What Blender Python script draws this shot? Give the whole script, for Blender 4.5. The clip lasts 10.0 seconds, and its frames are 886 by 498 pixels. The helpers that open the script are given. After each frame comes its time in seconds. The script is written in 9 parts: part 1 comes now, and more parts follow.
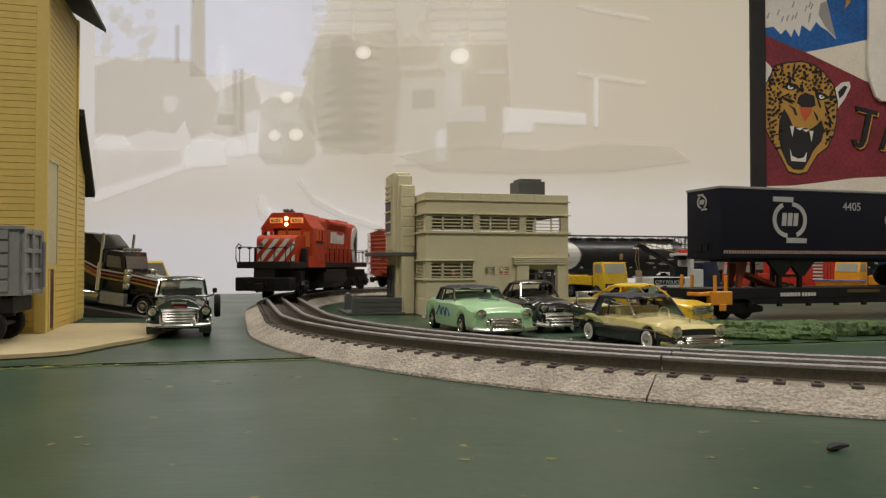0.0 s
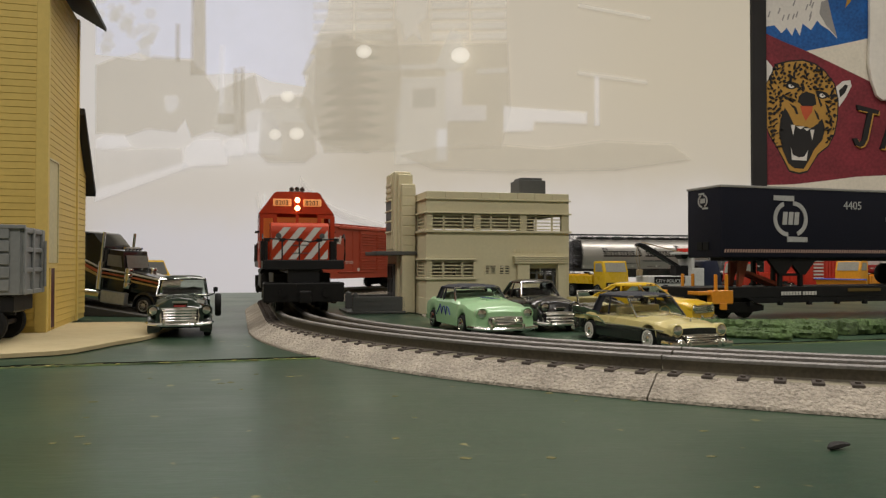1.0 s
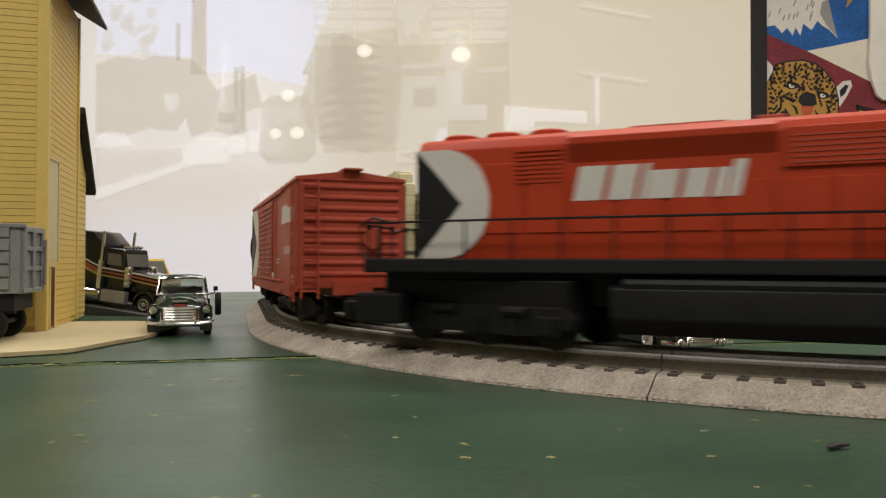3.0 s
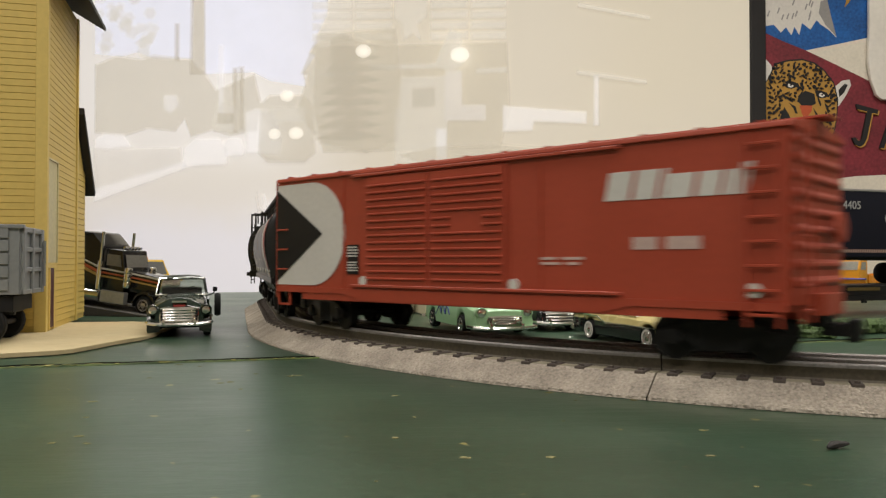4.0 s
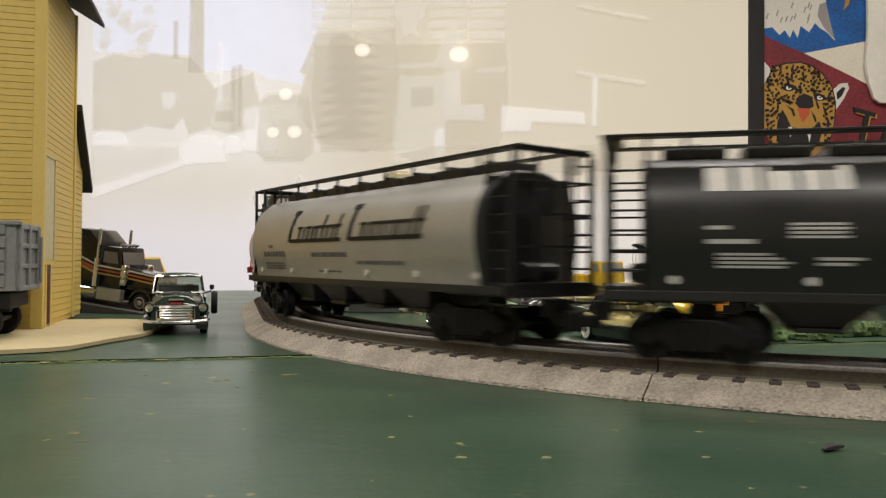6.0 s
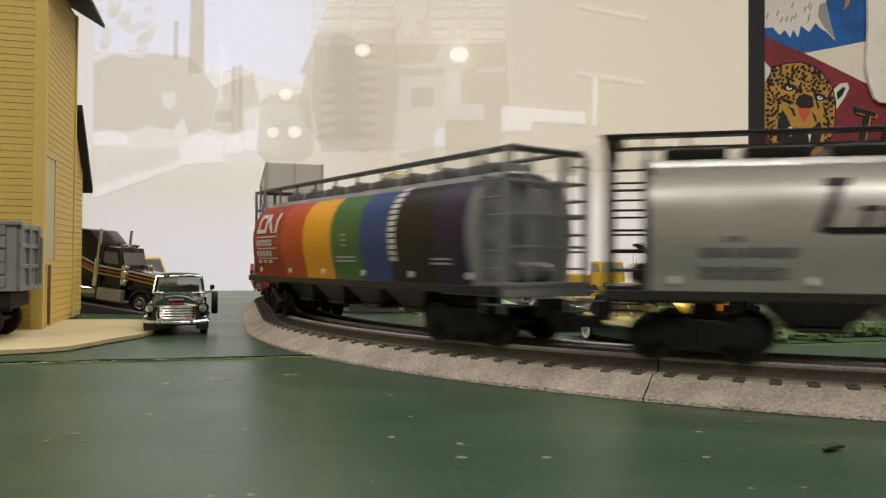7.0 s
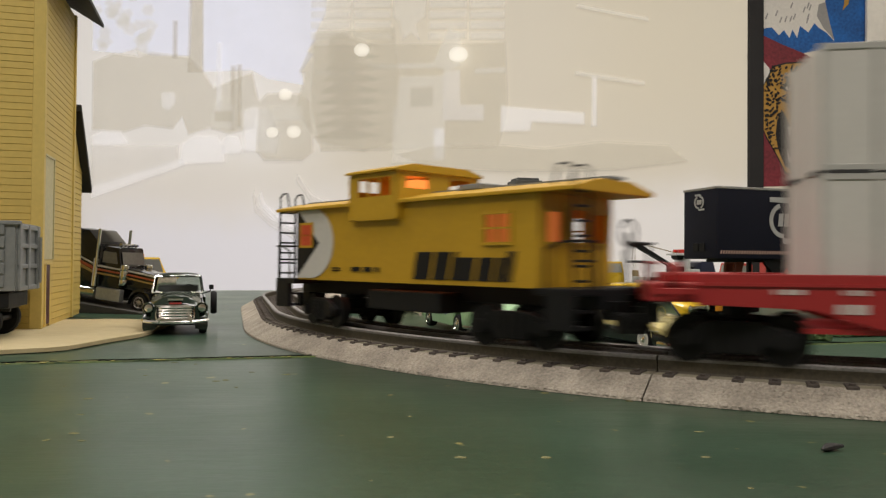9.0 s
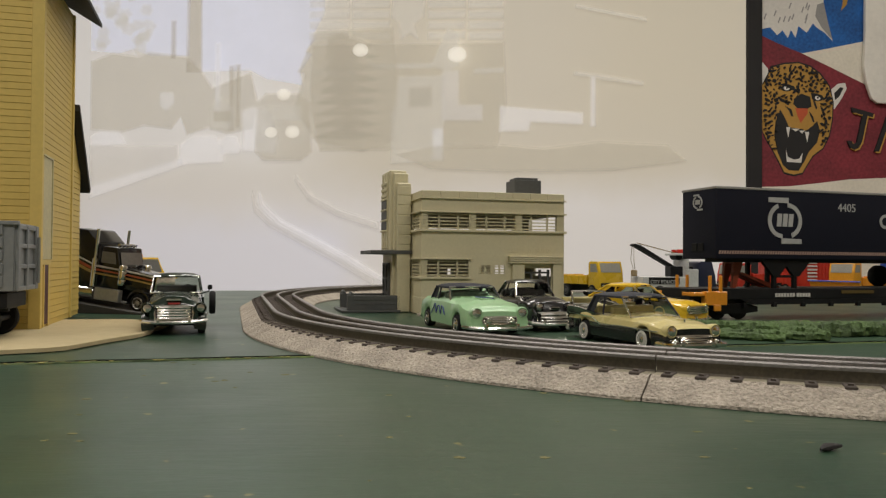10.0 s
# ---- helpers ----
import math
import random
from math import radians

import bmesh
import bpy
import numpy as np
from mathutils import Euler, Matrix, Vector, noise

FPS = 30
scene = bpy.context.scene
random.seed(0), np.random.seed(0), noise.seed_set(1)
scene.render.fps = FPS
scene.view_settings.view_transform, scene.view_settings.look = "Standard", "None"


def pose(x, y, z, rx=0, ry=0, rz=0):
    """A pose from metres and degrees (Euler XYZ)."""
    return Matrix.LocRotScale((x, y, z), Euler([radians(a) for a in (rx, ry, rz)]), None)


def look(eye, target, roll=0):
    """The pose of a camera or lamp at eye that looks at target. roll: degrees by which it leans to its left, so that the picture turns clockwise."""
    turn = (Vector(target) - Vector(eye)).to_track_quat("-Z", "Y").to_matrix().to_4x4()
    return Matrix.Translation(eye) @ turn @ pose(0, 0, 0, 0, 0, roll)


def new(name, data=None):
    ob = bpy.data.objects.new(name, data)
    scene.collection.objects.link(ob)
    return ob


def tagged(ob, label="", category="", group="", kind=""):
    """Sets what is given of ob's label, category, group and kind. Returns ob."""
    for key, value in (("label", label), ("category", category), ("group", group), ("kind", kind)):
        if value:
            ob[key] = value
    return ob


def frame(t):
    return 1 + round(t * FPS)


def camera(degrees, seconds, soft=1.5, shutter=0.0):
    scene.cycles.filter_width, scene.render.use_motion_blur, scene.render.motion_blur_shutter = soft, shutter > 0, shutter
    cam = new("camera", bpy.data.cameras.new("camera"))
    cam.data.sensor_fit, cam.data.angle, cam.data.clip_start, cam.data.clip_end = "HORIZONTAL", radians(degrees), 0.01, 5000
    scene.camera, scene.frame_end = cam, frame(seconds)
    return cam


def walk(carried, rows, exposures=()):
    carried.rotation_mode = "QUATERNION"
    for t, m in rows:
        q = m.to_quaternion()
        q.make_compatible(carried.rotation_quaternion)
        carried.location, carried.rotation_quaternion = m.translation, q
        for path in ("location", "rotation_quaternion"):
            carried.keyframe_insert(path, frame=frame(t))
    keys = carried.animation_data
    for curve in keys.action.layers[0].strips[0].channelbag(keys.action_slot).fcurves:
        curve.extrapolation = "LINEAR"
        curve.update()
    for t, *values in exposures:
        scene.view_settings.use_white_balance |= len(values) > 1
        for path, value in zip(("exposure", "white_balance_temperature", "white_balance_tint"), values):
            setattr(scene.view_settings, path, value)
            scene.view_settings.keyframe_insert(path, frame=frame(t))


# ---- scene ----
# ---- camera: resting on the table, nudged a little while it films ----
cam = camera(59.73, 10.0, 1.3, 0.5)
EYE = (0.0, 0.0, 0.0538)


def aim(yaw, pitch, roll):
    y, p = radians(yaw), radians(pitch)
    way = Vector((-math.sin(y) * math.cos(p), math.cos(y) * math.cos(p), math.sin(p)))
    return look(EYE, Vector(EYE) + way, roll)


walk(cam, [
    (0.0, aim(0.312, 1.100, 0.060)), (0.5, aim(0.320, 1.062, 0.055)), (1.0, aim(0.360, 1.026, 0.040)),
    (1.5, aim(0.364, 1.024, 0.040)), (2.0, aim(0.362, 1.020, 0.050)), (2.5, aim(0.385, 0.985, 0.180)),
    (2.7, aim(0.380, 0.985, 0.170)), (3.8, aim(0.330, 0.992, 0.030)), (4.0, aim(0.324, 0.992, 0.020)),
    (4.5, aim(0.305, 0.978, 0.290)), (5.0, aim(0.203, 0.940, 0.480)), (5.5, aim(0.128, 0.962, 0.464)),
    (7.0, aim(0.150, 0.974, 0.440)), (7.5, aim(0.180, 0.970, 0.457)), (8.0, aim(0.168, 0.975, 0.465)),
    (8.5, aim(0.121, 0.970, 0.460)), (9.0, aim(0.092, 0.970, 0.460)), (9.5, aim(0.049, 0.977, 0.455)),
    (10.0, aim(0.0, 0.977, 0.446))],
    exposures=[(0.0, -0.15), (1.2, -0.13), (2.0, 0.0), (2.7, 0.16), (4.0, 0.25), (5.0, 0.25), (5.7, 0.28), (7.0, 0.18), (7.5, 0.22), (8.0, 0.17), (8.8, 0.10), (9.6, 0.0), (10.0, -0.16)])

# ---- light: warm ceiling lamps in a closed hall ----
world = bpy.data.worlds.new("world")
world.use_nodes = True
scene.world = world
world.node_tree.nodes["Background"].inputs[0].default_value = (0.9, 0.85, 0.75, 1)
world.node_tree.nodes["Background"].inputs[1].default_value = 0.02


def ceiling_lamp(x, y, w, h, power):
    lamp = bpy.data.lights.new("ceiling_light", "AREA")
    lamp.shape, lamp.size, lamp.size_y, lamp.energy, lamp.color = "RECTANGLE", w, h, power, (1.0, 0.942, 0.88)
    new("ceiling_light_source", lamp).matrix_world = look((x, y, 2.02), (x, y, 0))


for lx, ly in ((-1.4, 0.9), (0.2, 1.3), (1.8, 0.9), (-1.0, -1.2), (1.0, -1.2)):
    ceiling_lamp(lx, ly, 1.2, 0.3, 25 if ly > 0 else 30)
# ---- building helpers ----
def part(name, bm, material, parent=None, label="", smooth=False):
    if bm.faces:
        bmesh.ops.recalc_face_normals(bm, faces=bm.faces[:])
    me = bpy.data.meshes.new(name)
    bm.to_mesh(me)
    bm.free()
    mats = material if isinstance(material, (list, tuple)) else [material]
    for m in mats:
        me.materials.append(m)
    if smooth:
        for p in me.polygons:
            p.use_smooth = True
        me.set_sharp_from_angle(angle=radians(35))
    ob = new(name, me)
    if parent:
        ob.parent = parent
    if label:
        tagged(ob, label)
    return ob


def thing(name, m, label, category, group="", kind=""):
    ob = new(name)
    ob.matrix_basis = m
    ob.empty_display_size = 0.02
    return tagged(ob, label, category, group, kind)


def B():
    return bmesh.new()


def faces_of(verts):
    return {f for v in verts for f in v.link_faces}


def box(bm, x0, x1, y0, y1, z0, z1, bev=0.0, mi=0, seg=2):
    vs = [bm.verts.new((x, y, z)) for x in (x0, x1) for y in (y0, y1) for z in (z0, z1)]
    fs = [bm.faces.new([vs[i] for i in q]) for q in ((0, 1, 3, 2), (4, 6, 7, 5), (0, 4, 5, 1), (2, 3, 7, 6), (0, 2, 6, 4), (1, 5, 7, 3))]
    for f in fs:
        f.material_index = mi
    if bev > 0:
        es = list({e for f in fs for e in f.edges})
        for f in bmesh.ops.bevel(bm, geom=es, offset=bev, segments=seg, affect="EDGES", profile=0.6)["faces"]:
            f.material_index = mi
    return vs


def prism(bm, poly, axis, lo, hi, bev=0.0, mi=0):
    """Extrude a 2D outline along an axis: x: (y, z), y: (x, z), z: (x, y)."""
    def at(p, h):
        return (h, p[0], p[1]) if axis == "x" else (p[0], h, p[1]) if axis == "y" else (p[0], p[1], h)
    a = [bm.verts.new(at(p, lo)) for p in poly]
    b = [bm.verts.new(at(p, hi)) for p in poly]
    n = len(poly)
    fs = [bm.faces.new(a[::-1]), bm.faces.new(b)]
    fs += [bm.faces.new((a[i], a[(i + 1) % n], b[(i + 1) % n], b[i])) for i in range(n)]
    for f in fs:
        f.material_index = mi
    if bev > 0:
        es = list({e for f in fs for e in f.edges})
        for f in bmesh.ops.bevel(bm, geom=es, offset=bev, segments=2, affect="EDGES", profile=0.6)["faces"]:
            f.material_index = mi
    return a + b


def cyl(bm, p0, p1, r, n=14, r2=None, mi=0):
    p0, p1 = Vector(p0), Vector(p1)
    q = (p1 - p0).to_track_quat("Z", "Y")
    r2 = r if r2 is None else r2
    u = [q @ Vector((math.cos(2 * math.pi * i / n), math.sin(2 * math.pi * i / n), 0)) for i in range(n)]
    a = [bm.verts.new(p0 + r * d) for d in u]
    b = [bm.verts.new(p1 + r2 * d) for d in u]
    fs = [bm.faces.new(a[::-1]), bm.faces.new(b)]
    fs += [bm.faces.new((a[i], a[(i + 1) % n], b[(i + 1) % n], b[i])) for i in range(n)]
    for f in fs:
        f.material_index = mi
    return a + b


def lathe(bm, prof, m=Matrix(), n=24, mi=0):
    """Turn an outline of (radius, height) about the z axis of m."""
    rings = []
    for r, z in prof:
        rings.append([bm.verts.new(m @ Vector((r * math.cos(2 * math.pi * i / n), r * math.sin(2 * math.pi * i / n), z))) for i in range(n)])
    for a, b in zip(rings, rings[1:]):
        for i in range(n):
            bm.faces.new((a[i], a[(i + 1) % n], b[(i + 1) % n], b[i])).material_index = mi
    for r in (rings[0], rings[-1]):
        bm.faces.new(r).material_index = mi


def loft(bm, rings, mi=0, caps=True, closed=True):
    vs = [[bm.verts.new(p) for p in ring] for ring in rings]
    n = len(vs[0])
    for a, b in zip(vs, vs[1:]):
        for i in range(n if closed else n - 1):
            bm.faces.new((a[i], a[(i + 1) % n], b[(i + 1) % n], b[i])).material_index = mi
    if caps:
        bm.faces.new(vs[0][::-1]).material_index = mi
        bm.faces.new(vs[-1]).material_index = mi
    return vs


def tube(bm, pts, r, n=6, mi=0):
    """A round rod along a bent line."""
    pts = [Vector(p) for p in pts]
    rings = []
    for i, p in enumerate(pts):
        d = (pts[min(i + 1, len(pts) - 1)] - pts[max(i - 1, 0)]).normalized()
        q = d.to_track_quat("Z", "Y")
        rings.append([p + q @ Vector((r * math.cos(2 * math.pi * k / n), r * math.sin(2 * math.pi * k / n), 0)) for k in range(n)])
    loft(bm, rings, mi)


def boxes(name, rows, material, parent, label="", bev=0.0004):
    """One part for each block: (x0, x1, y0, y1, z0, z1)."""
    for q in rows:
        bm = B()
        box(bm, *q, bev, seg=1)
        part(name, bm, material, parent, label)


def bars(bm, x0, x1, z0, z1, y, rows, rng, depth=0.0003, fill=0.55):
    """Rows of short raised bars on a side face: small lettering that cannot be read."""
    h = (z1 - z0) / rows
    for r in range(rows):
        x = x0
        top = z1 - r * h
        while x < x1 - 0.001:
            w = min(rng.uniform(0.25, 0.6) * (x1 - x0), x1 - x)
            box(bm, x, x + w, y - depth, y + depth, top - h * fill, top)
            x += w + 0.12 * (x1 - x0)


# ---- materials ----
def mat(name, col, rough=0.5, metal=0.0, var=0.12, scale=120.0, bump=0.0, bscale=900.0, coat=0.0, spec=0.5, dirt=0.0, island=0.0):
    """A surface with tone variation at two scales, fine relief and, where asked, grime."""
    m = bpy.data.materials.new(name)
    m.use_nodes = True
    nt = m.node_tree
    b = nt.nodes["Principled BSDF"]
    tc = nt.nodes.new("ShaderNodeTexCoord")
    n1, n2 = nt.nodes.new("ShaderNodeTexNoise"), nt.nodes.new("ShaderNodeTexNoise")
    n1.inputs["Scale"].default_value, n2.inputs["Scale"].default_value = scale * 0.25, scale * 3
    n1.inputs["Detail"].default_value, n2.inputs["Detail"].default_value = 4, 3
    for n in (n1, n2):
        nt.links.new(tc.outputs["Object"], n.inputs["Vector"])
    add = nt.nodes.new("ShaderNodeMath")
    add.operation = "ADD"
    nt.links.new(n1.outputs["Fac"], add.inputs[0])
    nt.links.new(n2.outputs["Fac"], add.inputs[1])
    ramp = nt.nodes.new("ShaderNodeMapRange")
    ramp.inputs["From Min"].default_value, ramp.inputs["From Max"].default_value = 0.7, 1.3
    ramp.inputs["To Min"].default_value, ramp.inputs["To Max"].default_value = 1 - var, 1 + var
    nt.links.new(add.outputs[0], ramp.inputs["Value"])
    mul = nt.nodes.new("ShaderNodeVectorMath")
    mul.operation = "SCALE"
    mul.inputs[0].default_value = col[:3]
    nt.links.new(ramp.outputs[0], mul.inputs["Scale"])
    out = mul.outputs[0]
    if island:
        oi = nt.nodes.new("ShaderNodeObjectInfo")
        r2 = nt.nodes.new("ShaderNodeMapRange")
        r2.inputs["To Min"].default_value, r2.inputs["To Max"].default_value = 1 - island, 1 + island
        nt.links.new(oi.outputs["Random"], r2.inputs["Value"])
        mul2 = nt.nodes.new("ShaderNodeVectorMath")
        mul2.operation = "SCALE"
        nt.links.new(out, mul2.inputs[0])
        nt.links.new(r2.outputs[0], mul2.inputs["Scale"])
        out = mul2.outputs[0]
    nt.links.new(out, b.inputs["Base Color"])
    rr = nt.nodes.new("ShaderNodeMapRange")
    rr.inputs["To Min"].default_value, rr.inputs["To Max"].default_value = max(rough - 0.12, 0.02), min(rough + 0.12, 1)
    nt.links.new(n1.outputs["Fac"], rr.inputs["Value"])
    nt.links.new(rr.outputs[0], b.inputs["Roughness"])
    b.inputs["Metallic"].default_value = metal
    b.inputs["Specular IOR Level"].default_value = spec
    b.inputs["Coat Weight"].default_value = coat
    b.inputs["Coat Roughness"].default_value = 0.08
    if bump:
        n3 = nt.nodes.new("ShaderNodeTexNoise")
        n3.inputs["Scale"].default_value, n3.inputs["Detail"].default_value = bscale, 3
        nt.links.new(tc.outputs["Object"], n3.inputs["Vector"])
        bp = nt.nodes.new("ShaderNodeBump")
        bp.inputs["Strength"].default_value, bp.inputs["Distance"].default_value = bump, 0.001
        nt.links.new(n3.outputs["Fac"], bp.inputs["Height"])
        nt.links.new(bp.outputs[0], b.inputs["Normal"])
    return m


def glow(name, col, power):
    m = bpy.data.materials.new(name)
    m.use_nodes = True
    b = m.node_tree.nodes["Principled BSDF"]
    b.inputs["Base Color"].default_value = (*col, 1)
    b.inputs["Emission Color"].default_value = (*col, 1)
    b.inputs["Emission Strength"].default_value = power
    return m


def glass(name, col=(0.9, 0.92, 0.9), rough=0.03):
    m = bpy.data.materials.new(name)
    m.use_nodes = True
    b = m.node_tree.nodes["Principled BSDF"]
    b.inputs["Base Color"].default_value = (*col, 1)
    b.inputs["Transmission Weight"].default_value = 1.0
    b.inputs["Roughness"].default_value = rough
    b.inputs["IOR"].default_value = 1.06
    return m


RED = mat("red_plastic", (0.40, 0.040, 0.011), 0.5, var=0.08, spec=0.25)
BOXRED = mat("brownish_red_plastic", (0.344, 0.049, 0.021), 0.5, var=0.08)
BLACK = mat("black_plastic", (0.008, 0.008, 0.009), 0.5, var=0.15, spec=0.3)
TRUCKBLACK = mat("dark_metal", (0.006, 0.0058, 0.0058), 0.5, var=0.25, spec=0.25)
HOPBLACK = mat("black_paint", (0.013, 0.013, 0.0135), 0.36, var=0.12, spec=0.55)
WHITE = mat("white_paint", (0.58, 0.56, 0.52), 0.5, var=0.06)
STEEL = mat("worn_steel", (0.42, 0.4, 0.38), 0.34, 0.9, var=0.2, scale=300)
RAIL = mat("rail_metal", (0.25, 0.235, 0.225), 0.55, 0.4, var=0.25, scale=260)
# Darker brown rail metal: the web's dim reflections put into its colour.
RAILWEB = mat("rail_web_reflection", (0.085, 0.072, 0.050), 0.6, 0.2, var=0.3, scale=200)
CHROME = mat("chrome", (0.82, 0.8, 0.76), 0.12, 1.0, var=0.06)
RUBBER = mat("black_rubber", (0.010, 0.010, 0.010), 0.75, var=0.2, spec=0.25)
YELLOW = mat("yellow_plastic", (0.62, 0.38, 0.02), 0.4, var=0.07)
CABYELLOW = mat("caboose_yellow", (0.52, 0.3, 0.015), 0.45, var=0.07)
ORANGE = mat("orange_plastic", (0.7, 0.27, 0.02), 0.4, var=0.08)
NAVY = mat("navy_plastic", (0.008, 0.009, 0.018), 0.55, var=0.1, spec=0.2)
GREY = mat("grey_plastic", (0.2, 0.21, 0.21), 0.5, var=0.08, bump=0.05)
DKGREY = mat("dark_grey_plastic", (0.075, 0.078, 0.075), 0.55, var=0.12)
BUFF = mat("buff_plastic", (0.58, 0.53, 0.35), 0.5, var=0.05, bump=0.04, bscale=1500)
GLASS = glass("clear_glass")
LAMP = glow("lit_lamp", (1.0, 0.62, 0.25), 9)
WARM = glow("lit_window", (1.0, 0.24, 0.06), 0.22)
# ---- the room ----
def table_material():
    m = bpy.data.materials.new("green_painted_board")
    m.use_nodes = True
    nt = m.node_tree
    b = nt.nodes["Principled BSDF"]
    tc = nt.nodes.new("ShaderNodeTexCoord")

    def noise_of(scale, detail=4, rough=0.55, stretch=(1, 1, 1)):
        mp = nt.nodes.new("ShaderNodeMapping")
        mp.inputs["Scale"].default_value = stretch
        mp.inputs["Rotation"].default_value = (0, 0, -0.27)
        n = nt.nodes.new("ShaderNodeTexNoise")
        n.inputs["Scale"].default_value, n.inputs["Detail"].default_value, n.inputs["Roughness"].default_value = scale, detail, rough
        nt.links.new(tc.outputs["Object"], mp.inputs["Vector"])
        nt.links.new(mp.outputs[0], n.inputs["Vector"])
        return n.outputs["Fac"]

    def ramp(src, stops):
        r = nt.nodes.new("ShaderNodeValToRGB")
        e = r.color_ramp.elements
        e[0].position, e[0].color = stops[0][0], (*stops[0][1], 1)
        e[1].position, e[1].color = stops[-1][0], (*stops[-1][1], 1)
        nt.links.new(src, r.inputs[0])
        return r.outputs[0]

    base = ramp(noise_of(9), ((0.3, (0.018, 0.044, 0.024)), (0.7, (0.034, 0.070, 0.038))))
    specks = ramp(noise_of(85, 2, 0.5), ((0.705, (0, 0, 0)), (0.74, (1, 1, 1))))
    mix = nt.nodes.new("ShaderNodeMix")
    mix.data_type = "RGBA"
    mix.inputs["B"].default_value = (0.22, 0.2, 0.07, 1)
    nt.links.new(specks, mix.inputs["Factor"])
    nt.links.new(base, mix.inputs["A"])
    streak = ramp(noise_of(60, 4, 0.65, (0.06, 1, 1)), ((0.62, (0, 0, 0)), (0.72, (0.30, 0.30, 0.30))))
    worn = nt.nodes.new("ShaderNodeMix")
    worn.data_type = "RGBA"
    worn.inputs["B"].default_value = (0.085, 0.12, 0.065, 1)
    nt.links.new(streak, worn.inputs["Factor"])
    nt.links.new(mix.outputs["Result"], worn.inputs["A"])
    fine = ramp(noise_of(300, 3), ((0.3, (0.82, 0.82, 0.82)), (0.7, (1.12, 1.12, 1.12))))
    mul = nt.nodes.new("ShaderNodeMix")
    mul.data_type, mul.blend_type = "RGBA", "MULTIPLY"
    mul.inputs["Factor"].default_value = 1
    nt.links.new(worn.outputs["Result"], mul.inputs["A"])
    nt.links.new(fine, mul.inputs["B"])
    nt.links.new(mul.outputs["Result"], b.inputs["Base Color"])
    rg = nt.nodes.new("ShaderNodeMapRange")
    rg.inputs["To Min"].default_value, rg.inputs["To Max"].default_value = 0.24, 0.45
    nt.links.new(noise_of(14, 5), rg.inputs["Value"])
    nt.links.new(rg.outputs[0], b.inputs["Roughness"])
    bp = nt.nodes.new("ShaderNodeBump")
    bp.inputs["Strength"].default_value, bp.inputs["Distance"].default_value = 0.25, 0.001
    nt.links.new(noise_of(160, 5, 0.6, (0.25, 1, 1)), bp.inputs["Height"])
    nt.links.new(bp.outputs[0], b.inputs["Normal"])
    return m


TABLE = table_material()
AX = Vector((math.cos(radians(15.5)), math.sin(radians(15.5)), 0))      # the layout's long axis
AY = Vector((-AX.y, AX.x, 0))


def lay(u, v, z=0.0):
    """A place on the table from its long and cross axes."""
    return AX * u + AY * v + Vector((0, 0, z))


def board(name, u0, u1, v0, v1, label):
    bm = B()
    nu = 60
    top, low = [], []
    rng = random.Random(name)
    rows = []
    for v, edge in ((v0, True), (v1, True)):
        rows.append([lay(u0 + (u1 - u0) * i / nu, v + rng.uniform(-0.0006, 0.0006)) for i in range(nu + 1)])
    a = [[bm.verts.new(p + Vector((0, 0, z))) for p in r] for r in rows for z in (0.0, -0.018)]
    f0, f0b, f1, f1b = a
    for i in range(nu):
        bm.faces.new((f0[i], f0[i + 1], f1[i + 1], f1[i]))
        bm.faces.new((f0b[i], f0b[i + 1], f1b[i + 1], f1b[i]))
        bm.faces.new((f0[i], f0[i + 1], f0b[i + 1], f0b[i]))
        bm.faces.new((f1[i], f1[i + 1], f1b[i + 1], f1b[i]))
    for i in (0, nu):
        bm.faces.new((f0[i], f1[i], f1b[i], f0b[i]))
    return tagged(part(name, bm, TABLE), label, "table board", "boards of the layout table", "structure")


SEAM = 0.4385
board("ground_near_board", -1.7, 2.3, -0.62, SEAM - 0.0012, "dark green painted table board with worn yellowish specks")
board("ground_far_board", -1.7, 2.3, SEAM + 0.0012, 1.432, "dark green painted table board carrying the toy layout")


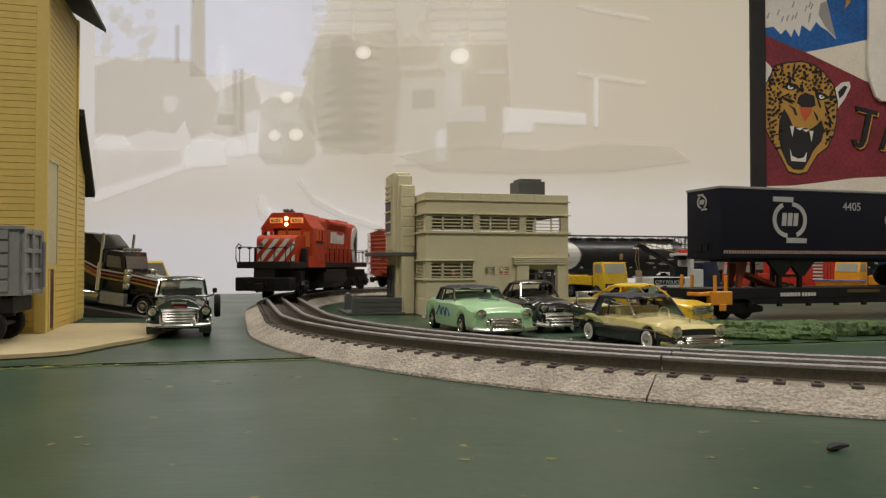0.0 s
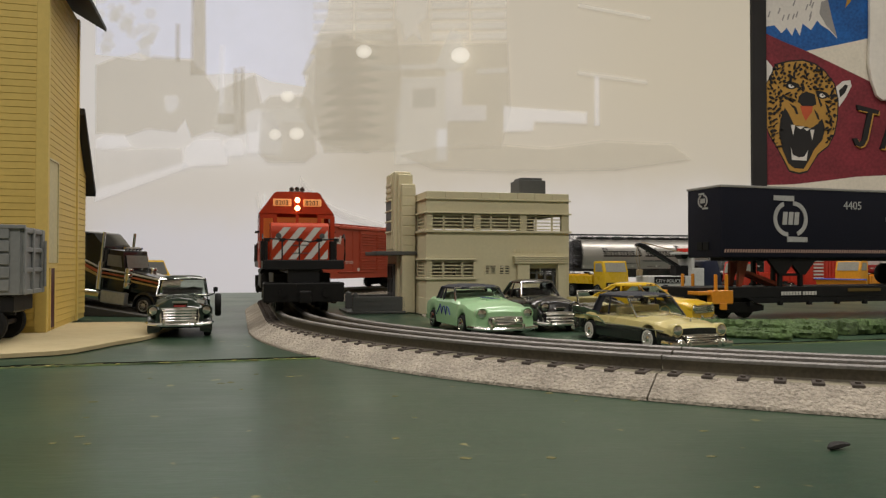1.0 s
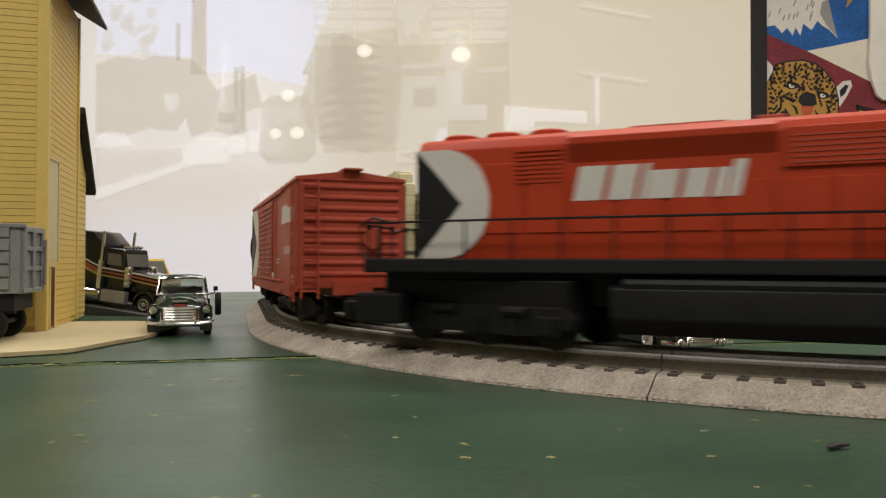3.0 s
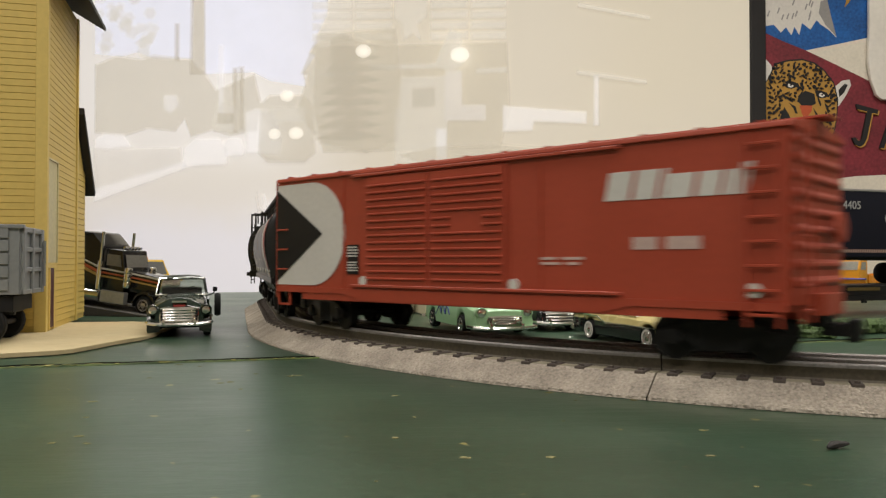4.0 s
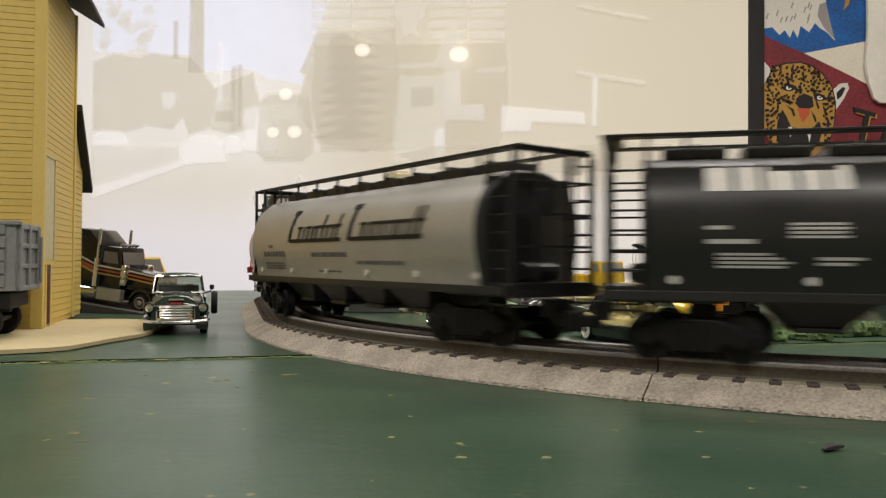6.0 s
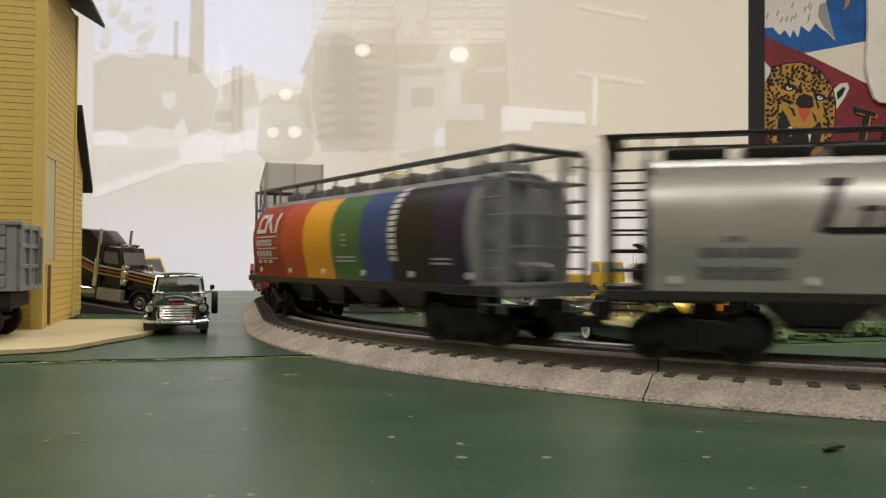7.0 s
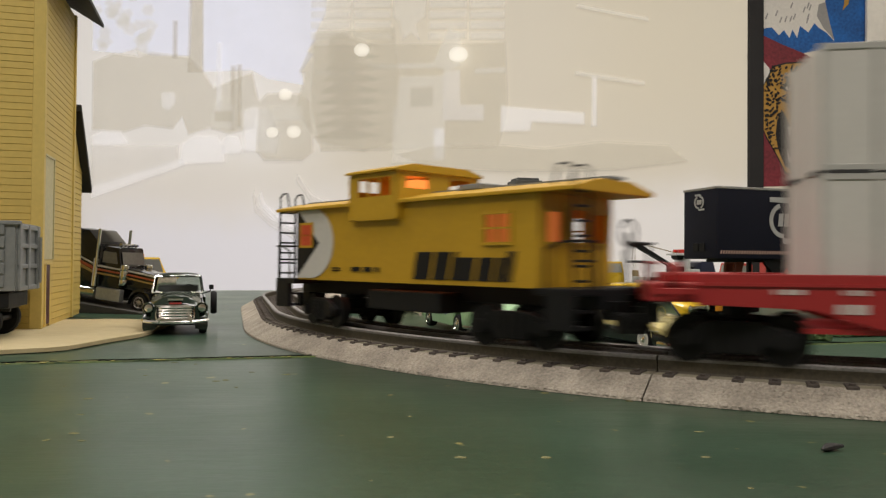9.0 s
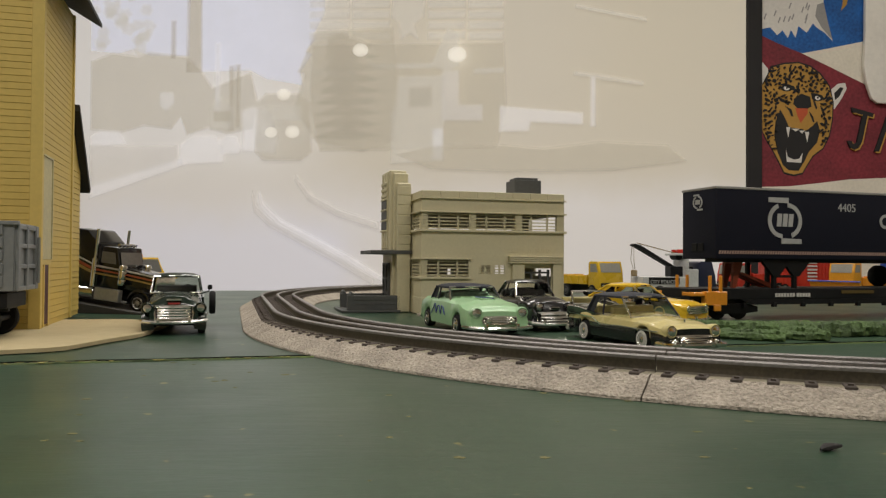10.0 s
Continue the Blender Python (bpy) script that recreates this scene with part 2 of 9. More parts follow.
def seam_edge():
    """The worn paint ridge along the joint of the two boards, with a lip behind it coloured dark for shade."""
    rng = random.Random(17)
    bm = B()
    n = 260
    pts = []
    for i in range(n + 1):
        u = -0.75 + 1.35 * i / n
        w = noise.noise((u * 40, 3.1, 0))
        pts.append(lay(u, SEAM - 0.0022 + 0.0006 * w, 0.0001 + 0.00025 * noise.noise((u * 90, 0, 7))))
    tube(bm, pts, 0.0008, 6)
    tagged(part("seam_ridge", bm, mat("worn_green_edge", (0.085, 0.125, 0.028), 0.6, var=0.5, scale=90, bump=0.3), None, smooth=True), "worn light green paint ridge at the board joint", "board joint", kind="structure")
    bm = B()
    for k in range(46):
        u = rng.uniform(-0.75, 0.1)
        q = lay(u, SEAM - 0.0026, 0.0007)
        r = rng.uniform(0.0005, 0.0014)
        lathe(bm, ((0.0001, r * 0.4), (r * 0.8, r * 0.25), (r, 0), (0.0001, -r * 0.2)), Matrix.Translation(q) @ Matrix.Diagonal((rng.uniform(1, 2.6), 1, 0.7, 1)), 7)
    tagged(part("paint_chips", bm, mat("yellow_paint_chip", (0.30, 0.27, 0.07), 0.7, var=0.3)), "yellowish chips of old paint along the joint", "paint chips", kind="stuff")
    # Raised near-black lip standing in for the shaded edge of the far board.
    bm = B()
    rows = [[lay(-0.75 + 1.35 * i / n, SEAM + 0.0012, 0.0) for i in range(n + 1)], [lay(-0.75 + 1.35 * i / n, SEAM + 0.0014, 0.0011 + 0.0004 * noise.noise((i * 0.3, 0, 1))) for i in range(n + 1)], [lay(-0.75 + 1.35 * i / n, SEAM + 0.004, 0.0002) for i in range(n + 1)]]
    loft(bm, list(zip(*rows)))
    tagged(part("seam_lip", bm, mat("seam_shade_dark", (0.006, 0.008, 0.005), 0.9, spec=0.1)), "raised lip coloured dark for the shade between the two boards", "board joint", kind="structure")


seam_edge()
bm = B()
for u in (-1.6, 0.3, 2.2):
    for v in (-0.55, 1.36):
        p = lay(u, v)
        box(bm, p.x - 0.04, p.x + 0.04, p.y - 0.04, p.y + 0.04, -0.75, -0.018)
tagged(part("table_legs", bm, mat("leg_wood", (0.25, 0.17, 0.09), 0.6)), "plain wooden legs under the layout table", "table legs", kind="structure")

WALLPAINT = mat("cream_wall_paint", (0.62, 0.57, 0.46), 0.7, var=0.04, scale=6)
FLOORMAT = mat("hall_floor", (0.22, 0.18, 0.13), 0.4, var=0.15, scale=10)


def slab(name, x0, x1, y0, y1, z0, z1, m, label, category):
    bm = B()
    box(bm, x0, x1, y0, y1, z0, z1)
    return tagged(part(name, bm, m), label, category, kind="structure")


slab("floor", -4, 4, -4, 3.3, -0.8, -0.75, FLOORMAT, "brown hall floor under the table", "floor")
slab("ceiling", -4, 4, -4, 3.3, 2.05, 2.1, mat("ceiling_paint", (0.7, 0.68, 0.62), 0.8, var=0.05, scale=8), "plain pale ceiling", "ceiling")
slab("wall_north", -4, 4, 3.2, 3.3, -0.75, 2.05, WALLPAINT, "cream painted wall behind the screen", "wall")
slab("wall_south", -4, 4, -4.1, -4, -0.75, 2.05, WALLPAINT, "cream painted wall", "wall")
slab("wall_west", -4.1, -4, -4, 3.3, -0.75, 2.05, WALLPAINT, "cream painted wall", "wall")
slab("wall_east", 4, 4.1, -4, 3.3, -0.75, 2.05, WALLPAINT, "cream painted wall", "wall")
# ---- the projection screen and the painted banner beside it ----
WALL_Y = 3.0
PX = WALL_Y / 1365.4


def wall_at(a, b):
    """A place on the far wall's plane, from the banner's own drawing grid."""
    return ((a - 784) * PX, 0.0538 + (466.5 + 0.0078 * (a - 784) - b) * PX)


def screen_material():
    m = bpy.data.materials.new("projected_screen")
    m.use_nodes = True
    nt = m.node_tree
    b = nt.nodes["Principled BSDF"]
    tc = nt.nodes.new("ShaderNodeTexCoord")
    wob = nt.nodes.new("ShaderNodeTexNoise")
    wob.inputs["Scale"].default_value, wob.inputs["Detail"].default_value = 5, 4
    nt.links.new(tc.outputs["Object"], wob.inputs["Vector"])
    shift = nt.nodes.new("ShaderNodeVectorMath")
    shift.operation = "MULTIPLY_ADD"
    shift.inputs[1].default_value, shift.inputs[2].default_value = (0.11, 0, 0.11), (-0.055, 0, -0.055)
    nt.links.new(wob.outputs["Color"], shift.inputs[0])
    move = nt.nodes.new("ShaderNodeVectorMath")
    nt.links.new(tc.outputs["Object"], move.inputs[0])
    nt.links.new(shift.outputs[0], move.inputs[1])

    def axes(src):
        sep = nt.nodes.new("ShaderNodeSeparateXYZ")
        nt.links.new(src, sep.inputs[0])
        return sep.outputs["X"], sep.outputs["Z"]
    straight, wavy = axes(tc.outputs["Object"]), axes(move.outputs[0])

    def step(src, a, soft, up):
        n = nt.nodes.new("ShaderNodeMapRange")
        n.interpolation_type = "SMOOTHSTEP"
        n.inputs["From Min"].default_value, n.inputs["From Max"].default_value = a - soft, a + soft
        n.inputs["To Min"].default_value, n.inputs["To Max"].default_value = (0, 1) if up else (1, 0)
        nt.links.new(src, n.inputs["Value"])
        return n.outputs[0]

    def times(p, q):
        n = nt.nodes.new("ShaderNodeMath")
        n.operation = "MULTIPLY"
        for i, v in enumerate((p, q)):
            if isinstance(v, float):
                n.inputs[i].default_value = v
            else:
                nt.links.new(v, n.inputs[i])
        return n.outputs[0]

    def area(x0, x1, y0, y1, soft, wave=True):
        X, Z = wavy if wave else straight
        (a0, c1), (a1, c0) = wall_at(x0, y0), wall_at(x1, y1)
        return times(times(step(X, a0, soft, True), step(X, a1, soft, False)), times(step(Z, c0, soft, True), step(Z, c1, soft, False)))

    def disc(x, y, r, soft):
        n = nt.nodes.new("ShaderNodeVectorMath")
        n.operation = "DISTANCE"
        c = wall_at(x, y)
        n.inputs[1].default_value = (c[0], 0, c[1])
        flat = nt.nodes.new("ShaderNodeVectorMath")
        flat.operation = "MULTIPLY"
        flat.inputs[1].default_value = (1, 0, 1)
        nt.links.new(tc.outputs["Object"], flat.inputs[0])
        nt.links.new(flat.outputs[0], n.inputs[0])
        return step(n.outputs["Value"], r * PX, soft * PX, False)

    col = None

    def over(mask, rgb, fac):
        nonlocal col
        n = nt.nodes.new("ShaderNodeMix")
        n.data_type = "RGBA"
        nt.links.new(times(mask, fac), n.inputs["Factor"])
        if col is None:
            n.inputs["A"].default_value = (0.545, 0.502, 0.422, 1)
        else:
            nt.links.new(col, n.inputs["A"])
        n.inputs["B"].default_value = (*rgb, 1)
        col = n.outputs["Result"]

    PALE = (0.63, 0.605, 0.585)
    over(area(0, 560, -200, 330, 0.30), (0.69, 0.675, 0.665), 1.0)
    over(area(120, 1400, 330, 700, 0.10), PALE, 1.0)
    over(area(150, 620, 390, 700, 0.09), (0.64, 0.635, 0.69), 0.9)
    over(area(1040, 1400, -100, 250, 0.25), (0.54, 0.49, 0.39), 0.8)
    for x, y, r, f in ((635, 91, 15, 0.8), (806, 99, 19, 0.8)):
        over(disc(x, y, r, r * 0.7), (0.95, 0.93, 0.86), f)
    for x, y, r in ((635, 91, 40), (806, 99, 55)):
        over(disc(x, y, r, r * 0.9), (0.9, 0.82, 0.66), 0.25)
    nt.links.new(col, b.inputs["Base Color"])
    nt.links.new(col, b.inputs["Emission Color"])
    b.inputs["Emission Strength"].default_value = SCREEN_LIGHT
    b.inputs["Roughness"].default_value = 0.8
    return m


SCREEN_LIGHT = 0.42
screen = thing("projection_screen", pose(0, WALL_Y, 0), "large white projection screen showing a faint pale street picture", "screen", kind="structure")
bm = B()
box(bm, -1.62, wall_at(1320, 0)[0], 0.0, 0.02, -0.6, 1.7)
part("screen_cloth", bm, screen_material(), screen, "matt white cloth with a washed-out projection")


def projected_tone(name, col, strength):
    """Projected light on the cloth: an uneven tone that shines as softly as the cloth itself."""
    m = mat(name, col, 0.8, var=0.03, scale=4)
    b = m.node_tree.nodes["Principled BSDF"]
    src = b.inputs["Base Color"].links[0].from_socket
    m.node_tree.links.new(src, b.inputs["Emission Color"])
    b.inputs["Emission Strength"].default_value = SCREEN_LIGHT
    b.inputs["Alpha"].default_value = strength
    return m


def projection():
    """The washed-out street picture on the cloth: a truck front over a street with a tram, trees and houses."""
    tone = {"sky": (0.65, 0.665, 0.76), "white": (0.74, 0.73, 0.74), "pale": (0.62, 0.595, 0.545), "dull": (0.50, 0.462, 0.385), "dim": (0.465, 0.425, 0.35),
            "road": (0.66, 0.635, 0.615), "rut": (0.60, 0.575, 0.545), "rose": (0.56, 0.475, 0.405), "lamp": (0.92, 0.89, 0.82)}
    tones = {k: projected_tone("projected_" + k, v, 0.42 if k == "sky" else 0.45 if k == "lamp" else 0.30) for k, v in tone.items()}
    depth = [0]

    def bit(name, colour, pts):
        """One patch of projected light, with a blurred edge of two steps."""
        n = len(pts)
        turn = sum(pts[k - 1][0] * pts[k][1] - pts[k][0] * pts[k - 1][1] for k in range(n))
        bm = B()
        for grow in (4.0, 0.0):
            depth[0] += 1
            ring = []
            for k in range(n):
                a, b, c = (Vector(pts[(k + o) % n]) for o in (-1, 0, 1))
                d = ((b - a).normalized() + (c - b).normalized())
                d = Vector((d.y, -d.x)).normalized() * (grow if turn > 0 else -grow)
                x, z = wall_at(b.x + d.x, b.y + d.y)
                ring.append(bm.verts.new((x, -0.00006 * depth[0], z)))
            bm.faces.new(ring)
        part(name, bm, tones[colour], screen)

    def line(name, colour, pts, w):
        up = [(a, b - w / 2) for a, b in pts]
        bit(name, colour, up + [(a, b + w / 2) for a, b in reversed(pts)])
    rng = random.Random(21)
    # sky between the masts and the tree
    bit("projected_sky", "sky", ((352, -60), (572, -60), (566, 24), (548, 62), (556, 66), (534, 92), (545, 98), (524, 128), (530, 150), (470, 138), (440, 122), (354, 126)))
    bit("projected_sky", "sky", ((158, -60), (330, -60), (328, 98), (262, 96), (232, 84), (204, 92), (158, 88)))
    for k in range(26):
        a, b = rng.uniform(160, 262), rng.uniform(-20, 92)
        r = rng.uniform(5, 13)
        bit("projected_leaves", "pale", [(a + r * rng.uniform(0.6, 1.2) * math.cos(t * 1.05), b + r * rng.uniform(0.5, 1.0) * math.sin(t * 1.05)) for t in range(6)])
    # truck front: slatted panel, dark bumper field, pale emblem
    bit("projected_panel", "dull", ((552, 84), (888, 78), (892, 196), (876, 262), (566, 268), (548, 190)))
    for k in range(4):
        for x0, x1 in ((546, 612), (622, 684), (756, 818), (828, 886)):
            line("projected_slat", "pale", ((x0, 8 + k * 19), (x1, 7 + k * 19)), 9)
    bit("projected_emblem", "pale", ((694, -20), (748, -20), (744, 30), (728, 44), (736, 70), (722, 58), (708, 70), (704, 40), (692, 30)))
    for x0, x1, y in ((552, 622, 131), (650, 760, 120), (838, 888, 128)):
        line("projected_edge", "pale", ((x0, y), (x1, y - 2)), 5)
    # houses, hedges and parked cars along the street
    bit("projected_houses", "dull", ((160, 112), (196, 98), (240, 104), (262, 96), (326, 104), (352, 130), (372, 160), (440, 132), (452, 186), (444, 228), (400, 236), (366, 226), (330, 238), (318, 206), (300, 228), (252, 222), (214, 234), (160, 230)))
    bit("projected_tree", "dull", ((556, 60), (690, 52), (700, 140), (694, 250), (640, 268), (560, 252), (520, 196), (538, 130), (526, 128)))
    for k in range(9):
        b = 70 + k * 20
        bit("projected_bough", "dim", ((580 + k * 3, b), (600 + k * 2, b - 8), (622, b + 2), (664, b + 12), (628, b + 16), (576 - k * 3, b + 16)))
    bit("projected_mast", "dim", ((330, -60), (350, -60), (353, 128), (328, 128)))
    for x, y0, y1 in ((303, 40, 104), (407, 120, 232), (418, 118, 226), (382, 80, 200)):
        bit("projected_post", "dim" if x != 382 else "white", ((x - 2, y0), (x + 3, y0), (x + 3, y1), (x - 2, y1)))
    bit("projected_gable", "pale", ((372, 196), (390, 178), (408, 194), (408, 228), (372, 230)))
    for x in (378, 388, 398):
        line("projected_window", "dim", ((x, 208), (x + 6, 208)), 14)
    bit("projected_sign", "white", ((282, 168), (302, 168), (304, 184), (292, 196), (284, 190)))
    bit("projected_house_front", "pale", ((704, 140), (782, 138), (782, 286), (692, 290), (694, 200), (700, 190)))
    bit("projected_window", "dull", ((724, 160), (760, 158), (760, 188), (724, 190)))
    bit("projected_house_side", "road", ((782, 130), (808, 128), (808, 190), (850, 190), (850, 214), (782, 214)))
    bit("projected_gable", "pale", ((790, 54), (806, 62), (808, 116), (790, 126), (762, 118)))
    bit("projected_doorway", "white", ((766, 232), (780, 232), (780, 282), (766, 284)))
    bit("projected_garage_roof", "white", ((884, 192), (1028, 204), (1028, 221), (936, 216), (932, 232), (884, 234)))
    bit("projected_post", "white", ((1045, 140), (1050, 140), (1050, 224), (1045, 224)))
    for q in (((1018, 12), (1140, 36)), ((1016, 132), (1070, 140), (1134, 150))):
        line("projected_wire", "pale", q, 2.5)
    bit("projected_hedge", "dull", ((700, 276), (770, 264), (850, 258), (960, 268), (1060, 256), (1180, 262), (1210, 286), (1080, 302), (900, 304), (760, 298)))
    bit("projected_car", "white", ((160, 246), (176, 236), (208, 238), (222, 256), (162, 260)))
    bit("projected_car", "white", ((320, 262), (338, 246), (380, 246), (392, 268), (392, 288), (316, 292)))
    bit("projected_car", "white", ((390, 252), (398, 245), (416, 246), (424, 264), (420, 272), (392, 274)))
    bit("projected_car_roof", "white", ((428, 200), (446, 194), (474, 200), (488, 246), (484, 272), (430, 268)))
    # the road with its kerb and curving rails
    bit("projected_verge", "rut", ((160, 262), (310, 262), (312, 286), (160, 332)))
    bit("projected_kerb", "white", ((160, 334), (318, 286), (322, 294), (160, 352)))
    line("projected_rail", "rut", ((448, 346), (452, 372), (478, 396), (540, 430), (600, 462), (660, 500)), 9)
    line("projected_rail", "white", ((460, 346), (464, 366), (494, 396), (556, 428), (620, 462), (676, 496)), 6)
    line("projected_rail", "rut", ((524, 318), (548, 352), (600, 380), (668, 402)), 8)
    # the tram with three lamps
    bit("projected_tram", "dull", ((456, 184), (470, 170), (530, 170), (544, 186), (548, 270), (530, 284), (466, 284), (452, 270)))
    bit("projected_tram_window", "pale", ((470, 192), (530, 192), (530, 214), (470, 214)))
    for x, y, r in ((478, 237, 7), (516, 236, 9), (500, 170, 8), (635, 91, 10), (806, 99, 13)):
        bit("projected_lamp", "lamp", [(x + r * math.cos(t * 0.45), y + r * 0.8 * math.sin(t * 0.45)) for t in range(14)])


projection()


def banner():
    ob = thing("painted_banner", pose(0, WALL_Y, 0), "hand-painted maroon and blue banner with animal heads, black edge strip", "banner")
    tone = {"maroon": (0.19, 0.022, 0.032), "blue": (0.012, 0.10, 0.34), "cloth": (0.74, 0.69, 0.58), "ochre": (0.44, 0.24, 0.045), "black": (0.012, 0.011, 0.011),
            "white": (0.68, 0.65, 0.60), "orange": (0.5, 0.09, 0.03), "grey": (0.3, 0.29, 0.28)}
    mats = {k: mat("banner_" + k, v, 0.75, var=0.38 if k in ("maroon", "blue") else 0.08, scale=30, bump=0.08, bscale=400) for k, v in tone.items()}
    x0 = wall_at(1347, 0)[0]
    bm = B()
    box(bm, x0, x0 + 1.3, 0.0, 0.012, -0.6, 1.7)
    part("banner_cloth", bm, mats["cloth"], ob, "unbleached cloth")
    bm = B()
    box(bm, wall_at(1321, 0)[0], x0, -0.012, 0.012, -0.6, 1.7, 0.003)
    part("edge_strip", bm, mats["black"], ob, "black upright edge strip")
    layer = [0]

    def shape(name, colour, pts, label="", grid=True):
        layer[0] += 1
        bm = B()
        d = -0.00005 * layer[0]
        q = [wall_at(1180 + a / 2.403, b / 2.403) for a, b in pts] if grid else pts
        prism(bm, q, "y", d, 0.0)
        return part(name, bm, mats[colour], ob, label)
    shape("maroon_field", "maroon", ((402, -60), (1500, -60), (1500, 700), (1250, 745), (933, 762), (780, 768), (640, 785), (520, 798), (402, 800)), "streaky maroon paint")
    shape("blue_field", "blue", ((402, -300), (1500, -300), (1500, 40), (826, 182), (690, 208), (575, 229), (480, 190), (402, 152)), "streaky blue paint")
    shape("white_stripe", "cloth", ((575, 229), (690, 208), (1000, 145), (1000, 440), (830, 355), (700, 290)))
    shape("bird_plumage", "white", ((402, -200), (660, -200), (668, 10), (685, 90), (706, 176), (672, 140), (640, 120), (622, 100), (596, 140), (560, 112), (548, 164), (528, 128), (515, 164), (492, 130), (470, 152), (440, 118), (402, 124)), "white painted feathers")
    rng = random.Random(6)
    for k in range(12):
        a, b = rng.uniform(420, 640), rng.uniform(-20, 95)
        shape("feather_stroke", "grey", ((a, b), (a + 5, b + 3), (a - 4, b + 28), (a - 9, b + 24)))
    shape("feather_shade", "grey", ((640, 20), (668, 10), (685, 90), (706, 172), (660, 120), (632, 70)))
    shape("beak", "ochre", ((752, -20), (776, -20), (766, 20), (742, 46), (748, 20)))
    # roaring spotted cat: plain painted shapes
    shape("ear", "white", ((402, 262), (428, 292), (440, 320), (402, 374)))
    shape("ear", "white", ((700, 384), (728, 360), (760, 356), (766, 380), (744, 424), (712, 470)))
    shape("ear_inside", "black", ((712, 400), (738, 374), (752, 378), (736, 412), (716, 430)))
    head = ((402, 372), (428, 330), (446, 290), (500, 276), (560, 272), (610, 288), (650, 318), (690, 372), (706, 440), (702, 520), (690, 580), (664, 634), (620, 668), (600, 700), (576, 740), (540, 748), (500, 738), (476, 690), (450, 640), (420, 590), (402, 550))
    big = [(554 + (a - 554) * 1.03, 500 + (b - 500) * 1.03) for a, b in head]
    shape("cat_outline", "black", [(max(a, 402), b) for a, b in big])
    shape("cat_head", "ochre", head, "ochre painted head")
    shape("mouth", "black", ((482, 470), (462, 520), (456, 580), (470, 650), (494, 708), (520, 730), (560, 732), (584, 694), (604, 652), (640, 610), (652, 560), (640, 520), (600, 556), (560, 552), (520, 546), (500, 500)))
    shape("muzzle", "ochre", ((500, 440), (545, 420), (600, 440), (640, 470), (622, 540), (586, 562), (560, 530), (536, 545), (510, 520)))
    shape("nose", "black", ((540, 424), (572, 402), (610, 416), (616, 458), (590, 470), (556, 466), (542, 450)))
    shape("tongue", "orange", ((546, 464), (600, 466), (598, 488), (570, 528), (556, 500)))
    for a, b, w, h in ((516, 545, 9, 46), (597, 566, 9, 46), (548, 552, 18, 12), (575, 560, 14, 12)):
        shape("fang", "white", ((a - w, b), (a + w, b), (a, b + h)))
    shape("lower_teeth", "white", ((506, 640), (514, 672), (540, 684), (562, 680), (578, 655), (572, 698), (510, 694)))
    for a, b in ((510, 378), (642, 420)):
        shape("eye_patch", "black", [(a + 26 * math.cos(t * 0.5), b + 15 * math.sin(t * 0.5)) for t in range(12)])
        shape("eye", "white", [(a + 13 * math.cos(t * 0.5), b + 10 * math.sin(t * 0.5)) for t in range(12)])
        shape("pupil", "black", [(a + 4 * math.cos(t * 0.8), b + 4 * math.sin(t * 0.8)) for t in range(8)])
    for q in (((478, 366), (500, 356), (540, 370), (556, 398), (530, 384), (500, 370)), ((612, 400), (640, 402), (676, 424), (668, 432), (640, 412), (616, 416)), ((560, 402), (552, 430), (542, 452), (536, 446), (546, 420)),
              ((620, 420), (626, 448), (634, 470), (640, 464), (632, 440)), ((500, 452), (530, 470), (538, 500), (528, 498), (520, 476)), ((604, 476), (622, 500), (628, 524), (620, 522), (612, 500)),
              ((480, 420), (500, 428), (520, 446), (516, 452), (496, 440)), ((652, 452), (668, 470), (672, 500), (664, 496), (658, 474))):
        shape("brush_stroke", "black", q)
    done = []
    tries = 0
    while len(done) < 150 and tries < 9000:
        tries += 1
        a, b = rng.uniform(412, 700), rng.uniform(284, 640)
        inside = sum(1 for i in range(len(head)) if (head[i][1] > b) != (head[i - 1][1] > b) and a < (head[i - 1][0] - head[i][0]) * (b - head[i][1]) / (head[i - 1][1] - head[i][1]) + head[i][0]) % 2
        face = (470 < a < 652 and b > 440) or (480 < a < 540 and 355 < b < 400) or (612 < a < 672 and 398 < b < 442) or (530 < a < 625 and b > 395)
        if not inside or face or any((a - p) ** 2 + (b - q) ** 2 < 13.5 ** 2 for p, q in done):
            continue
        done.append((a, b))
        r, e, tw = rng.uniform(4, 8), rng.uniform(0.7, 1.8), rng.uniform(0, 3)
        pts = []
        for t in range(9):
            u, w = r * e * math.cos(t * 0.7), r / e * math.sin(t * 0.7)
            k = rng.uniform(0.75, 1.25)
            pts.append((a + k * (u * math.cos(tw) - w * math.sin(tw)), b + k * (u * math.sin(tw) + w * math.cos(tw))))
        shape("spot", "black", pts)
    # slanted letters
    for col, d in (("ochre", 5), ("black", 0)):
        for name, pts in (("letter_bar", ((782, 462), (876, 488), (872, 506), (786, 484))), ("letter_stem", ((832, 480), (852, 486), (826, 610), (812, 636), (794, 644), (776, 634), (764, 606), (780, 604), (792, 622), (804, 612))),
                          ("letter_leg", ((880, 650), (898, 652), (950, 500), (936, 490))), ("letter_leg", ((940, 490), (956, 494), (985, 660), (968, 660)))):
            shape(name, col, [(a + d, b + d) for a, b in pts], "painted slanted letter")


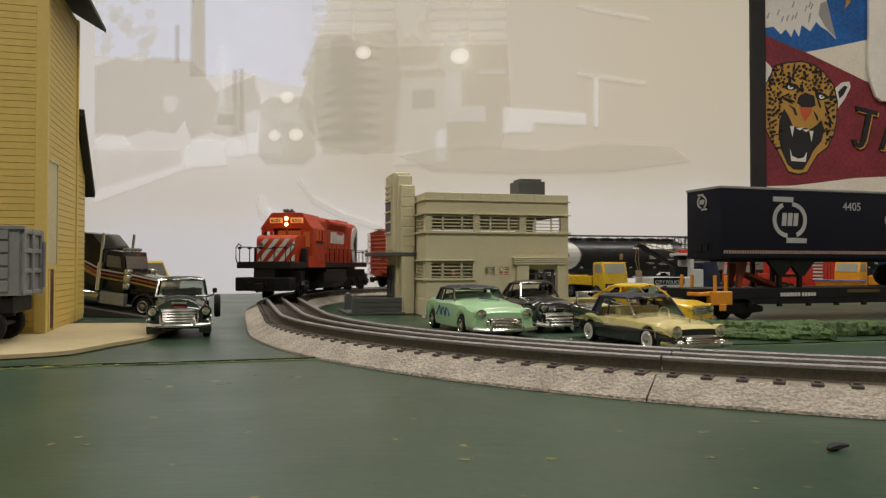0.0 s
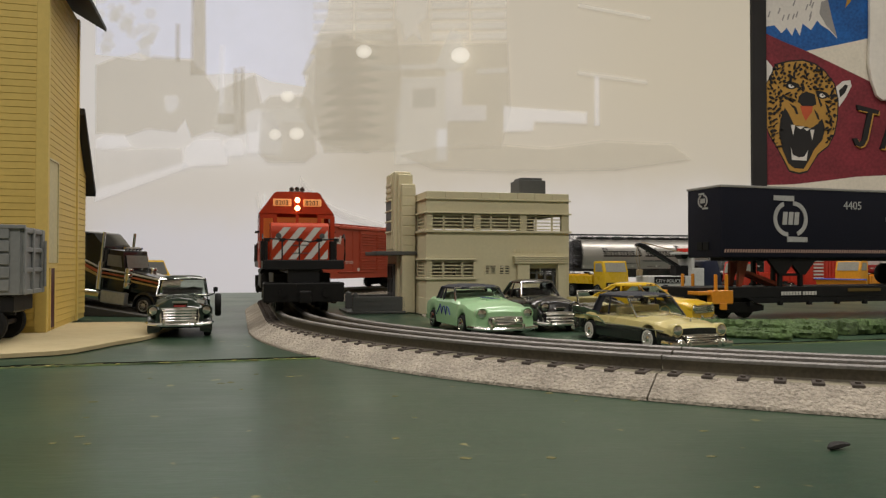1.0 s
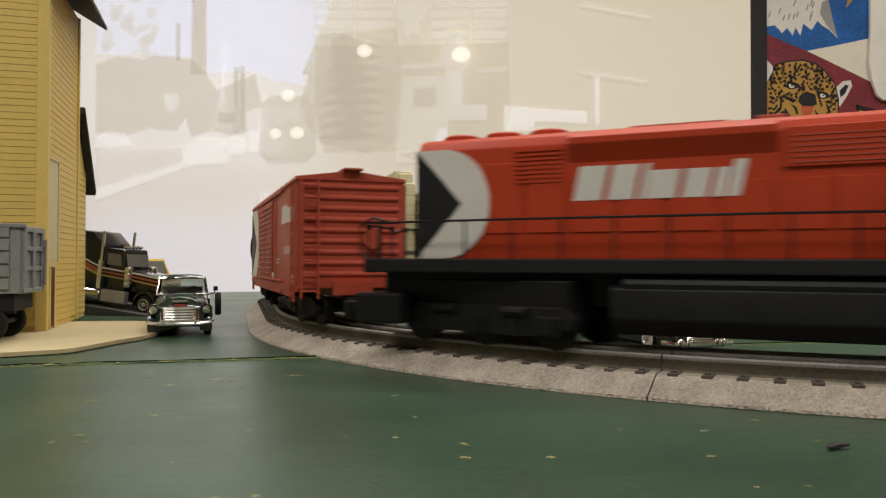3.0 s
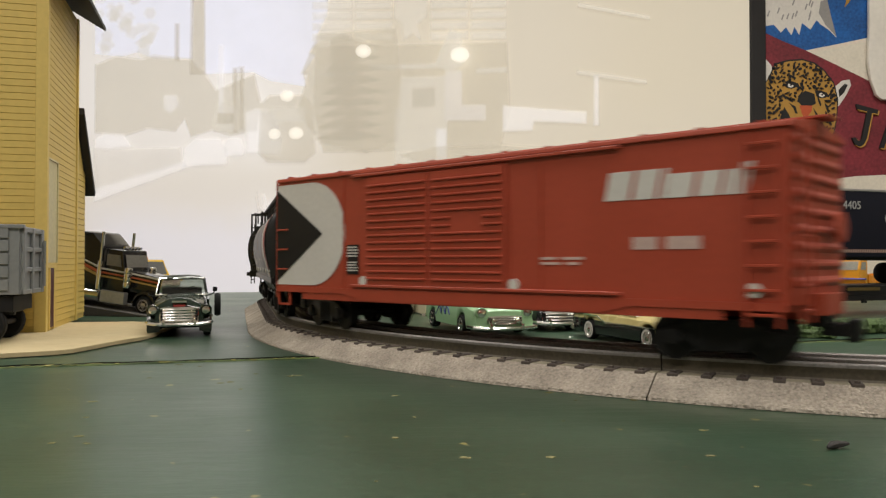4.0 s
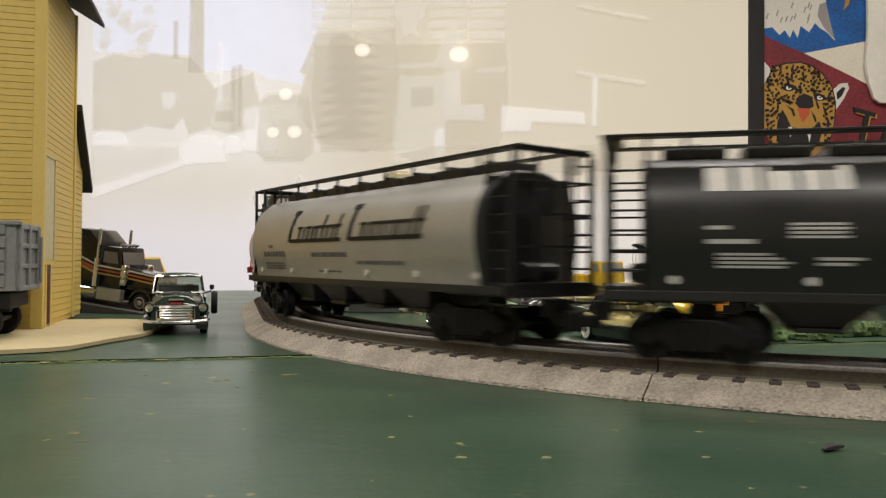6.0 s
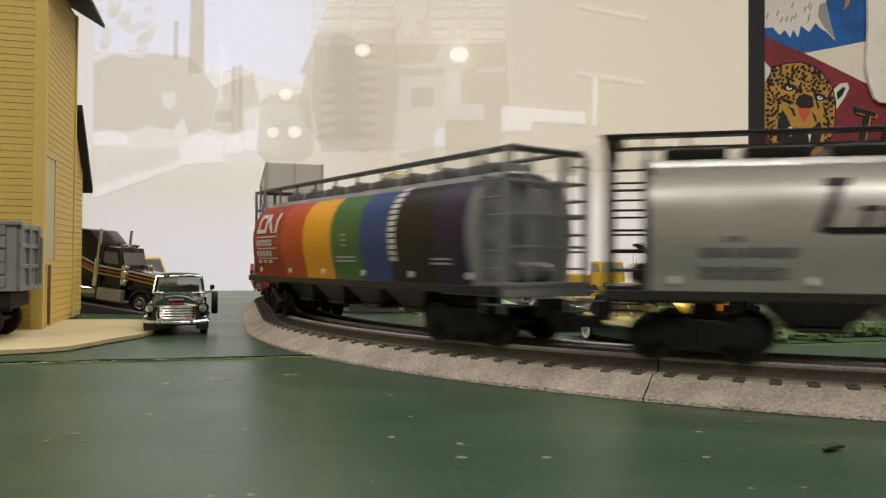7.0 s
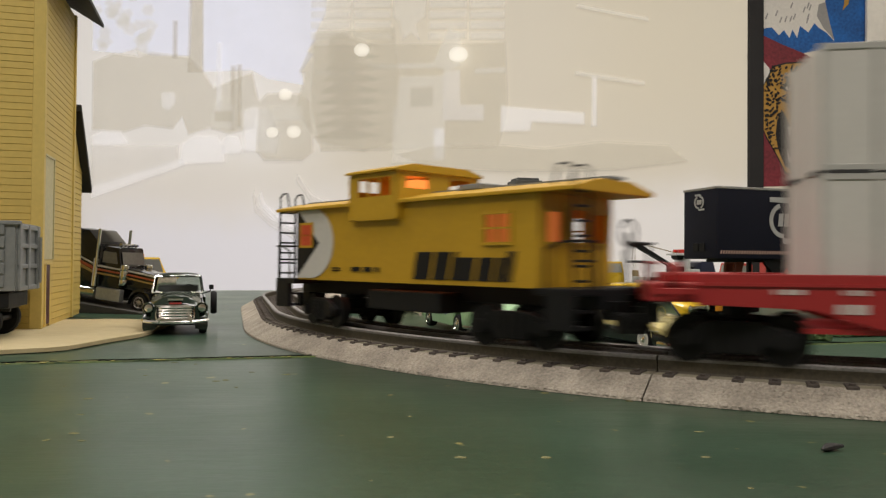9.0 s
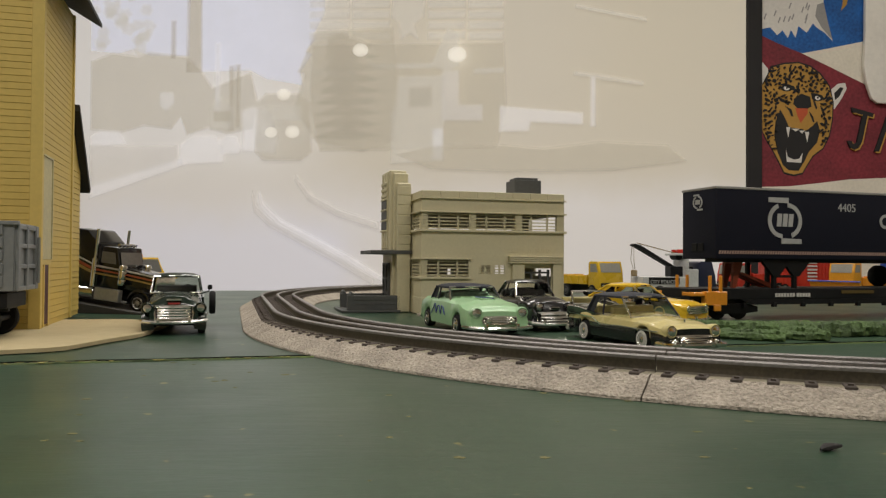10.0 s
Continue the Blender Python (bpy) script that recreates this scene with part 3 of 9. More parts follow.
def cloth_corner():
    bm = B()
    pts = [wall_at(a, b) for a, b in ((1527, -80), (1527, 60), (1524, 120), (1529, 152), (1538, 178), (1548, 186), (1640, 190), (1640, -80))]
    prism(bm, pts, "y", -0.024, -0.006, 0.004)
    ob = part("hanging_shirt", bm, mat("white_cotton", (0.80, 0.77, 0.70), 0.85, var=0.06, scale=20, bump=0.2, bscale=120), None, smooth=True)
    ob.matrix_basis = pose(0, WALL_Y, 0)
    tagged(ob, "white cotton shirt hanging over the painted banner", "shirt")


# ---- the oval of toy track: a path by its length ----
CX, CY, RAD, SIDE, LONG, HR = 0.325, 0.7343, 0.4572, 0.254, 0.762, 0.0157
PHI = 1.8368
QUARTER = RAD * math.pi / 2
T0 = Vector((math.cos(PHI), math.sin(PHI)))
T1 = Vector((T0.y, -T0.x))
LOOP = [("arc", QUARTER), ("line", LONG), ("arc", QUARTER), ("line", SIDE), ("arc", QUARTER), ("line", LONG), ("arc", QUARTER), ("line", SIDE)]
LAP = sum(n for _, n in LOOP)


def spot(s):
    """Place and heading on the track s metres past the joint where the near curve begins."""
    s %= LAP
    p = Vector((CX, CY)) - T1 * RAD
    h = PHI + math.pi
    for kind, n in LOOP:
        k = min(s, n)
        if kind == "line":
            p = p + Vector((math.cos(h), math.sin(h))) * k
        else:
            c = p + Vector((-math.sin(h), math.cos(h))) * RAD
            p = c + Vector((math.sin(h + k / RAD), -math.cos(h + k / RAD))) * RAD
            h += k / RAD
        s -= k
        if s <= 0:
            break
    return p, h


def off(s, side, z):
    p, h = spot(s)
    return Vector((p.x + math.sin(h) * side, p.y - math.cos(h) * side, z))


def ballast_material():
    m = mat("grey_ballast", (0.395, 0.35, 0.29), 0.9, var=0.3, scale=260, bump=1.0, bscale=560, spec=0.15)
    for n in m.node_tree.nodes:
        if n.bl_idname == "ShaderNodeBump":
            n.inputs["Distance"].default_value = 0.0028
    return m


BALLAST = ballast_material()
TIE = mat("dark_tie", (0.075, 0.060, 0.050), 0.9, var=0.25, scale=400, bump=0.2, island=0.2)
TROUGH = mat("grey_track_bed", (0.25, 0.225, 0.165), 0.95, var=0.3, scale=350, bump=0.6, bscale=700, spec=0.08)
tie_bm = B()
box(tie_bm, -0.0283, 0.0283, -0.0022, 0.0022, -0.0012, 0.0004, 0.0003, seg=1)
for sx in (-0.0255, 0.0255):
    box(tie_bm, sx - 0.0009, sx + 0.0009, -0.0010, 0.0010, 0.0005, 0.0012)
tie_seed = part("tie", tie_bm, TIE)
tie_mesh = tie_seed.data
bpy.data.objects.remove(tie_seed)


def track_section(s0, s1, label):
    sec = thing("track_section", Matrix(), label, "toy track", "sections of the track loop")
    n = 22
    g = 0.0003
    ss = [s0 + g + (s1 - s0 - 2 * g) * i / n for i in range(n + 1)]
    bm = B()
    prof = ((-0.0415, 0.0002), (-0.0412, 0.0014), (-0.0272, 0.0090), (0.0272, 0.0090), (0.0412, 0.0014), (0.0415, 0.0002))
    loft(bm, [[off(s, a, z) for a, z in prof] for s in ss])
    for f in bm.faces:
        f.material_index = 1 if abs(f.calc_center_median().z - 0.0090) < 0.0002 else 0
    part("roadbed", bm, [BALLAST, TROUGH], sec, "grey moulded ballast shoulder")
    head = ((-0.0017, 0.0088), (-0.0008, 0.0098), (-0.0008, 0.0128), (-0.0016, 0.0140), (-0.0016, 0.0152), (-0.0009, HR), (0.0009, HR),
            (0.0016, 0.0152), (0.0016, 0.0140), (0.0008, 0.0128), (0.0008, 0.0098), (0.0017, 0.0088))
    for a in (-0.0175, 0.0, 0.0175):
        bm = B()
        loft(bm, [[off(s, a + w, z) for w, z in head] for s in ss])
        for f in bm.faces:
            f.material_index = 0 if f.calc_center_median().z > 0.0136 else 1
        part("rail", bm, [RAIL, RAILWEB], sec, "dull silver running rail", smooth=True)
    k = max(1, round((s1 - s0) / 0.0125))
    for i in range(k):
        s = s0 + (i + 0.5) * (s1 - s0) / k
        t = new("tie", tie_mesh)
        p, h = spot(s)
        t.matrix_basis = Matrix.LocRotScale((p.x, p.y, 0.0092), Euler((0, 0, h + math.pi / 2)), None)
        t.parent = sec


def build_track():
    marks = [0.0]
    for kind, n in LOOP:
        k = 2 if kind == "arc" else round(n / 0.254)
        for _ in range(k):
            marks.append(marks[-1] + n / k)
    for a, b in zip(marks, marks[1:]):
        track_section(a, b, "grey toy track section with three dull silver rails")
# ---- the train ----
TRAIN = []


def text_mesh(body, size, depth=0.0002):
    """Raised figures in the built-in font, as a bmesh that starts at x = 0 and stands in the x-z plane."""
    cu = bpy.data.curves.new("figures", "FONT")
    cu.body, cu.size, cu.extrude, cu.resolution_u = body, size, depth, 3
    ob = new("figures", cu)
    me = bpy.data.meshes.new_from_object(ob)
    bpy.data.objects.remove(ob)
    bm = B()
    bm.from_mesh(me)
    bpy.data.meshes.remove(me)
    bmesh.ops.rotate(bm, verts=bm.verts[:], cent=(0, 0, 0), matrix=Matrix.Rotation(math.pi / 2, 3, "X"))
    return bm


def figures(name, body, size, m, material, parent, label="", stretch=1.0):
    bm = text_mesh(body, size)
    bm.transform(m @ Matrix.Diagonal((stretch, 1, 1, 1)))
    return part(name, bm, material, parent, label)




def on_side(x, y, z, side):
    """The place of lettering on the right (-1) or left (1) side of a vehicle."""
    return pose(x, y, z) if side < 0 else pose(x, y, z, 0, 0, 180)


def logo_blocks(bm, x0, x1, z0, z1, y, widths, d=0.0003):
    """A plain-shape wordmark: slanted blocks of stroke and space."""
    tot = sum(widths)
    x = x0
    lean = 0.22 * (z1 - z0) * (1 if x1 > x0 else -1)
    for i, w in enumerate(widths):
        w2 = (x1 - x0) * w / tot
        top = z1 if i < 3 or i == len(widths) - 1 else z0 + (z1 - z0) * 0.8
        k = lean * (top - z0) / (z1 - z0)
        e = x + w2 * 0.84
        prism(bm, ((x, z0), (e, z0), (e + k, top), (x + k, top)), "y", y - d, y + d, 0.0002)
        x += w2


def wheelset(parent, x, r, gauge=0.0175):
    bm = B()
    m = Matrix.Rotation(math.pi / 2, 4, "X")
    for sd in (-1, 1):
        y = sd * gauge
        prof = ((0.001, -0.002), (r * 0.45, -0.0028), (r * 0.78, -0.0014), (r * 0.82, -0.0026), (r, -0.0026), (r, 0.0012), (r + 0.0012, 0.0018), (r + 0.0012, 0.0030), (0.001, 0.0030))
        lathe(bm, [(a, -b * 1.0) for a, b in prof] if sd > 0 else prof, Matrix.Translation((0, y, 0)) @ m, 20)
    cyl(bm, (0, -gauge, 0), (0, gauge, 0), 0.0018, 8)
    ws = part("wheelset", bm, TRUCKBLACK, parent, "blackened metal wheels on an axle", smooth=True)
    ws.matrix_basis = pose(x, 0, r)
    return ws


def freight_truck(parent, x, wb=0.036, r=0.0085):
    bm = B()
    for sd in (-1, 1):
        y = sd * 0.0225
        h = wb / 2
        arch = ((-h - 0.006, r + 0.0015), (-h, r + 0.005), (-0.009, r + 0.0075), (0.009, r + 0.0075), (h, r + 0.005), (h + 0.006, r + 0.0015),
                (h + 0.0045, r - 0.0025), (h - 0.006, r - 0.001), (0.009, r - 0.0055), (-0.009, r - 0.0055), (-h + 0.006, r - 0.001), (-h - 0.0045, r - 0.0025))
        prism(bm, arch, "y", y - 0.0018, y + 0.0018, 0.0005)
        for a in (-h, h):
            cyl(bm, (a, y - sd * 0.001, r), (a, y + sd * 0.0032, r), 0.0034, 10)
        for k in (-0.0045, 0, 0.0045):
            cyl(bm, (k, y + sd * 0.0008, r - 0.0045), (k, y + sd * 0.0008, r + 0.006), 0.0019, 8)
    box(bm, -0.006, 0.006, -0.0225, 0.0225, r - 0.002, r + 0.007, 0.0006)
    cyl(bm, (0, 0, r + 0.005), (0, 0, 0.0215), 0.006, 12)
    tr = part("truck", bm, TRUCKBLACK, parent, "black sprung freight truck")
    tr.matrix_basis = pose(x, 0, 0)
    sets = [(wheelset(tr, a, r), a, r) for a in (-wb / 2, wb / 2)]
    return tr, x, sets


def coupler(parent, x, sign, z=0.0125):
    bm = B()
    box(bm, min(x, x + sign * 0.010), max(x, x + sign * 0.010), -0.003, 0.003, z - 0.0025, z + 0.0025, 0.0006)
    e = x + sign * 0.0095
    box(bm, min(e, e + sign * 0.005), max(e, e + sign * 0.005), -0.0045, 0.0045, z - 0.0045, z + 0.0045, 0.0012)
    box(bm, x - 0.004, x + 0.004, -0.006, 0.006, z + 0.001, z + 0.009)
    return part("coupler", bm, TRUCKBLACK, parent, "black knuckle coupler")


def ladder(bm, p0, p1, across, rungs, r=0.0007):
    p0, p1, w = Vector(p0), Vector(p1), Vector(across) / 2
    for sd in (-1, 1):
        cyl(bm, p0 + sd * w, p1 + sd * w, r, 5)
    for i in range(rungs):
        q = p0.lerp(p1, (i + 0.5) / rungs)
        cyl(bm, q - w, q + w, r * 0.9, 5)


def half_disc(xc, zc, rx, rz, x_end, n=24):
    """A mark bounded by a straight end and a half ellipse."""
    pts = [(x_end, zc - rz)]
    sg = 1 if xc > x_end else -1
    for i in range(n + 1):
        a = -math.pi / 2 + math.pi * i / n
        pts.append((xc + sg * rx * math.cos(a), zc + rz * math.sin(a)))
    pts.append((x_end, zc + rz))
    return pts


def locomotive():
    ob = thing("locomotive", pose(0, 0, HR), "bright red toy diesel locomotive with white striped nose, lit cab", "locomotive")
    D = 0.0397
    # underframe
    bm = B()
    box(bm, -0.188, 0.186, -0.031, 0.031, D - 0.0064, D, 0.0006)
    box(bm, -0.186, 0.184, -0.012, 0.012, 0.018, D - 0.005)
    part("frame", bm, BLACK, ob, "black walkway frame")
    bm = B()
    for sd in (-1, 1):
        box(bm, 0.051, 0.1228, sd * 0.0308 - 0.001, sd * 0.0308 + 0.001, D - 0.0062, D + 0.0075, 0.0004)
    part("side_sill", bm, RED, ob)
    # rear long hood
    T = 0.0990
    bm = B()
    prof = ((-0.0192, D), (-0.0192, T - 0.0065), (-0.0168, T - 0.0022), (-0.012, T), (0.012, T), (0.0168, T - 0.0022), (0.0192, T - 0.0065), (0.0192, D))
    prism(bm, prof, "x", -0.1635, 0.054, 0.0006)
    part("long_hood", bm, RED, ob, smooth=True)
    # raised radiator flares and door panels
    for sd in (-1, 1):
        y = sd * 0.0196
        bm = B()
        prism(bm, ((sd * 0.019, T - 0.016), (sd * 0.0235, T - 0.0075), (sd * 0.0235, T - 0.0045), (sd * 0.0165, T - 0.001)), "x", -0.0864, 0.0002, 0.0004)
        part("radiator_flare", bm, RED, ob, "slanted radiator flare")
        rows = [(0.003, 0.0455, y - 0.0009, y + 0.0009, T - 0.022, T - 0.0055)]
        for k in range(9):
            x = -0.150 + k * 0.0215
            rows.append((x, x + 0.0185, y - 0.0003, y + 0.0003, D + 0.012, T - 0.026 if -0.09 < x < 0.03 else T - 0.014))
        boxes("hood_door", rows, RED, ob, "", 0.0003)
        boxes("louvre", [(-0.113, -0.090, y - 0.0007, y + 0.0007, T - 0.024 + k * 0.0021, T - 0.0228 + k * 0.0021) for k in range(8)], RED, ob, "", 0.0)
    bm = B()
    for sd in (-1, 1):
        for k in range(6):
            z = T - 0.0205 + k * 0.0022
            box(bm, 0.0055, 0.0430, sd * 0.0205 - 0.0003, sd * 0.0205 + 0.0003, z, z + 0.0007)
    part("grille", bm, BOXRED, ob, "fine air intake grille")
    # roof fans and boxes
    for x in (-0.148, -0.125, -0.102):
        bm = B()
        lathe(bm, ((0.0001, 0), (0.0095, 0), (0.0095, 0.0022), (0.0078, 0.0032), (0.0068, 0.0026), (0.0001, 0.0026)), pose(x, 0, T), 20)
        part("roof_fan", bm, RED, ob, smooth=True)
    bm = B()
    box(bm, -0.062, -0.02, -0.007, 0.007, T, T + 0.0016, 0.0005)
    box(bm, -0.008, 0.004, -0.006, 0.006, T, T + 0.0026, 0.0006)
    part("exhaust", bm, BOXRED, ob)
    # rear mark: white half disc with a black wedge
    for sd in (-1, 1):
        y = sd * 0.01985
        bm = B()
        prism(bm, half_disc(-0.149, 0.0665, 0.0235, 0.0265, -0.1637), "y", y - 0.0004, y + 0.0004)
        part("rear_mark", bm, WHITE, ob, "white half round paint mark")
        bm = B()
        prism(bm, ((-0.1639, 0.093), (-0.1639, 0.040), (-0.1400, 0.0665)), "y", y - 0.0007, y + 0.0007)
        part("rear_wedge", bm, BLACK, ob, "black paint wedge")
        bm = B()
        if sd < 0:
            logo_blocks(bm, -0.0850, -0.0130, 0.0660, 0.0815, y, (1.25, 1.1, 0.25, 1.25, 1.0, 0.5, 0.5))
        else:
            logo_blocks(bm, -0.0130, -0.0850, 0.0660, 0.0815, y, (1.25, 1.1, 0.25, 1.25, 1.0, 0.5, 0.5))
        part("wordmark", bm, WHITE, ob, "white block wordmark")
    # cab
    CT = 0.0985
    bm = B()
    W = 0.0315
    prof = ((-W, D), (-W, 0.0805), (-0.019, CT - 0.001), (-0.017, CT), (0.017, CT), (0.019, CT - 0.001), (W, 0.0805), (W, D))
    # cab shell with real window openings
    def shell(x0, x1):
        vs = [[bm.verts.new((x, a, z)) for a, z in prof] for x in (x0, x1)]
        for i in range(len(prof) - 1):
            if i in (0, 6):
                continue
            bm.faces.new((vs[0][i], vs[0][i + 1], vs[1][i + 1], vs[1][i]))
    shell(0.052, 0.1085)
    def wall_with_hole(fn, a0, a1, z0, z1, holes):
        xs = sorted({a0, a1, *[h for q in holes for h in q[:2]]})
        zs = sorted({z0, z1, *[h for q in holes for h in q[2:]]})
        for i in range(len(xs) - 1):
            for j in range(len(zs) - 1):
                mx, mz = (xs[i] + xs[i + 1]) / 2, (zs[j] + zs[j + 1]) / 2
                if any(q[0] < mx < q[1] and q[2] < mz < q[3] for q in holes):
                    continue
                bm.faces.new([bm.verts.new(fn(a, z)) for a, z in ((xs[i], zs[j]), (xs[i + 1], zs[j]), (xs[i + 1], zs[j + 1]), (xs[i], zs[j + 1]))])
    for sd in (-1, 1):
        wall_with_hole(lambda a, z: (a, sd * W, z), 0.052, 0.1085, D, 0.0805, ((0.066, 0.077, 0.0662, 0.0785), (0.080, 0.091, 0.0662, 0.0785)))
    front_holes = ((-0.0285, -0.0205, 0.0585, 0.0765), (-0.0172, -0.0012, 0.0728, 0.0802), (0.0012, 0.0172, 0.0728, 0.0802), (0.0205, 0.0285, 0.0585, 0.0765))
    wall_with_hole(lambda a, z: (0.1085, a, z), -W, W, D, 0.0805, front_holes)
    bm.faces.new([bm.verts.new((0.1085, a, z)) for a, z in ((-W, 0.0805), (-0.019, CT - 0.001), (-0.017, CT), (0.017, CT), (0.019, CT - 0.001), (W, 0.0805))])
    wall_with_hole(lambda a, z: (0.052, a, z), -W, W, D, 0.0805, ())
    bm.faces.new([bm.verts.new((0.052, a, z)) for a, z in ((-W, 0.0805), (-0.017, CT), (0.017, CT), (W, 0.0805))])
    bmesh.ops.remove_doubles(bm, verts=bm.verts[:], dist=0.00005)
    bmesh.ops.solidify(bm, geom=bm.faces[:], thickness=0.0008)
    cab = part("cab", bm, RED, ob, "red cab with lit windows")
    bm = B()
    box(bm, 0.058, 0.060, -0.028, 0.028, 0.052, 0.08)
    part("cab_interior", bm, WARM, cab, "glowing cab interior")
    for a0, a1, z0, z1 in front_holes:
        bm = B()
        box(bm, 0.1080, 0.1083, a0, a1, z0, z1)
        part("windscreen", bm, GLASS, cab, "warm lit cab window")
    for sd in (-1, 1):
        for x0 in (0.066, 0.080):
            bm = B()
            box(bm, x0, x0 + 0.011, sd * W - 0.0003, sd * W + 0.0001, 0.0662, 0.0785)
            part("side_window", bm, GLASS, cab, "clear side window")
        bm = B()
        box(bm, 0.064, 0.093, sd * (W + 0.0015) - 0.002, sd * (W + 0.0015) + 0.002, 0.0648, 0.0660, 0.0004)
        part("armrest", bm, BLACK, cab)
    for s in (-1, 1):
        nb = B()
        box(nb, 0.1083, 0.1102, s * 0.0128 - 0.0078, s * 0.0128 + 0.0078, 0.0868, 0.0932, 0.0008)
        board_ = part("number_board", nb, glow("number_board_glow", (1.0, 0.42, 0.14), 0.28), cab, "glowing number board")
        mm = Matrix.Translation((0.1104, s * 0.0128 - 0.0062, 0.0879)) @ Matrix.Rotation(math.pi / 2, 4, "Z")
        figures("road_number", "8203", 0.0058, mm, BLACK, board_, "dark road number")
    for z in (0.0852, 0.0922):
        bm = B()
        lathe(bm, ((0.0001, 0.0012), (0.0016, 0.0014), (0.0022, 0.0006), (0.0022, -0.002), (0.0001, -0.002)), Matrix.Translation((0.1105, 0, z)) @ Matrix.Rotation(math.pi / 2, 4, "Y"), 14)
        part("headlight", bm, LAMP, cab, "lit round headlight")
    bm = B()
    box(bm, 0.1080, 0.1100, -0.0035, 0.0035, 0.0828, 0.0952, 0.0008)
    part("headlight_housing", bm, RED, cab)
    # nose
    bm = B()
    NW = 0.0235
    prism(bm, ((0.1090, D), (0.1090, 0.0725), (0.1390, 0.0710), (0.1450, 0.0685), (0.1465, 0.0640), (0.1465, D)), "y", -NW, NW, 0.0012)
    nose = part("nose", bm, RED, ob, "short red nose", smooth=True)
    for k in range(6):
        y = -0.0345 + k * 0.0125
        lo, hi = D + 0.0012, 0.0670
        shift = hi - lo
        poly = [(y, lo), (y + 0.0058, lo), (y + 0.0058 + shift * 0.8, hi), (y + shift * 0.8, hi)]
        # clip the slanted stripe to the nose's width
        def clip(poly, lim, sgn):
            out = []
            for i, p in enumerate(poly):
                q = poly[(i + 1) % len(poly)]
                pin, qin = sgn * p[0] <= lim, sgn * q[0] <= lim
                if pin:
                    out.append(p)
                if pin != qin:
                    u = (sgn * lim - p[0]) / (q[0] - p[0])
                    out.append((sgn * lim, p[1] + u * (q[1] - p[1])))
            return out
        poly = clip(clip(poly, NW - 0.0012, 1), NW - 0.0012, -1)
        if len(poly) < 3:
            continue
        bm = B()
        prism(bm, poly, "x", 0.1463, 0.14685)
        part("nose_stripe", bm, WHITE, nose, "white diagonal stripe")
    bm = B()
    for z in (D + 0.006, D + 0.0125):
        box(bm, 0.1462, 0.1471, -0.007, 0.007, z, z + 0.0005)
    for s in (-1, 1):
        cyl(bm, (0.1460, s * 0.0175, 0.0600), (0.1478, s * 0.0175, 0.0600), 0.0022, 12)
    part("nose_fittings", bm, DKGREY, nose)
    for sd in (-1, 1):
        figures("road_number", "8203", 0.0088, on_side(0.0665 if sd < 0 else 0.0915, sd * (W + 0.0002), 0.0512, sd), WHITE, cab, "white road number")
        bm = B()
        box(bm, 0.1230, 0.1330, sd * 0.0285 - 0.003, sd * 0.0285 + 0.003, D, D + 0.0165, 0.0006)
        part("steps", bm, BLACK, ob)
    # pilots, steps and couplers
    for sg in (-1, 1):
        e = 0.188 if sg < 0 else 0.186
        bm = B()
        box(bm, min(sg * (e -0.0030), sg * (e +0.0005)), max(sg * (e -0.0030), sg * (e +0.0005)), -0.0300, 0.0300, D - 0.0068, D + 0.0005, 0.0005)
        part("end_sill", bm, BLACK, ob, "black walkway end")
        bm = B()
        box(bm, min(sg * (e -0.0200), sg * (e +0.0050)), max(sg * (e -0.0200), sg * (e +0.0050)), -0.0305, 0.0305, 0.0080, 0.0230, 0.0012)
        for s in (-1, 1):
            cyl(bm, (sg * (e + 0.0045), s * 0.0165, 0.0150), (sg * (e + 0.0070), s * 0.0165, 0.0150), 0.0032, 12)
        part("pilot", bm, TRUCKBLACK, ob, "black low pilot box over the coupler")
        coupler(ob, sg * (e +0.0020 + (0.012 if sg < 0 else 0)), sg)
        if sg < 0:
            bar = B()
            box(bar, -0.204, -0.180, -0.003, 0.003, 0.0105, 0.0150)
            part("drawbar", bar, TRUCKBLACK, ob)
        # end railing
        bm = B()
        x = sg * (e -0.0010)
        for y in (-0.028, -0.0165, -0.0035, 0.0115, 0.0245):
            cyl(bm, (x, y, D), (x, y, 0.0565), 0.0006, 5)
            box(bm, x - 0.0006, x + 0.0006, y - 0.0022, y + 0.0022, 0.0542, 0.0568)
        tube(bm, ((x, -0.028, 0.0565), (x, -0.0035, 0.0555), (x + sg * 0.003, 0.004, 0.054), (x, 0.0115, 0.0555), (x, 0.0245, 0.0565)), 0.0006, 5)
        for y in (-0.031, 0.031):
            tube(bm, ((x, y, D), (x + sg * 0.003, y, 0.044), (x + sg * 0.003, y, 0.056), (x - sg * 0.004, y, 0.060), (x - sg * 0.012, y, 0.058)), 0.0007, 5)
        part("end_railing", bm, BLACK, ob, "thin black handrail")
    for sd in (-1, 1):
        bm = B()
        y = sd * 0.0308
        tube(bm, ((-0.186, y, 0.0575), (-0.1, y, 0.0578), (0.0, y, 0.0578), (0.054, y, 0.0575)), 0.0006, 5)
        for k in range(11):
            x = -0.180 + k * 0.0232
            cyl(bm, (x, y, D), (x, y, 0.0578), 0.0006, 5)
        part("side_railing", bm, BLACK, ob, "thin black handrail")
        bm = B()
        box(bm, 0.046, 0.054, y - 0.001, y + 0.001, D - 0.004, D + 0.010, 0.0004)
        part("sill_end", bm, BLACK, ob)
    bm = B()
    prof = ((-0.021, 0.032), (-0.029, 0.027), (-0.029, 0.014), (-0.021, 0.0065), (0.021, 0.0065), (0.029, 0.014), (0.029, 0.027), (0.021, 0.032))
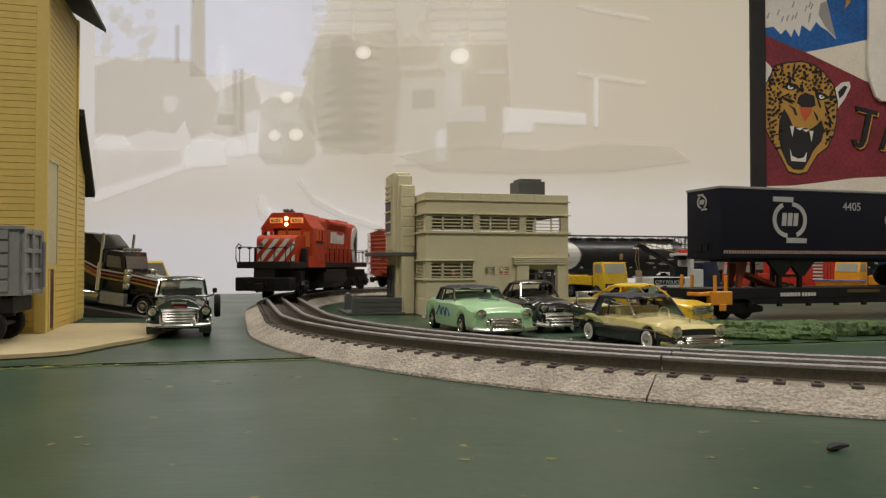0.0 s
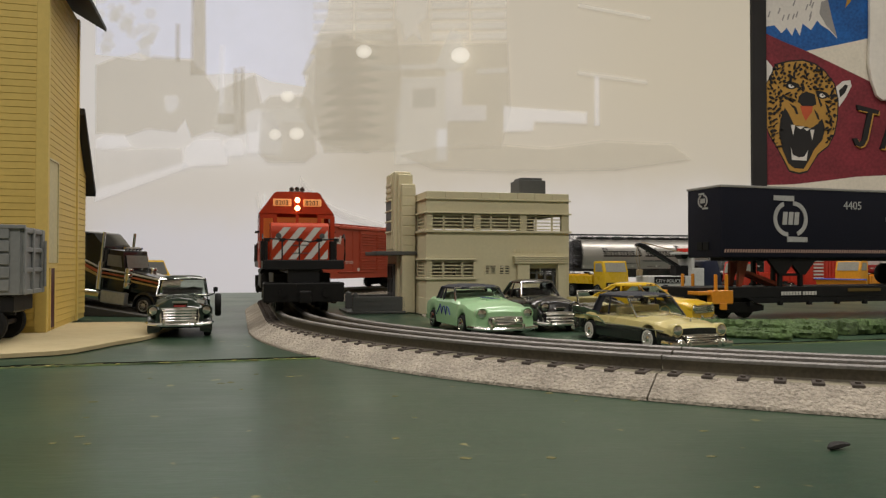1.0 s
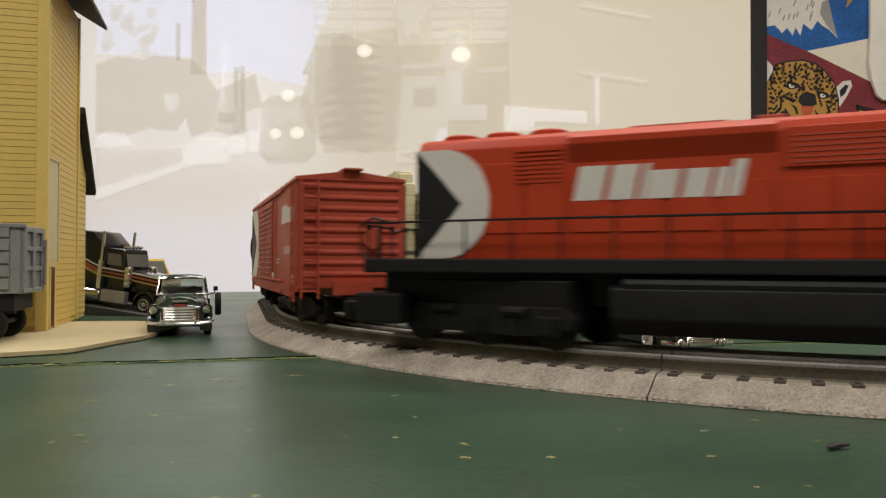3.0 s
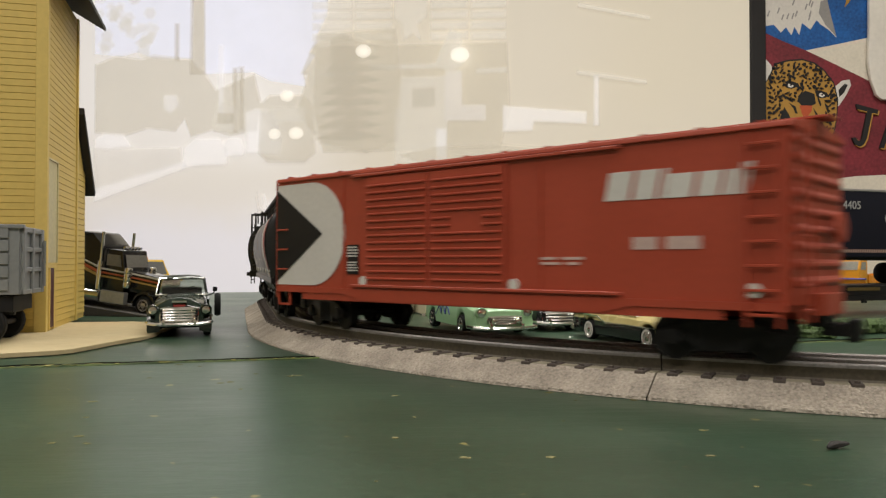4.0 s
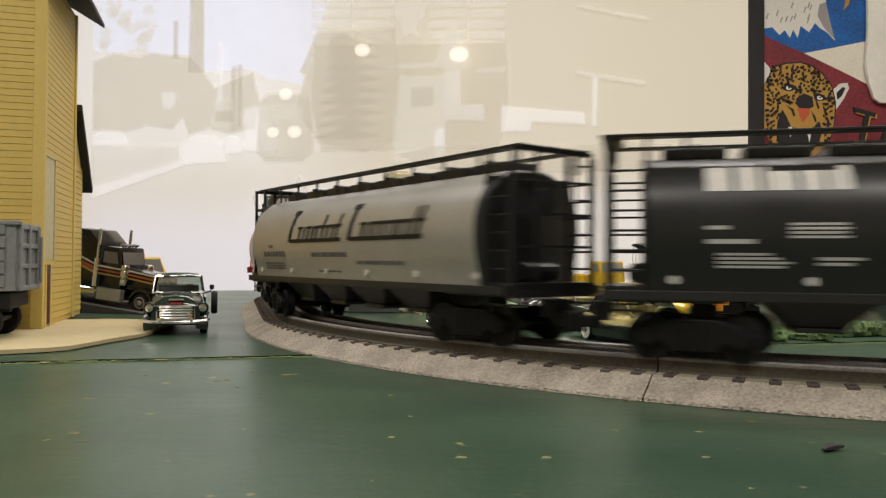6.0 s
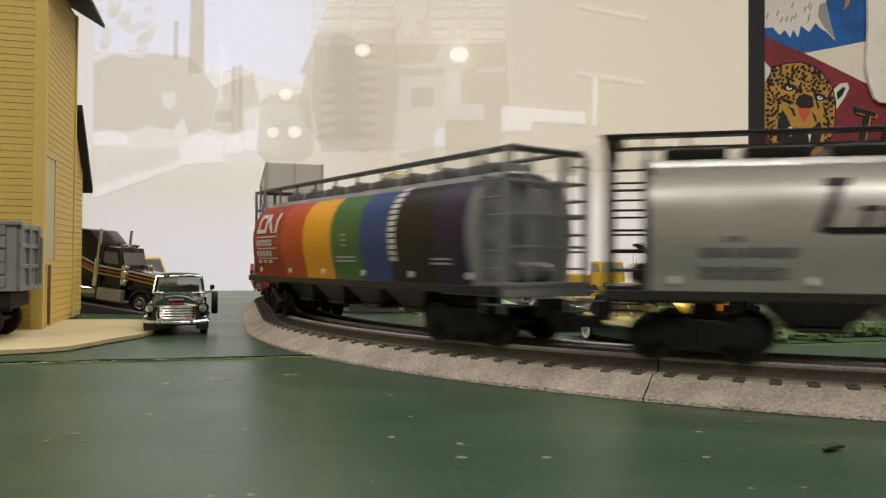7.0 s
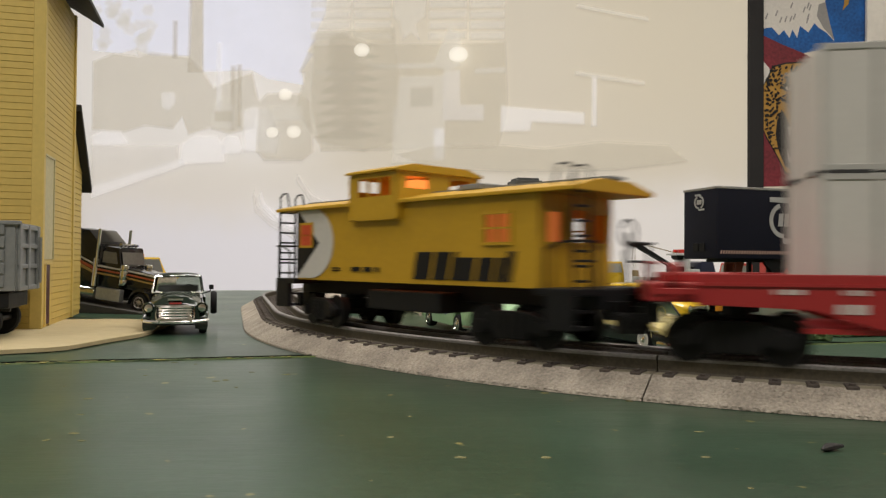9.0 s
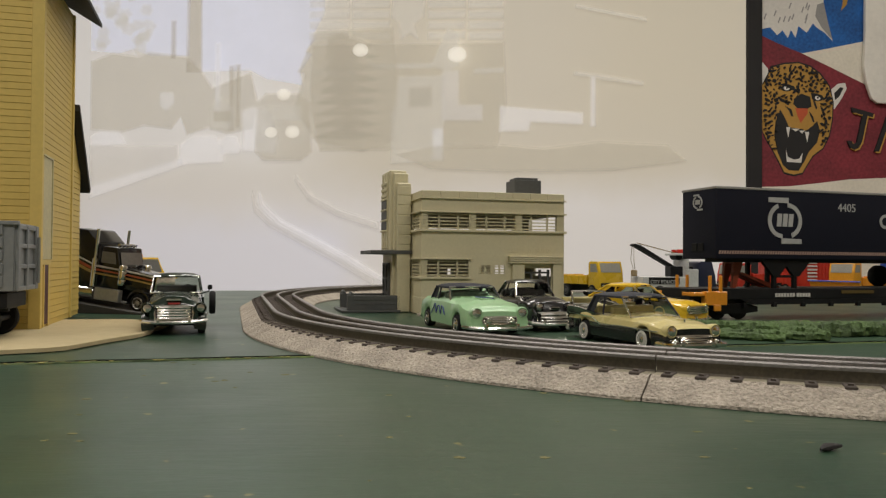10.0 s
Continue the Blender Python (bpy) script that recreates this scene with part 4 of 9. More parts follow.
    prism(bm, prof, "x", -0.066, 0.046, 0.001)
    for sd in (-1, 1):
        cyl(bm, (-0.06, sd * 0.0265, 0.029), (0.04, sd * 0.0265, 0.029), 0.0032, 10)
    part("fuel_tank", bm, BLACK, ob, "black fuel tank", smooth=True)
    bm = B()
    for y, x in ((-0.0045, 0.1005), (0, 0.1025), (0.0045, 0.1005)):
        m = Matrix.Translation((x - 0.004, y, CT + 0.0035)) @ Matrix.Rotation(math.pi / 2, 4, "Y")
        lathe(bm, ((0.0006, -0.004), (0.0008, 0.004), (0.0022, 0.0072), (0.0018, 0.0072), (0.0004, 0.004)), m, 10)
    cyl(bm, (0.096, -0.006, CT + 0.0025), (0.096, 0.006, CT + 0.0025), 0.0008, 6)
    cyl(bm, (0.096, 0, CT - 0.001), (0.096, 0, CT + 0.003), 0.001, 6)
    part("air_horn", bm, STEEL, ob, "small metal air horn cluster", smooth=True)
    # six-wheel trucks
    trucks = []
    for x in (-0.122, 0.118):
        bm = B()
        r = 0.0098
        for sd in (-1, 1):
            y = sd * 0.0245
            prism(bm, ((-0.052, r + 0.004), (-0.045, r + 0.0085), (0.045, r + 0.0085), (0.052, r + 0.004), (0.05, r - 0.001), (0.03, r - 0.0045), (-0.03, r - 0.0045), (-0.05, r - 0.001)), "y", y - 0.002, y + 0.002, 0.0006)
            for a in (-0.039, 0, 0.039):
                box(bm, a - 0.0055, a + 0.0055, y - 0.001, y + sd * 0.0032, r - 0.0045, r + 0.0045, 0.0008)
                cyl(bm, (a, y, r), (a, y + sd * 0.0045, r), 0.0034, 10)
            for a in (-0.02, 0.02):
                cyl(bm, (a - 0.006, y + sd * 0.002, r + 0.006), (a + 0.007, y + sd * 0.002, r + 0.006), 0.0024, 10)
                cyl(bm, (a, y + sd * 0.001, r - 0.004), (a, y + sd * 0.001, r + 0.003), 0.0026, 8)
        box(bm, -0.046, 0.046, -0.0225, 0.0225, r + 0.002, 0.030, 0.001)
        tr = part("truck", bm, TRUCKBLACK, ob, "black six-wheel truck")
        tr.matrix_basis = pose(x, 0, 0)
        trucks.append((tr, x, [(wheelset(tr, a, r), a, r) for a in (-0.039, 0, 0.039)]))
    TRAIN.append((ob, -0.4307, 0.122, trucks))


def boxcar():
    ob = thing("boxcar", pose(0, 0, HR), "brownish red toy boxcar with ribbed double doors and white end mark", "boxcar")
    L, W, Z0, Z1 = 0.1525, 0.033, 0.0222, 0.0885
    bm = B()
    box(bm, -L, L, -W, W, Z0, Z1, 0.0006)
    body = part("body", bm, BOXRED, ob)
    bm = B()
    prism(bm, ((-W - 0.0012, Z1 - 0.0012), (-W - 0.0008, Z1 + 0.001), (0, Z1 + 0.0055), (W + 0.0008, Z1 + 0.001), (W + 0.0012, Z1 - 0.0012)), "x", -L - 0.001, L + 0.001, 0.0005)
    for k in range(13):
        x = -L + 0.01 + k * (2 * L - 0.02) / 12
        for sd in (-1, 1):
            box(bm, x - 0.001, x + 0.001, min(0, sd * W), max(0, sd * W), Z1 + 0.0012, Z1 + 0.0022)
    box(bm, -L - 0.006, L + 0.006, -0.006, 0.006, Z1 + 0.0052, Z1 + 0.0064, 0.0003)
    part("roof", bm, BOXRED, ob, "red ribbed roof with running board")
    for sd in (-1, 1):
        y = sd * W
        for x0, x1 in ((-0.0715, -0.0244), (-0.0234, 0.0250)):
            bm = B()
            box(bm, x0, x1, min(y, y + sd * 0.0012), max(y, y + sd * 0.0012), Z0 + 0.003, Z1 - 0.004, 0.0003, seg=1)
            ribs = []
            for k in range(14):
                z = Z0 + 0.0058 + k * 0.0039
                if x0 > -0.05 and k in (7, 8):
                    ribs += [(z, x0 + 0.002, x0 + 0.014), (z, x1 - 0.013, x1 - 0.002)]
                    continue
                ribs.append((z, x0 + 0.0018, x1 - 0.0018))
            door = part("door", bm, BOXRED, ob, "ribbed red sliding door")
            for z, a0, a1 in ribs:
                bm = B()
                prism(bm, ((y, z), (y + sd * 0.0021, z + 0.0009), (y + sd * 0.0021, z + 0.0015), (y, z + 0.0024)), "x", a0, a1)
                part("rib", bm, BOXRED, door)
        bm = B()
        for z in (Z0 + 0.002, Z1 - 0.003):
            box(bm, -0.083, 0.085, y - 0.0018, y + 0.0018, z, z + 0.0016, 0.0003, seg=1)
            part("door_track", bm, BOXRED, ob)
            bm = B()
        for x in (-0.0905, 0.0265, 0.0445):
            box(bm, x - 0.0005, x + 0.0005, y - 0.0005, y + 0.0005, Z0, Z1)
            part("side_seam", bm, BOXRED, ob)
            bm = B()
        box(bm, -0.128, 0.128, y - 0.0005, y + 0.0009, Z0 - 0.006, Z0 + 0.001)
        part("skirt", bm, BOXRED, ob)
        bm = B()
        prism(bm, ((-L, Z0 + 0.001), (L, Z0 + 0.001), (L, Z0 - 0.002), (0.09, Z0 - 0.002), (0.075, Z0 - 0.0055), (-0.075, Z0 - 0.0055), (-0.09, Z0 - 0.002), (-L, Z0 - 0.002)), "y", y - 0.001, y + 0.001)
        part("side_rail", bm, BOXRED, ob)
        for x in (-0.0735, 0.0300, 0.140):
            bm = B()
            lathe(bm, ((0.0001, 0.0005), (0.0028, 0.0005), (0.0028, -0.0003), (0.0001, -0.0003)), Matrix.Translation((x, y + sd * 0.0008, Z0 + 0.0055)) @ Matrix.Rotation(-sd * math.pi / 2, 4, "X"), 16)
            part("reflector", bm, WHITE, ob, "small round white reflector")
        bm = B()
        prism(bm, half_disc(-0.1195, 0.0550, 0.0300, 0.0305, -L - 0.0002), "y", y - 0.0004, y + 0.0004)
        part("end_mark", bm, WHITE, ob, "white half round paint mark")
        bm = B()
        prism(bm, ((-L - 0.0004, 0.0825), (-L - 0.0004, 0.0265), (-0.1095, 0.0550)), "y", y - 0.0008, y + 0.0008)
        part("end_wedge", bm, BLACK, ob, "black paint wedge")
        bm = B()
        a, b = (0.0775, 0.1385) if sd < 0 else (0.1385, 0.0775)
        logo_blocks(bm, a, b, 0.0638, 0.0758, y, (1.25, 1.1, 0.25, 1.25, 1.0, 0.5, 0.5))
        part("wordmark", bm, WHITE, ob, "white block wordmark")
        bm = B()
        rng = random.Random(3)
        bars(bm, 0.0905, 0.1230, 0.0425, 0.0485, y, 1, rng, fill=0.85)
        bars(bm, 0.044, 0.068, 0.036, 0.0405, y, 2, rng)
        part("stencils", bm, mat("faded_white", (0.5, 0.36, 0.32), 0.6), ob, "faded white stencil rows")
        bm = B()
        box(bm, -0.0875, -0.0778, y - 0.0005, y + 0.0005, 0.0315, 0.0480)
        pl = part("data_panel", bm, BLACK, ob, "black data panel with white bars")
        bm = B()
        bars(bm, -0.0867, -0.0786, 0.0325, 0.0385, y, 4, rng, 0.0008)
        bars(bm, -0.0867, -0.0786, 0.0405, 0.0470, y, 4, rng, 0.0008)
        part("data_bars", bm, WHITE, pl)
        bm = B()
        x = 0.1435
        ladder(bm, (x, y + sd * 0.0015, Z0 - 0.008), (x, y + sd * 0.0015, Z1 - 0.002), (0.012, 0, 0), 8)
        for k in range(3):
            cyl(bm, (-0.152, y + sd * 0.001, 0.034 + k * 0.012), (-0.142, y + sd * 0.001, 0.034 + k * 0.012), 0.0006, 5)
        box(bm, -0.152, -0.140, y - 0.0005, y + 0.0005, 0.012, 0.0132)
        for xx in (-0.1515, -0.1405):
            box(bm, xx - 0.0006, xx + 0.0006, y - 0.0005, y + 0.0005, 0.012, Z0)
        part("ladder", bm, BOXRED, ob, "red side ladder and footstep")
    for sg in (-1, 1):
        bm = B()
        x = sg * L
        box(bm, min(x, x + sg * 0.006), max(x, x + sg * 0.006), -0.012, 0.012, Z0 - 0.004, Z0 + 0.004)
        ladder(bm, (x + sg * 0.004, -W + 0.007, Z0 - 0.006), (x + sg * 0.004, -W + 0.007, Z1), (0, 0.010, 0), 8)
        cyl(bm, (x + sg * 0.004, 0.012, Z0 + 0.03), (x + sg * 0.006, 0.012, Z0 + 0.03), 0.006, 14)
        end = part("end_fittings", bm, BOXRED, ob, "red end ladder and brake wheel")
        for k in range(9):
            z = Z0 + 0.006 + k * 0.0066
            bm = B()
            prism(bm, ((x - sg * 0.0004, z), (x + sg * 0.0013, z + 0.002), (x + sg * 0.0013, z + 0.003), (x - sg * 0.0004, z + 0.005)), "y", -W + 0.004, W - 0.004)
            part("corrugation", bm, BOXRED, end)
        coupler(ob, sg * (L + 0.001), sg)
    bm = B()
    box(bm, -L + 0.004, L - 0.004, -0.008, 0.008, 0.016, Z0, 0.0005)
    part("underframe", bm, BOXRED, ob)
    trucks = [freight_truck(ob, x) for x in (-0.113, 0.117)]
    TRAIN.append((ob, -0.8292, 0.115, trucks))


SECTION = ((0.0, 0.0822), (0.010, 0.0818), (0.0165, 0.0800), (0.0225, 0.0768), (0.0275, 0.0722), (0.0310, 0.0662), (0.0330, 0.0590), (0.0334, 0.0515),
           (0.0328, 0.0440), (0.0312, 0.0375), (0.0296, 0.0310), (0.0288, 0.0235))


def ring_at(x, k=1.0):
    right = [(x, -y * k, 0.055 + (z - 0.055) * (1 if k == 1 else 0.5 + 0.5 * k)) for y, z in SECTION]
    left = [(x, y * k, 0.055 + (z - 0.055) * (1 if k == 1 else 0.5 + 0.5 * k)) for y, z in reversed(SECTION[1:])]
    return right + left


def width_at(z):
    pts = [(b, a) for a, b in SECTION][::-1]
    return float(np.interp(z, [p[0] for p in pts], [p[1] for p in pts]))


def patch(bm, z0, z1, xlo, xhi, lift, sd, n=20):
    """A paint mark laid on the rounded side between two edges given by height."""
    vs = []
    for i in range(n + 1):
        z = z0 + (z1 - z0) * i / n
        y = sd * (width_at(z) + lift)
        vs.append([bm.verts.new((xlo(z) + (xhi(z) - xlo(z)) * j / 3, y, z)) for j in range(4)])
    for a, b in zip(vs, vs[1:]):
        for j in range(3):
            bm.faces.new((a[j], a[j + 1], b[j + 1], b[j]))


def hopper(label, start, bands, trim, decor):
    """A rounded covered hopper: paint bands of (x from, x to, material) along its body."""
    ob = thing("covered_hopper", pose(0, 0, HR), label, "hopper car", "hopper cars of the train")
    E = 0.131
    for i, (x0, x1, m, lab) in enumerate(bands):
        bm = B()
        rings = []
        if i == 0:
            rings.append(ring_at(x0 - 0.002, 0.9))
        xs = [x0 + (x1 - x0) * k / 4 for k in range(5)]
        rings += [ring_at(x) for x in xs]
        if i == len(bands) - 1:
            rings.append(ring_at(x1 + 0.002, 0.9))
        loft(bm, rings)
        for f in bm.faces:
            c = f.calc_center_median()
            f.material_index = 1 if abs(c.x) > E + 0.0005 or (trim is GREYTRIM and c.z > 0.0765) else 0
        part("body", bm, [m, trim], ob, lab, smooth=True)
    # sills and ribs
    for sd in (-1, 1):
        bm = B()
        y = sd * 0.0288
        box(bm, -0.148, 0.148, y - 0.0012, y + 0.0012, 0.0235, 0.0275, 0.0004)
        box(bm, -0.129, 0.129, sd * 0.0300 - 0.0006, sd * 0.0300 + 0.0006, 0.0362, 0.0372)
        # On the banded car this black stands in for shade along the sill.
        part("side_sill", bm, HOPBLACK, ob)
        bm = B()
        for k in range(6):
            x = -0.121 + k * 0.05
            lathe(bm, ((0.0001, 0.0004), (0.0018, 0.0004), (0.0018, -0.0004), (0.0001, -0.0004)), Matrix.Translation((x, sd * 0.0303, 0.0318)) @ Matrix.Rotation(-sd * math.pi / 2, 4, "X"), 10)
        part("reflector", bm, WHITE, ob, "small white reflector dots")
    # running boards, hatches
    bm = B()
    for sd in (-1, 1):
        box(bm, -0.150, 0.150, sd * 0.0175 - 0.0035, sd * 0.0175 + 0.0035, 0.0902, 0.0911)
        for k in range(11):
            x = -0.145 + k * 0.029
            cyl(bm, (x, sd * 0.0185, 0.0800), (x, sd * 0.0185, 0.0903), 0.0008, 5)
        tube(bm, ((-0.150, sd * 0.021, 0.0911), (0.150, sd * 0.021, 0.0911)), 0.0006, 5)
    for sg in (-1, 1):
        box(bm, min(sg * 0.141, sg * 0.150), max(sg * 0.141, sg * 0.150), -0.020, 0.020, 0.0902, 0.0911)
    part("running_board", bm, trim, ob, "open roof walkway on short posts")
    for k in range(8):
        bm = B()
        x = -0.112 + k * 0.032
        box(bm, x - 0.013, x + 0.013, -0.0095, 0.0095, 0.0815, 0.0868, 0.001)
        box(bm, x - 0.001, x + 0.001, -0.011, 0.011, 0.0862, 0.0880)
        part("hatch", bm, trim, ob)
    # ends: slope sheet, posts, ladders, brake gear
    for sg in (-1, 1):
        bm = B()
        x = sg * E
        prism(bm, ((x, 0.078), (x + sg * 0.0008, 0.078), (sg * 0.1115, 0.0284), (sg * 0.110, 0.0284)), "y", -0.026, 0.026)
        box(bm, min(sg * 0.100, sg * 0.150), max(sg * 0.100, sg * 0.150), -0.0262, 0.0262, 0.0225, 0.0284, 0.0005)
        box(bm, min(sg * 0.128, sg * 0.150), max(sg * 0.128, sg * 0.150), -0.0262, 0.0262, 0.0262, 0.0290)
        part("end_platform", bm, trim, ob)
        bm = B()
        for sd in (-1, 1):
            for xx in (0.1315, 0.1475):
                box(bm, sg * xx - 0.0008, sg * xx + 0.0008, sd * 0.0245 - 0.0008, sd * 0.0245 + 0.0008, 0.0284, 0.0905)
            ladder(bm, (sg * 0.1395, sd * 0.0255, 0.0150), (sg * 0.1395, sd * 0.0255, 0.0800), (0.0135, 0, 0), 8, 0.0006)
            box(bm, sg * 0.1475 - 0.0008, sg * 0.1475 + 0.0008, min(0, sd * 0.0245), max(0, sd * 0.0245), 0.0885, 0.0905)
            box(bm, sg * 0.1475 - 0.0008, sg * 0.1475 + 0.0008, sd * 0.010 - 0.0008, sd * 0.010 + 0.0008, 0.0284, 0.0885)
        ladder(bm, (sg * 0.1482, 0.020, 0.0150), (sg * 0.1482, 0.020, 0.0880), (0, 0.013, 0), 9, 0.0006)
        for z in (0.045, 0.060, 0.075):
            box(bm, sg * 0.1475 - 0.0006, sg * 0.1475 + 0.0006, -0.0245, 0.0245, z, z + 0.0012)
        part("end_frame", bm, trim, ob, "thin end posts and ladders")
        bm = B()
        cyl(bm, (sg * 0.135, -0.008, 0.034), (sg * 0.135, 0.012, 0.034), 0.0045, 12)
        cyl(bm, (sg * 0.1462, -0.004, 0.066), (sg * 0.1478, -0.004, 0.066), 0.0065, 16)
        part("brake_gear", bm, trim, ob)
        coupler(ob, sg * 0.150, sg)
    # discharge bays
    for k in range(4):
        x = -0.066 + k * 0.044
        bm = B()
        top = [(x - 0.020, -0.0270, 0.0240), (x + 0.020, -0.0270, 0.0240), (x + 0.020, 0.0270, 0.0240), (x - 0.020, 0.0270, 0.0240)]
        low = [(x - 0.009, -0.020, 0.0135), (x + 0.009, -0.020, 0.0135), (x + 0.009, 0.020, 0.0135), (x - 0.009, 0.020, 0.0135)]
        loft(bm, [top, low])
        box(bm, x - 0.010, x + 0.010, -0.021, 0.021, 0.0115, 0.0137, 0.0006)
        part("discharge_bay", bm, trim if trim is not GREYTRIM else HOPBLACK, ob)
    for sd in (-1, 1):
        decor(ob, sd)
    trucks = [freight_truck(ob, x) for x in (-0.108, 0.108)]
    TRAIN.append((ob, start, 0.108, trucks))
    return ob


GREYTRIM = mat("grey_trim", (0.19, 0.19, 0.19), 0.5, var=0.08)
CREAM = mat("pale_grey_paint", (0.44, 0.425, 0.395), 0.34, 0.5, var=0.07)
MARKRED = mat("mark_red", (0.33, 0.035, 0.03), 0.45)


def decor_black(ob, sd):
    zc, rz = 0.0540, 0.0270
    cxx, rx = 0.1120, 0.0300

    def arc(z):
        return cxx - rx * math.sqrt(max(0.0, 1 - ((z - zc) / rz) ** 2))
    bm = B()
    patch(bm, zc - rz, zc + rz, arc, lambda z: 0.1308, 0.0003, sd)
    part("end_mark", bm, WHITE, ob, "white half round paint mark")
    bm = B()
    patch(bm, zc - rz, zc + rz, lambda z: 0.1040 + 0.0265 * abs(z - zc) / rz, lambda z: 0.1309, 0.0006, sd)
    part("end_wedge", bm, MARKRED, ob, "dark red paint wedge")
    rng = random.Random(5)
    bm = B()
    ws = (1.25, 1.1, 0.25, 1.25, 1.0, 0.5, 0.5)
    a, b = (-0.1090, -0.0560) if sd < 0 else (-0.0560, -0.1090)
    x = a
    for i, w in enumerate(ws):
        w2 = (b - a) * w / sum(ws)
        x0, x1 = x, x + w2 * 0.8
        patch(bm, 0.0665, 0.0765 if i < 3 or i > 5 else 0.0745, lambda z, x0=x0: x0, lambda z, x1=x1: x1, 0.0004, sd, 4)
        x += w2
    part("wordmark", bm, WHITE, ob, "white block wordmark")
    bm = B()
    for x0, x1, z0, z1, rows in ((-0.109, -0.100, 0.0505, 0.0530, 1), (-0.109, -0.090, 0.0448, 0.0478, 1), (-0.079, -0.058, 0.0475, 0.054, 4),
                                 (-0.105, -0.078, 0.036, 0.0425, 4), (-0.069, -0.053, 0.037, 0.041, 2), (-0.040, -0.023, 0.0665, 0.068, 1),
                                 (-0.012, 0.008, 0.0395, 0.042, 2), (0.022, 0.040, 0.0395, 0.041, 1)):
        h = (z1 - z0) / rows
        for r in range(rows):
            w = x1 - x0
            e = x0 + w * rng.uniform(0.7, 1.0)
            patch(bm, z1 - r * h - h * 0.6, z1 - r * h, lambda z, x0=x0: x0, lambda z, e=e: e, 0.0003, sd, 2)
    part("stencils", bm, mat("stencil_white", (0.45, 0.44, 0.42), 0.6), ob, "rows of small white stencil bars")
    bm = B()
    patch(bm, 0.046, 0.0575, lambda z: -0.0030, lambda z: 0.0030, 0.0004, sd, 2)
    pl = part("data_plate", bm, mat("plate_tan", (0.35, 0.22, 0.1), 0.6), ob, "small tan data plate")


def decor_cream(ob, sd):
    bm = B()
    a, b = (-0.064, 0.016) if sd < 0 else (0.016, -0.064)
    rng = random.Random(9)
    # flowing script as an unbroken wavy band with a large first stroke
    def stroke(x0, x1, z0, z1):
        patch(bm, z0, z1, lambda z: x0 + (z - z0) * 0.35, lambda z: x1 + (z - z0) * 0.35, 0.0004, sd, 4)
    for base, span in ((-0.0706, 0.074), (0.0109, 0.078)):
        stroke(base, base + 0.004, 0.0505, 0.0705)
        stroke(base + 0.003, base + 0.012, 0.068, 0.0712)
        stroke(base + 0.003, base + span, 0.0498, 0.0522)
        x = base + 0.015
        while x < base + span - 0.004:
            w = rng.uniform(0.0022, 0.0032)
            stroke(x, x + w, 0.0518, 0.060 if rng.random() < 0.75 else 0.0665)
            if rng.random() < 0.7:
                stroke(x, x + 0.0075, 0.0585, 0.0602)
            x += rng.uniform(0.0055, 0.0075)
    part("script_mark", bm, BLACK, ob, "dark flowing script band")
    bm = B()
    for x0, x1, z0, z1, rows in ((-0.103, -0.095, 0.046, 0.049, 1), (-0.112, -0.076, 0.0395, 0.0445, 1), (-0.112, -0.08, 0.032, 0.037, 3), (-0.037, 0.01, 0.0395, 0.0435, 1),
                                 (-0.03, 0.0, 0.031, 0.0325, 1), (0.02, 0.07, 0.0355, 0.0385, 1)):
        h = (z1 - z0) / rows
        for r in range(rows):
            x = x0
            while x < x1:
                w = rng.uniform(0.002, 0.006)
                patch(bm, z1 - r * h - h * 0.7, z1 - r * h, lambda z, x=x: x, lambda z, x=x, w=w: min(x + w, x1), 0.0003, sd, 2)
                x += w + 0.001
    part("stencils", bm, mat("stencil_dark", (0.12, 0.12, 0.12), 0.6), ob, "rows of small dark stencil bars")


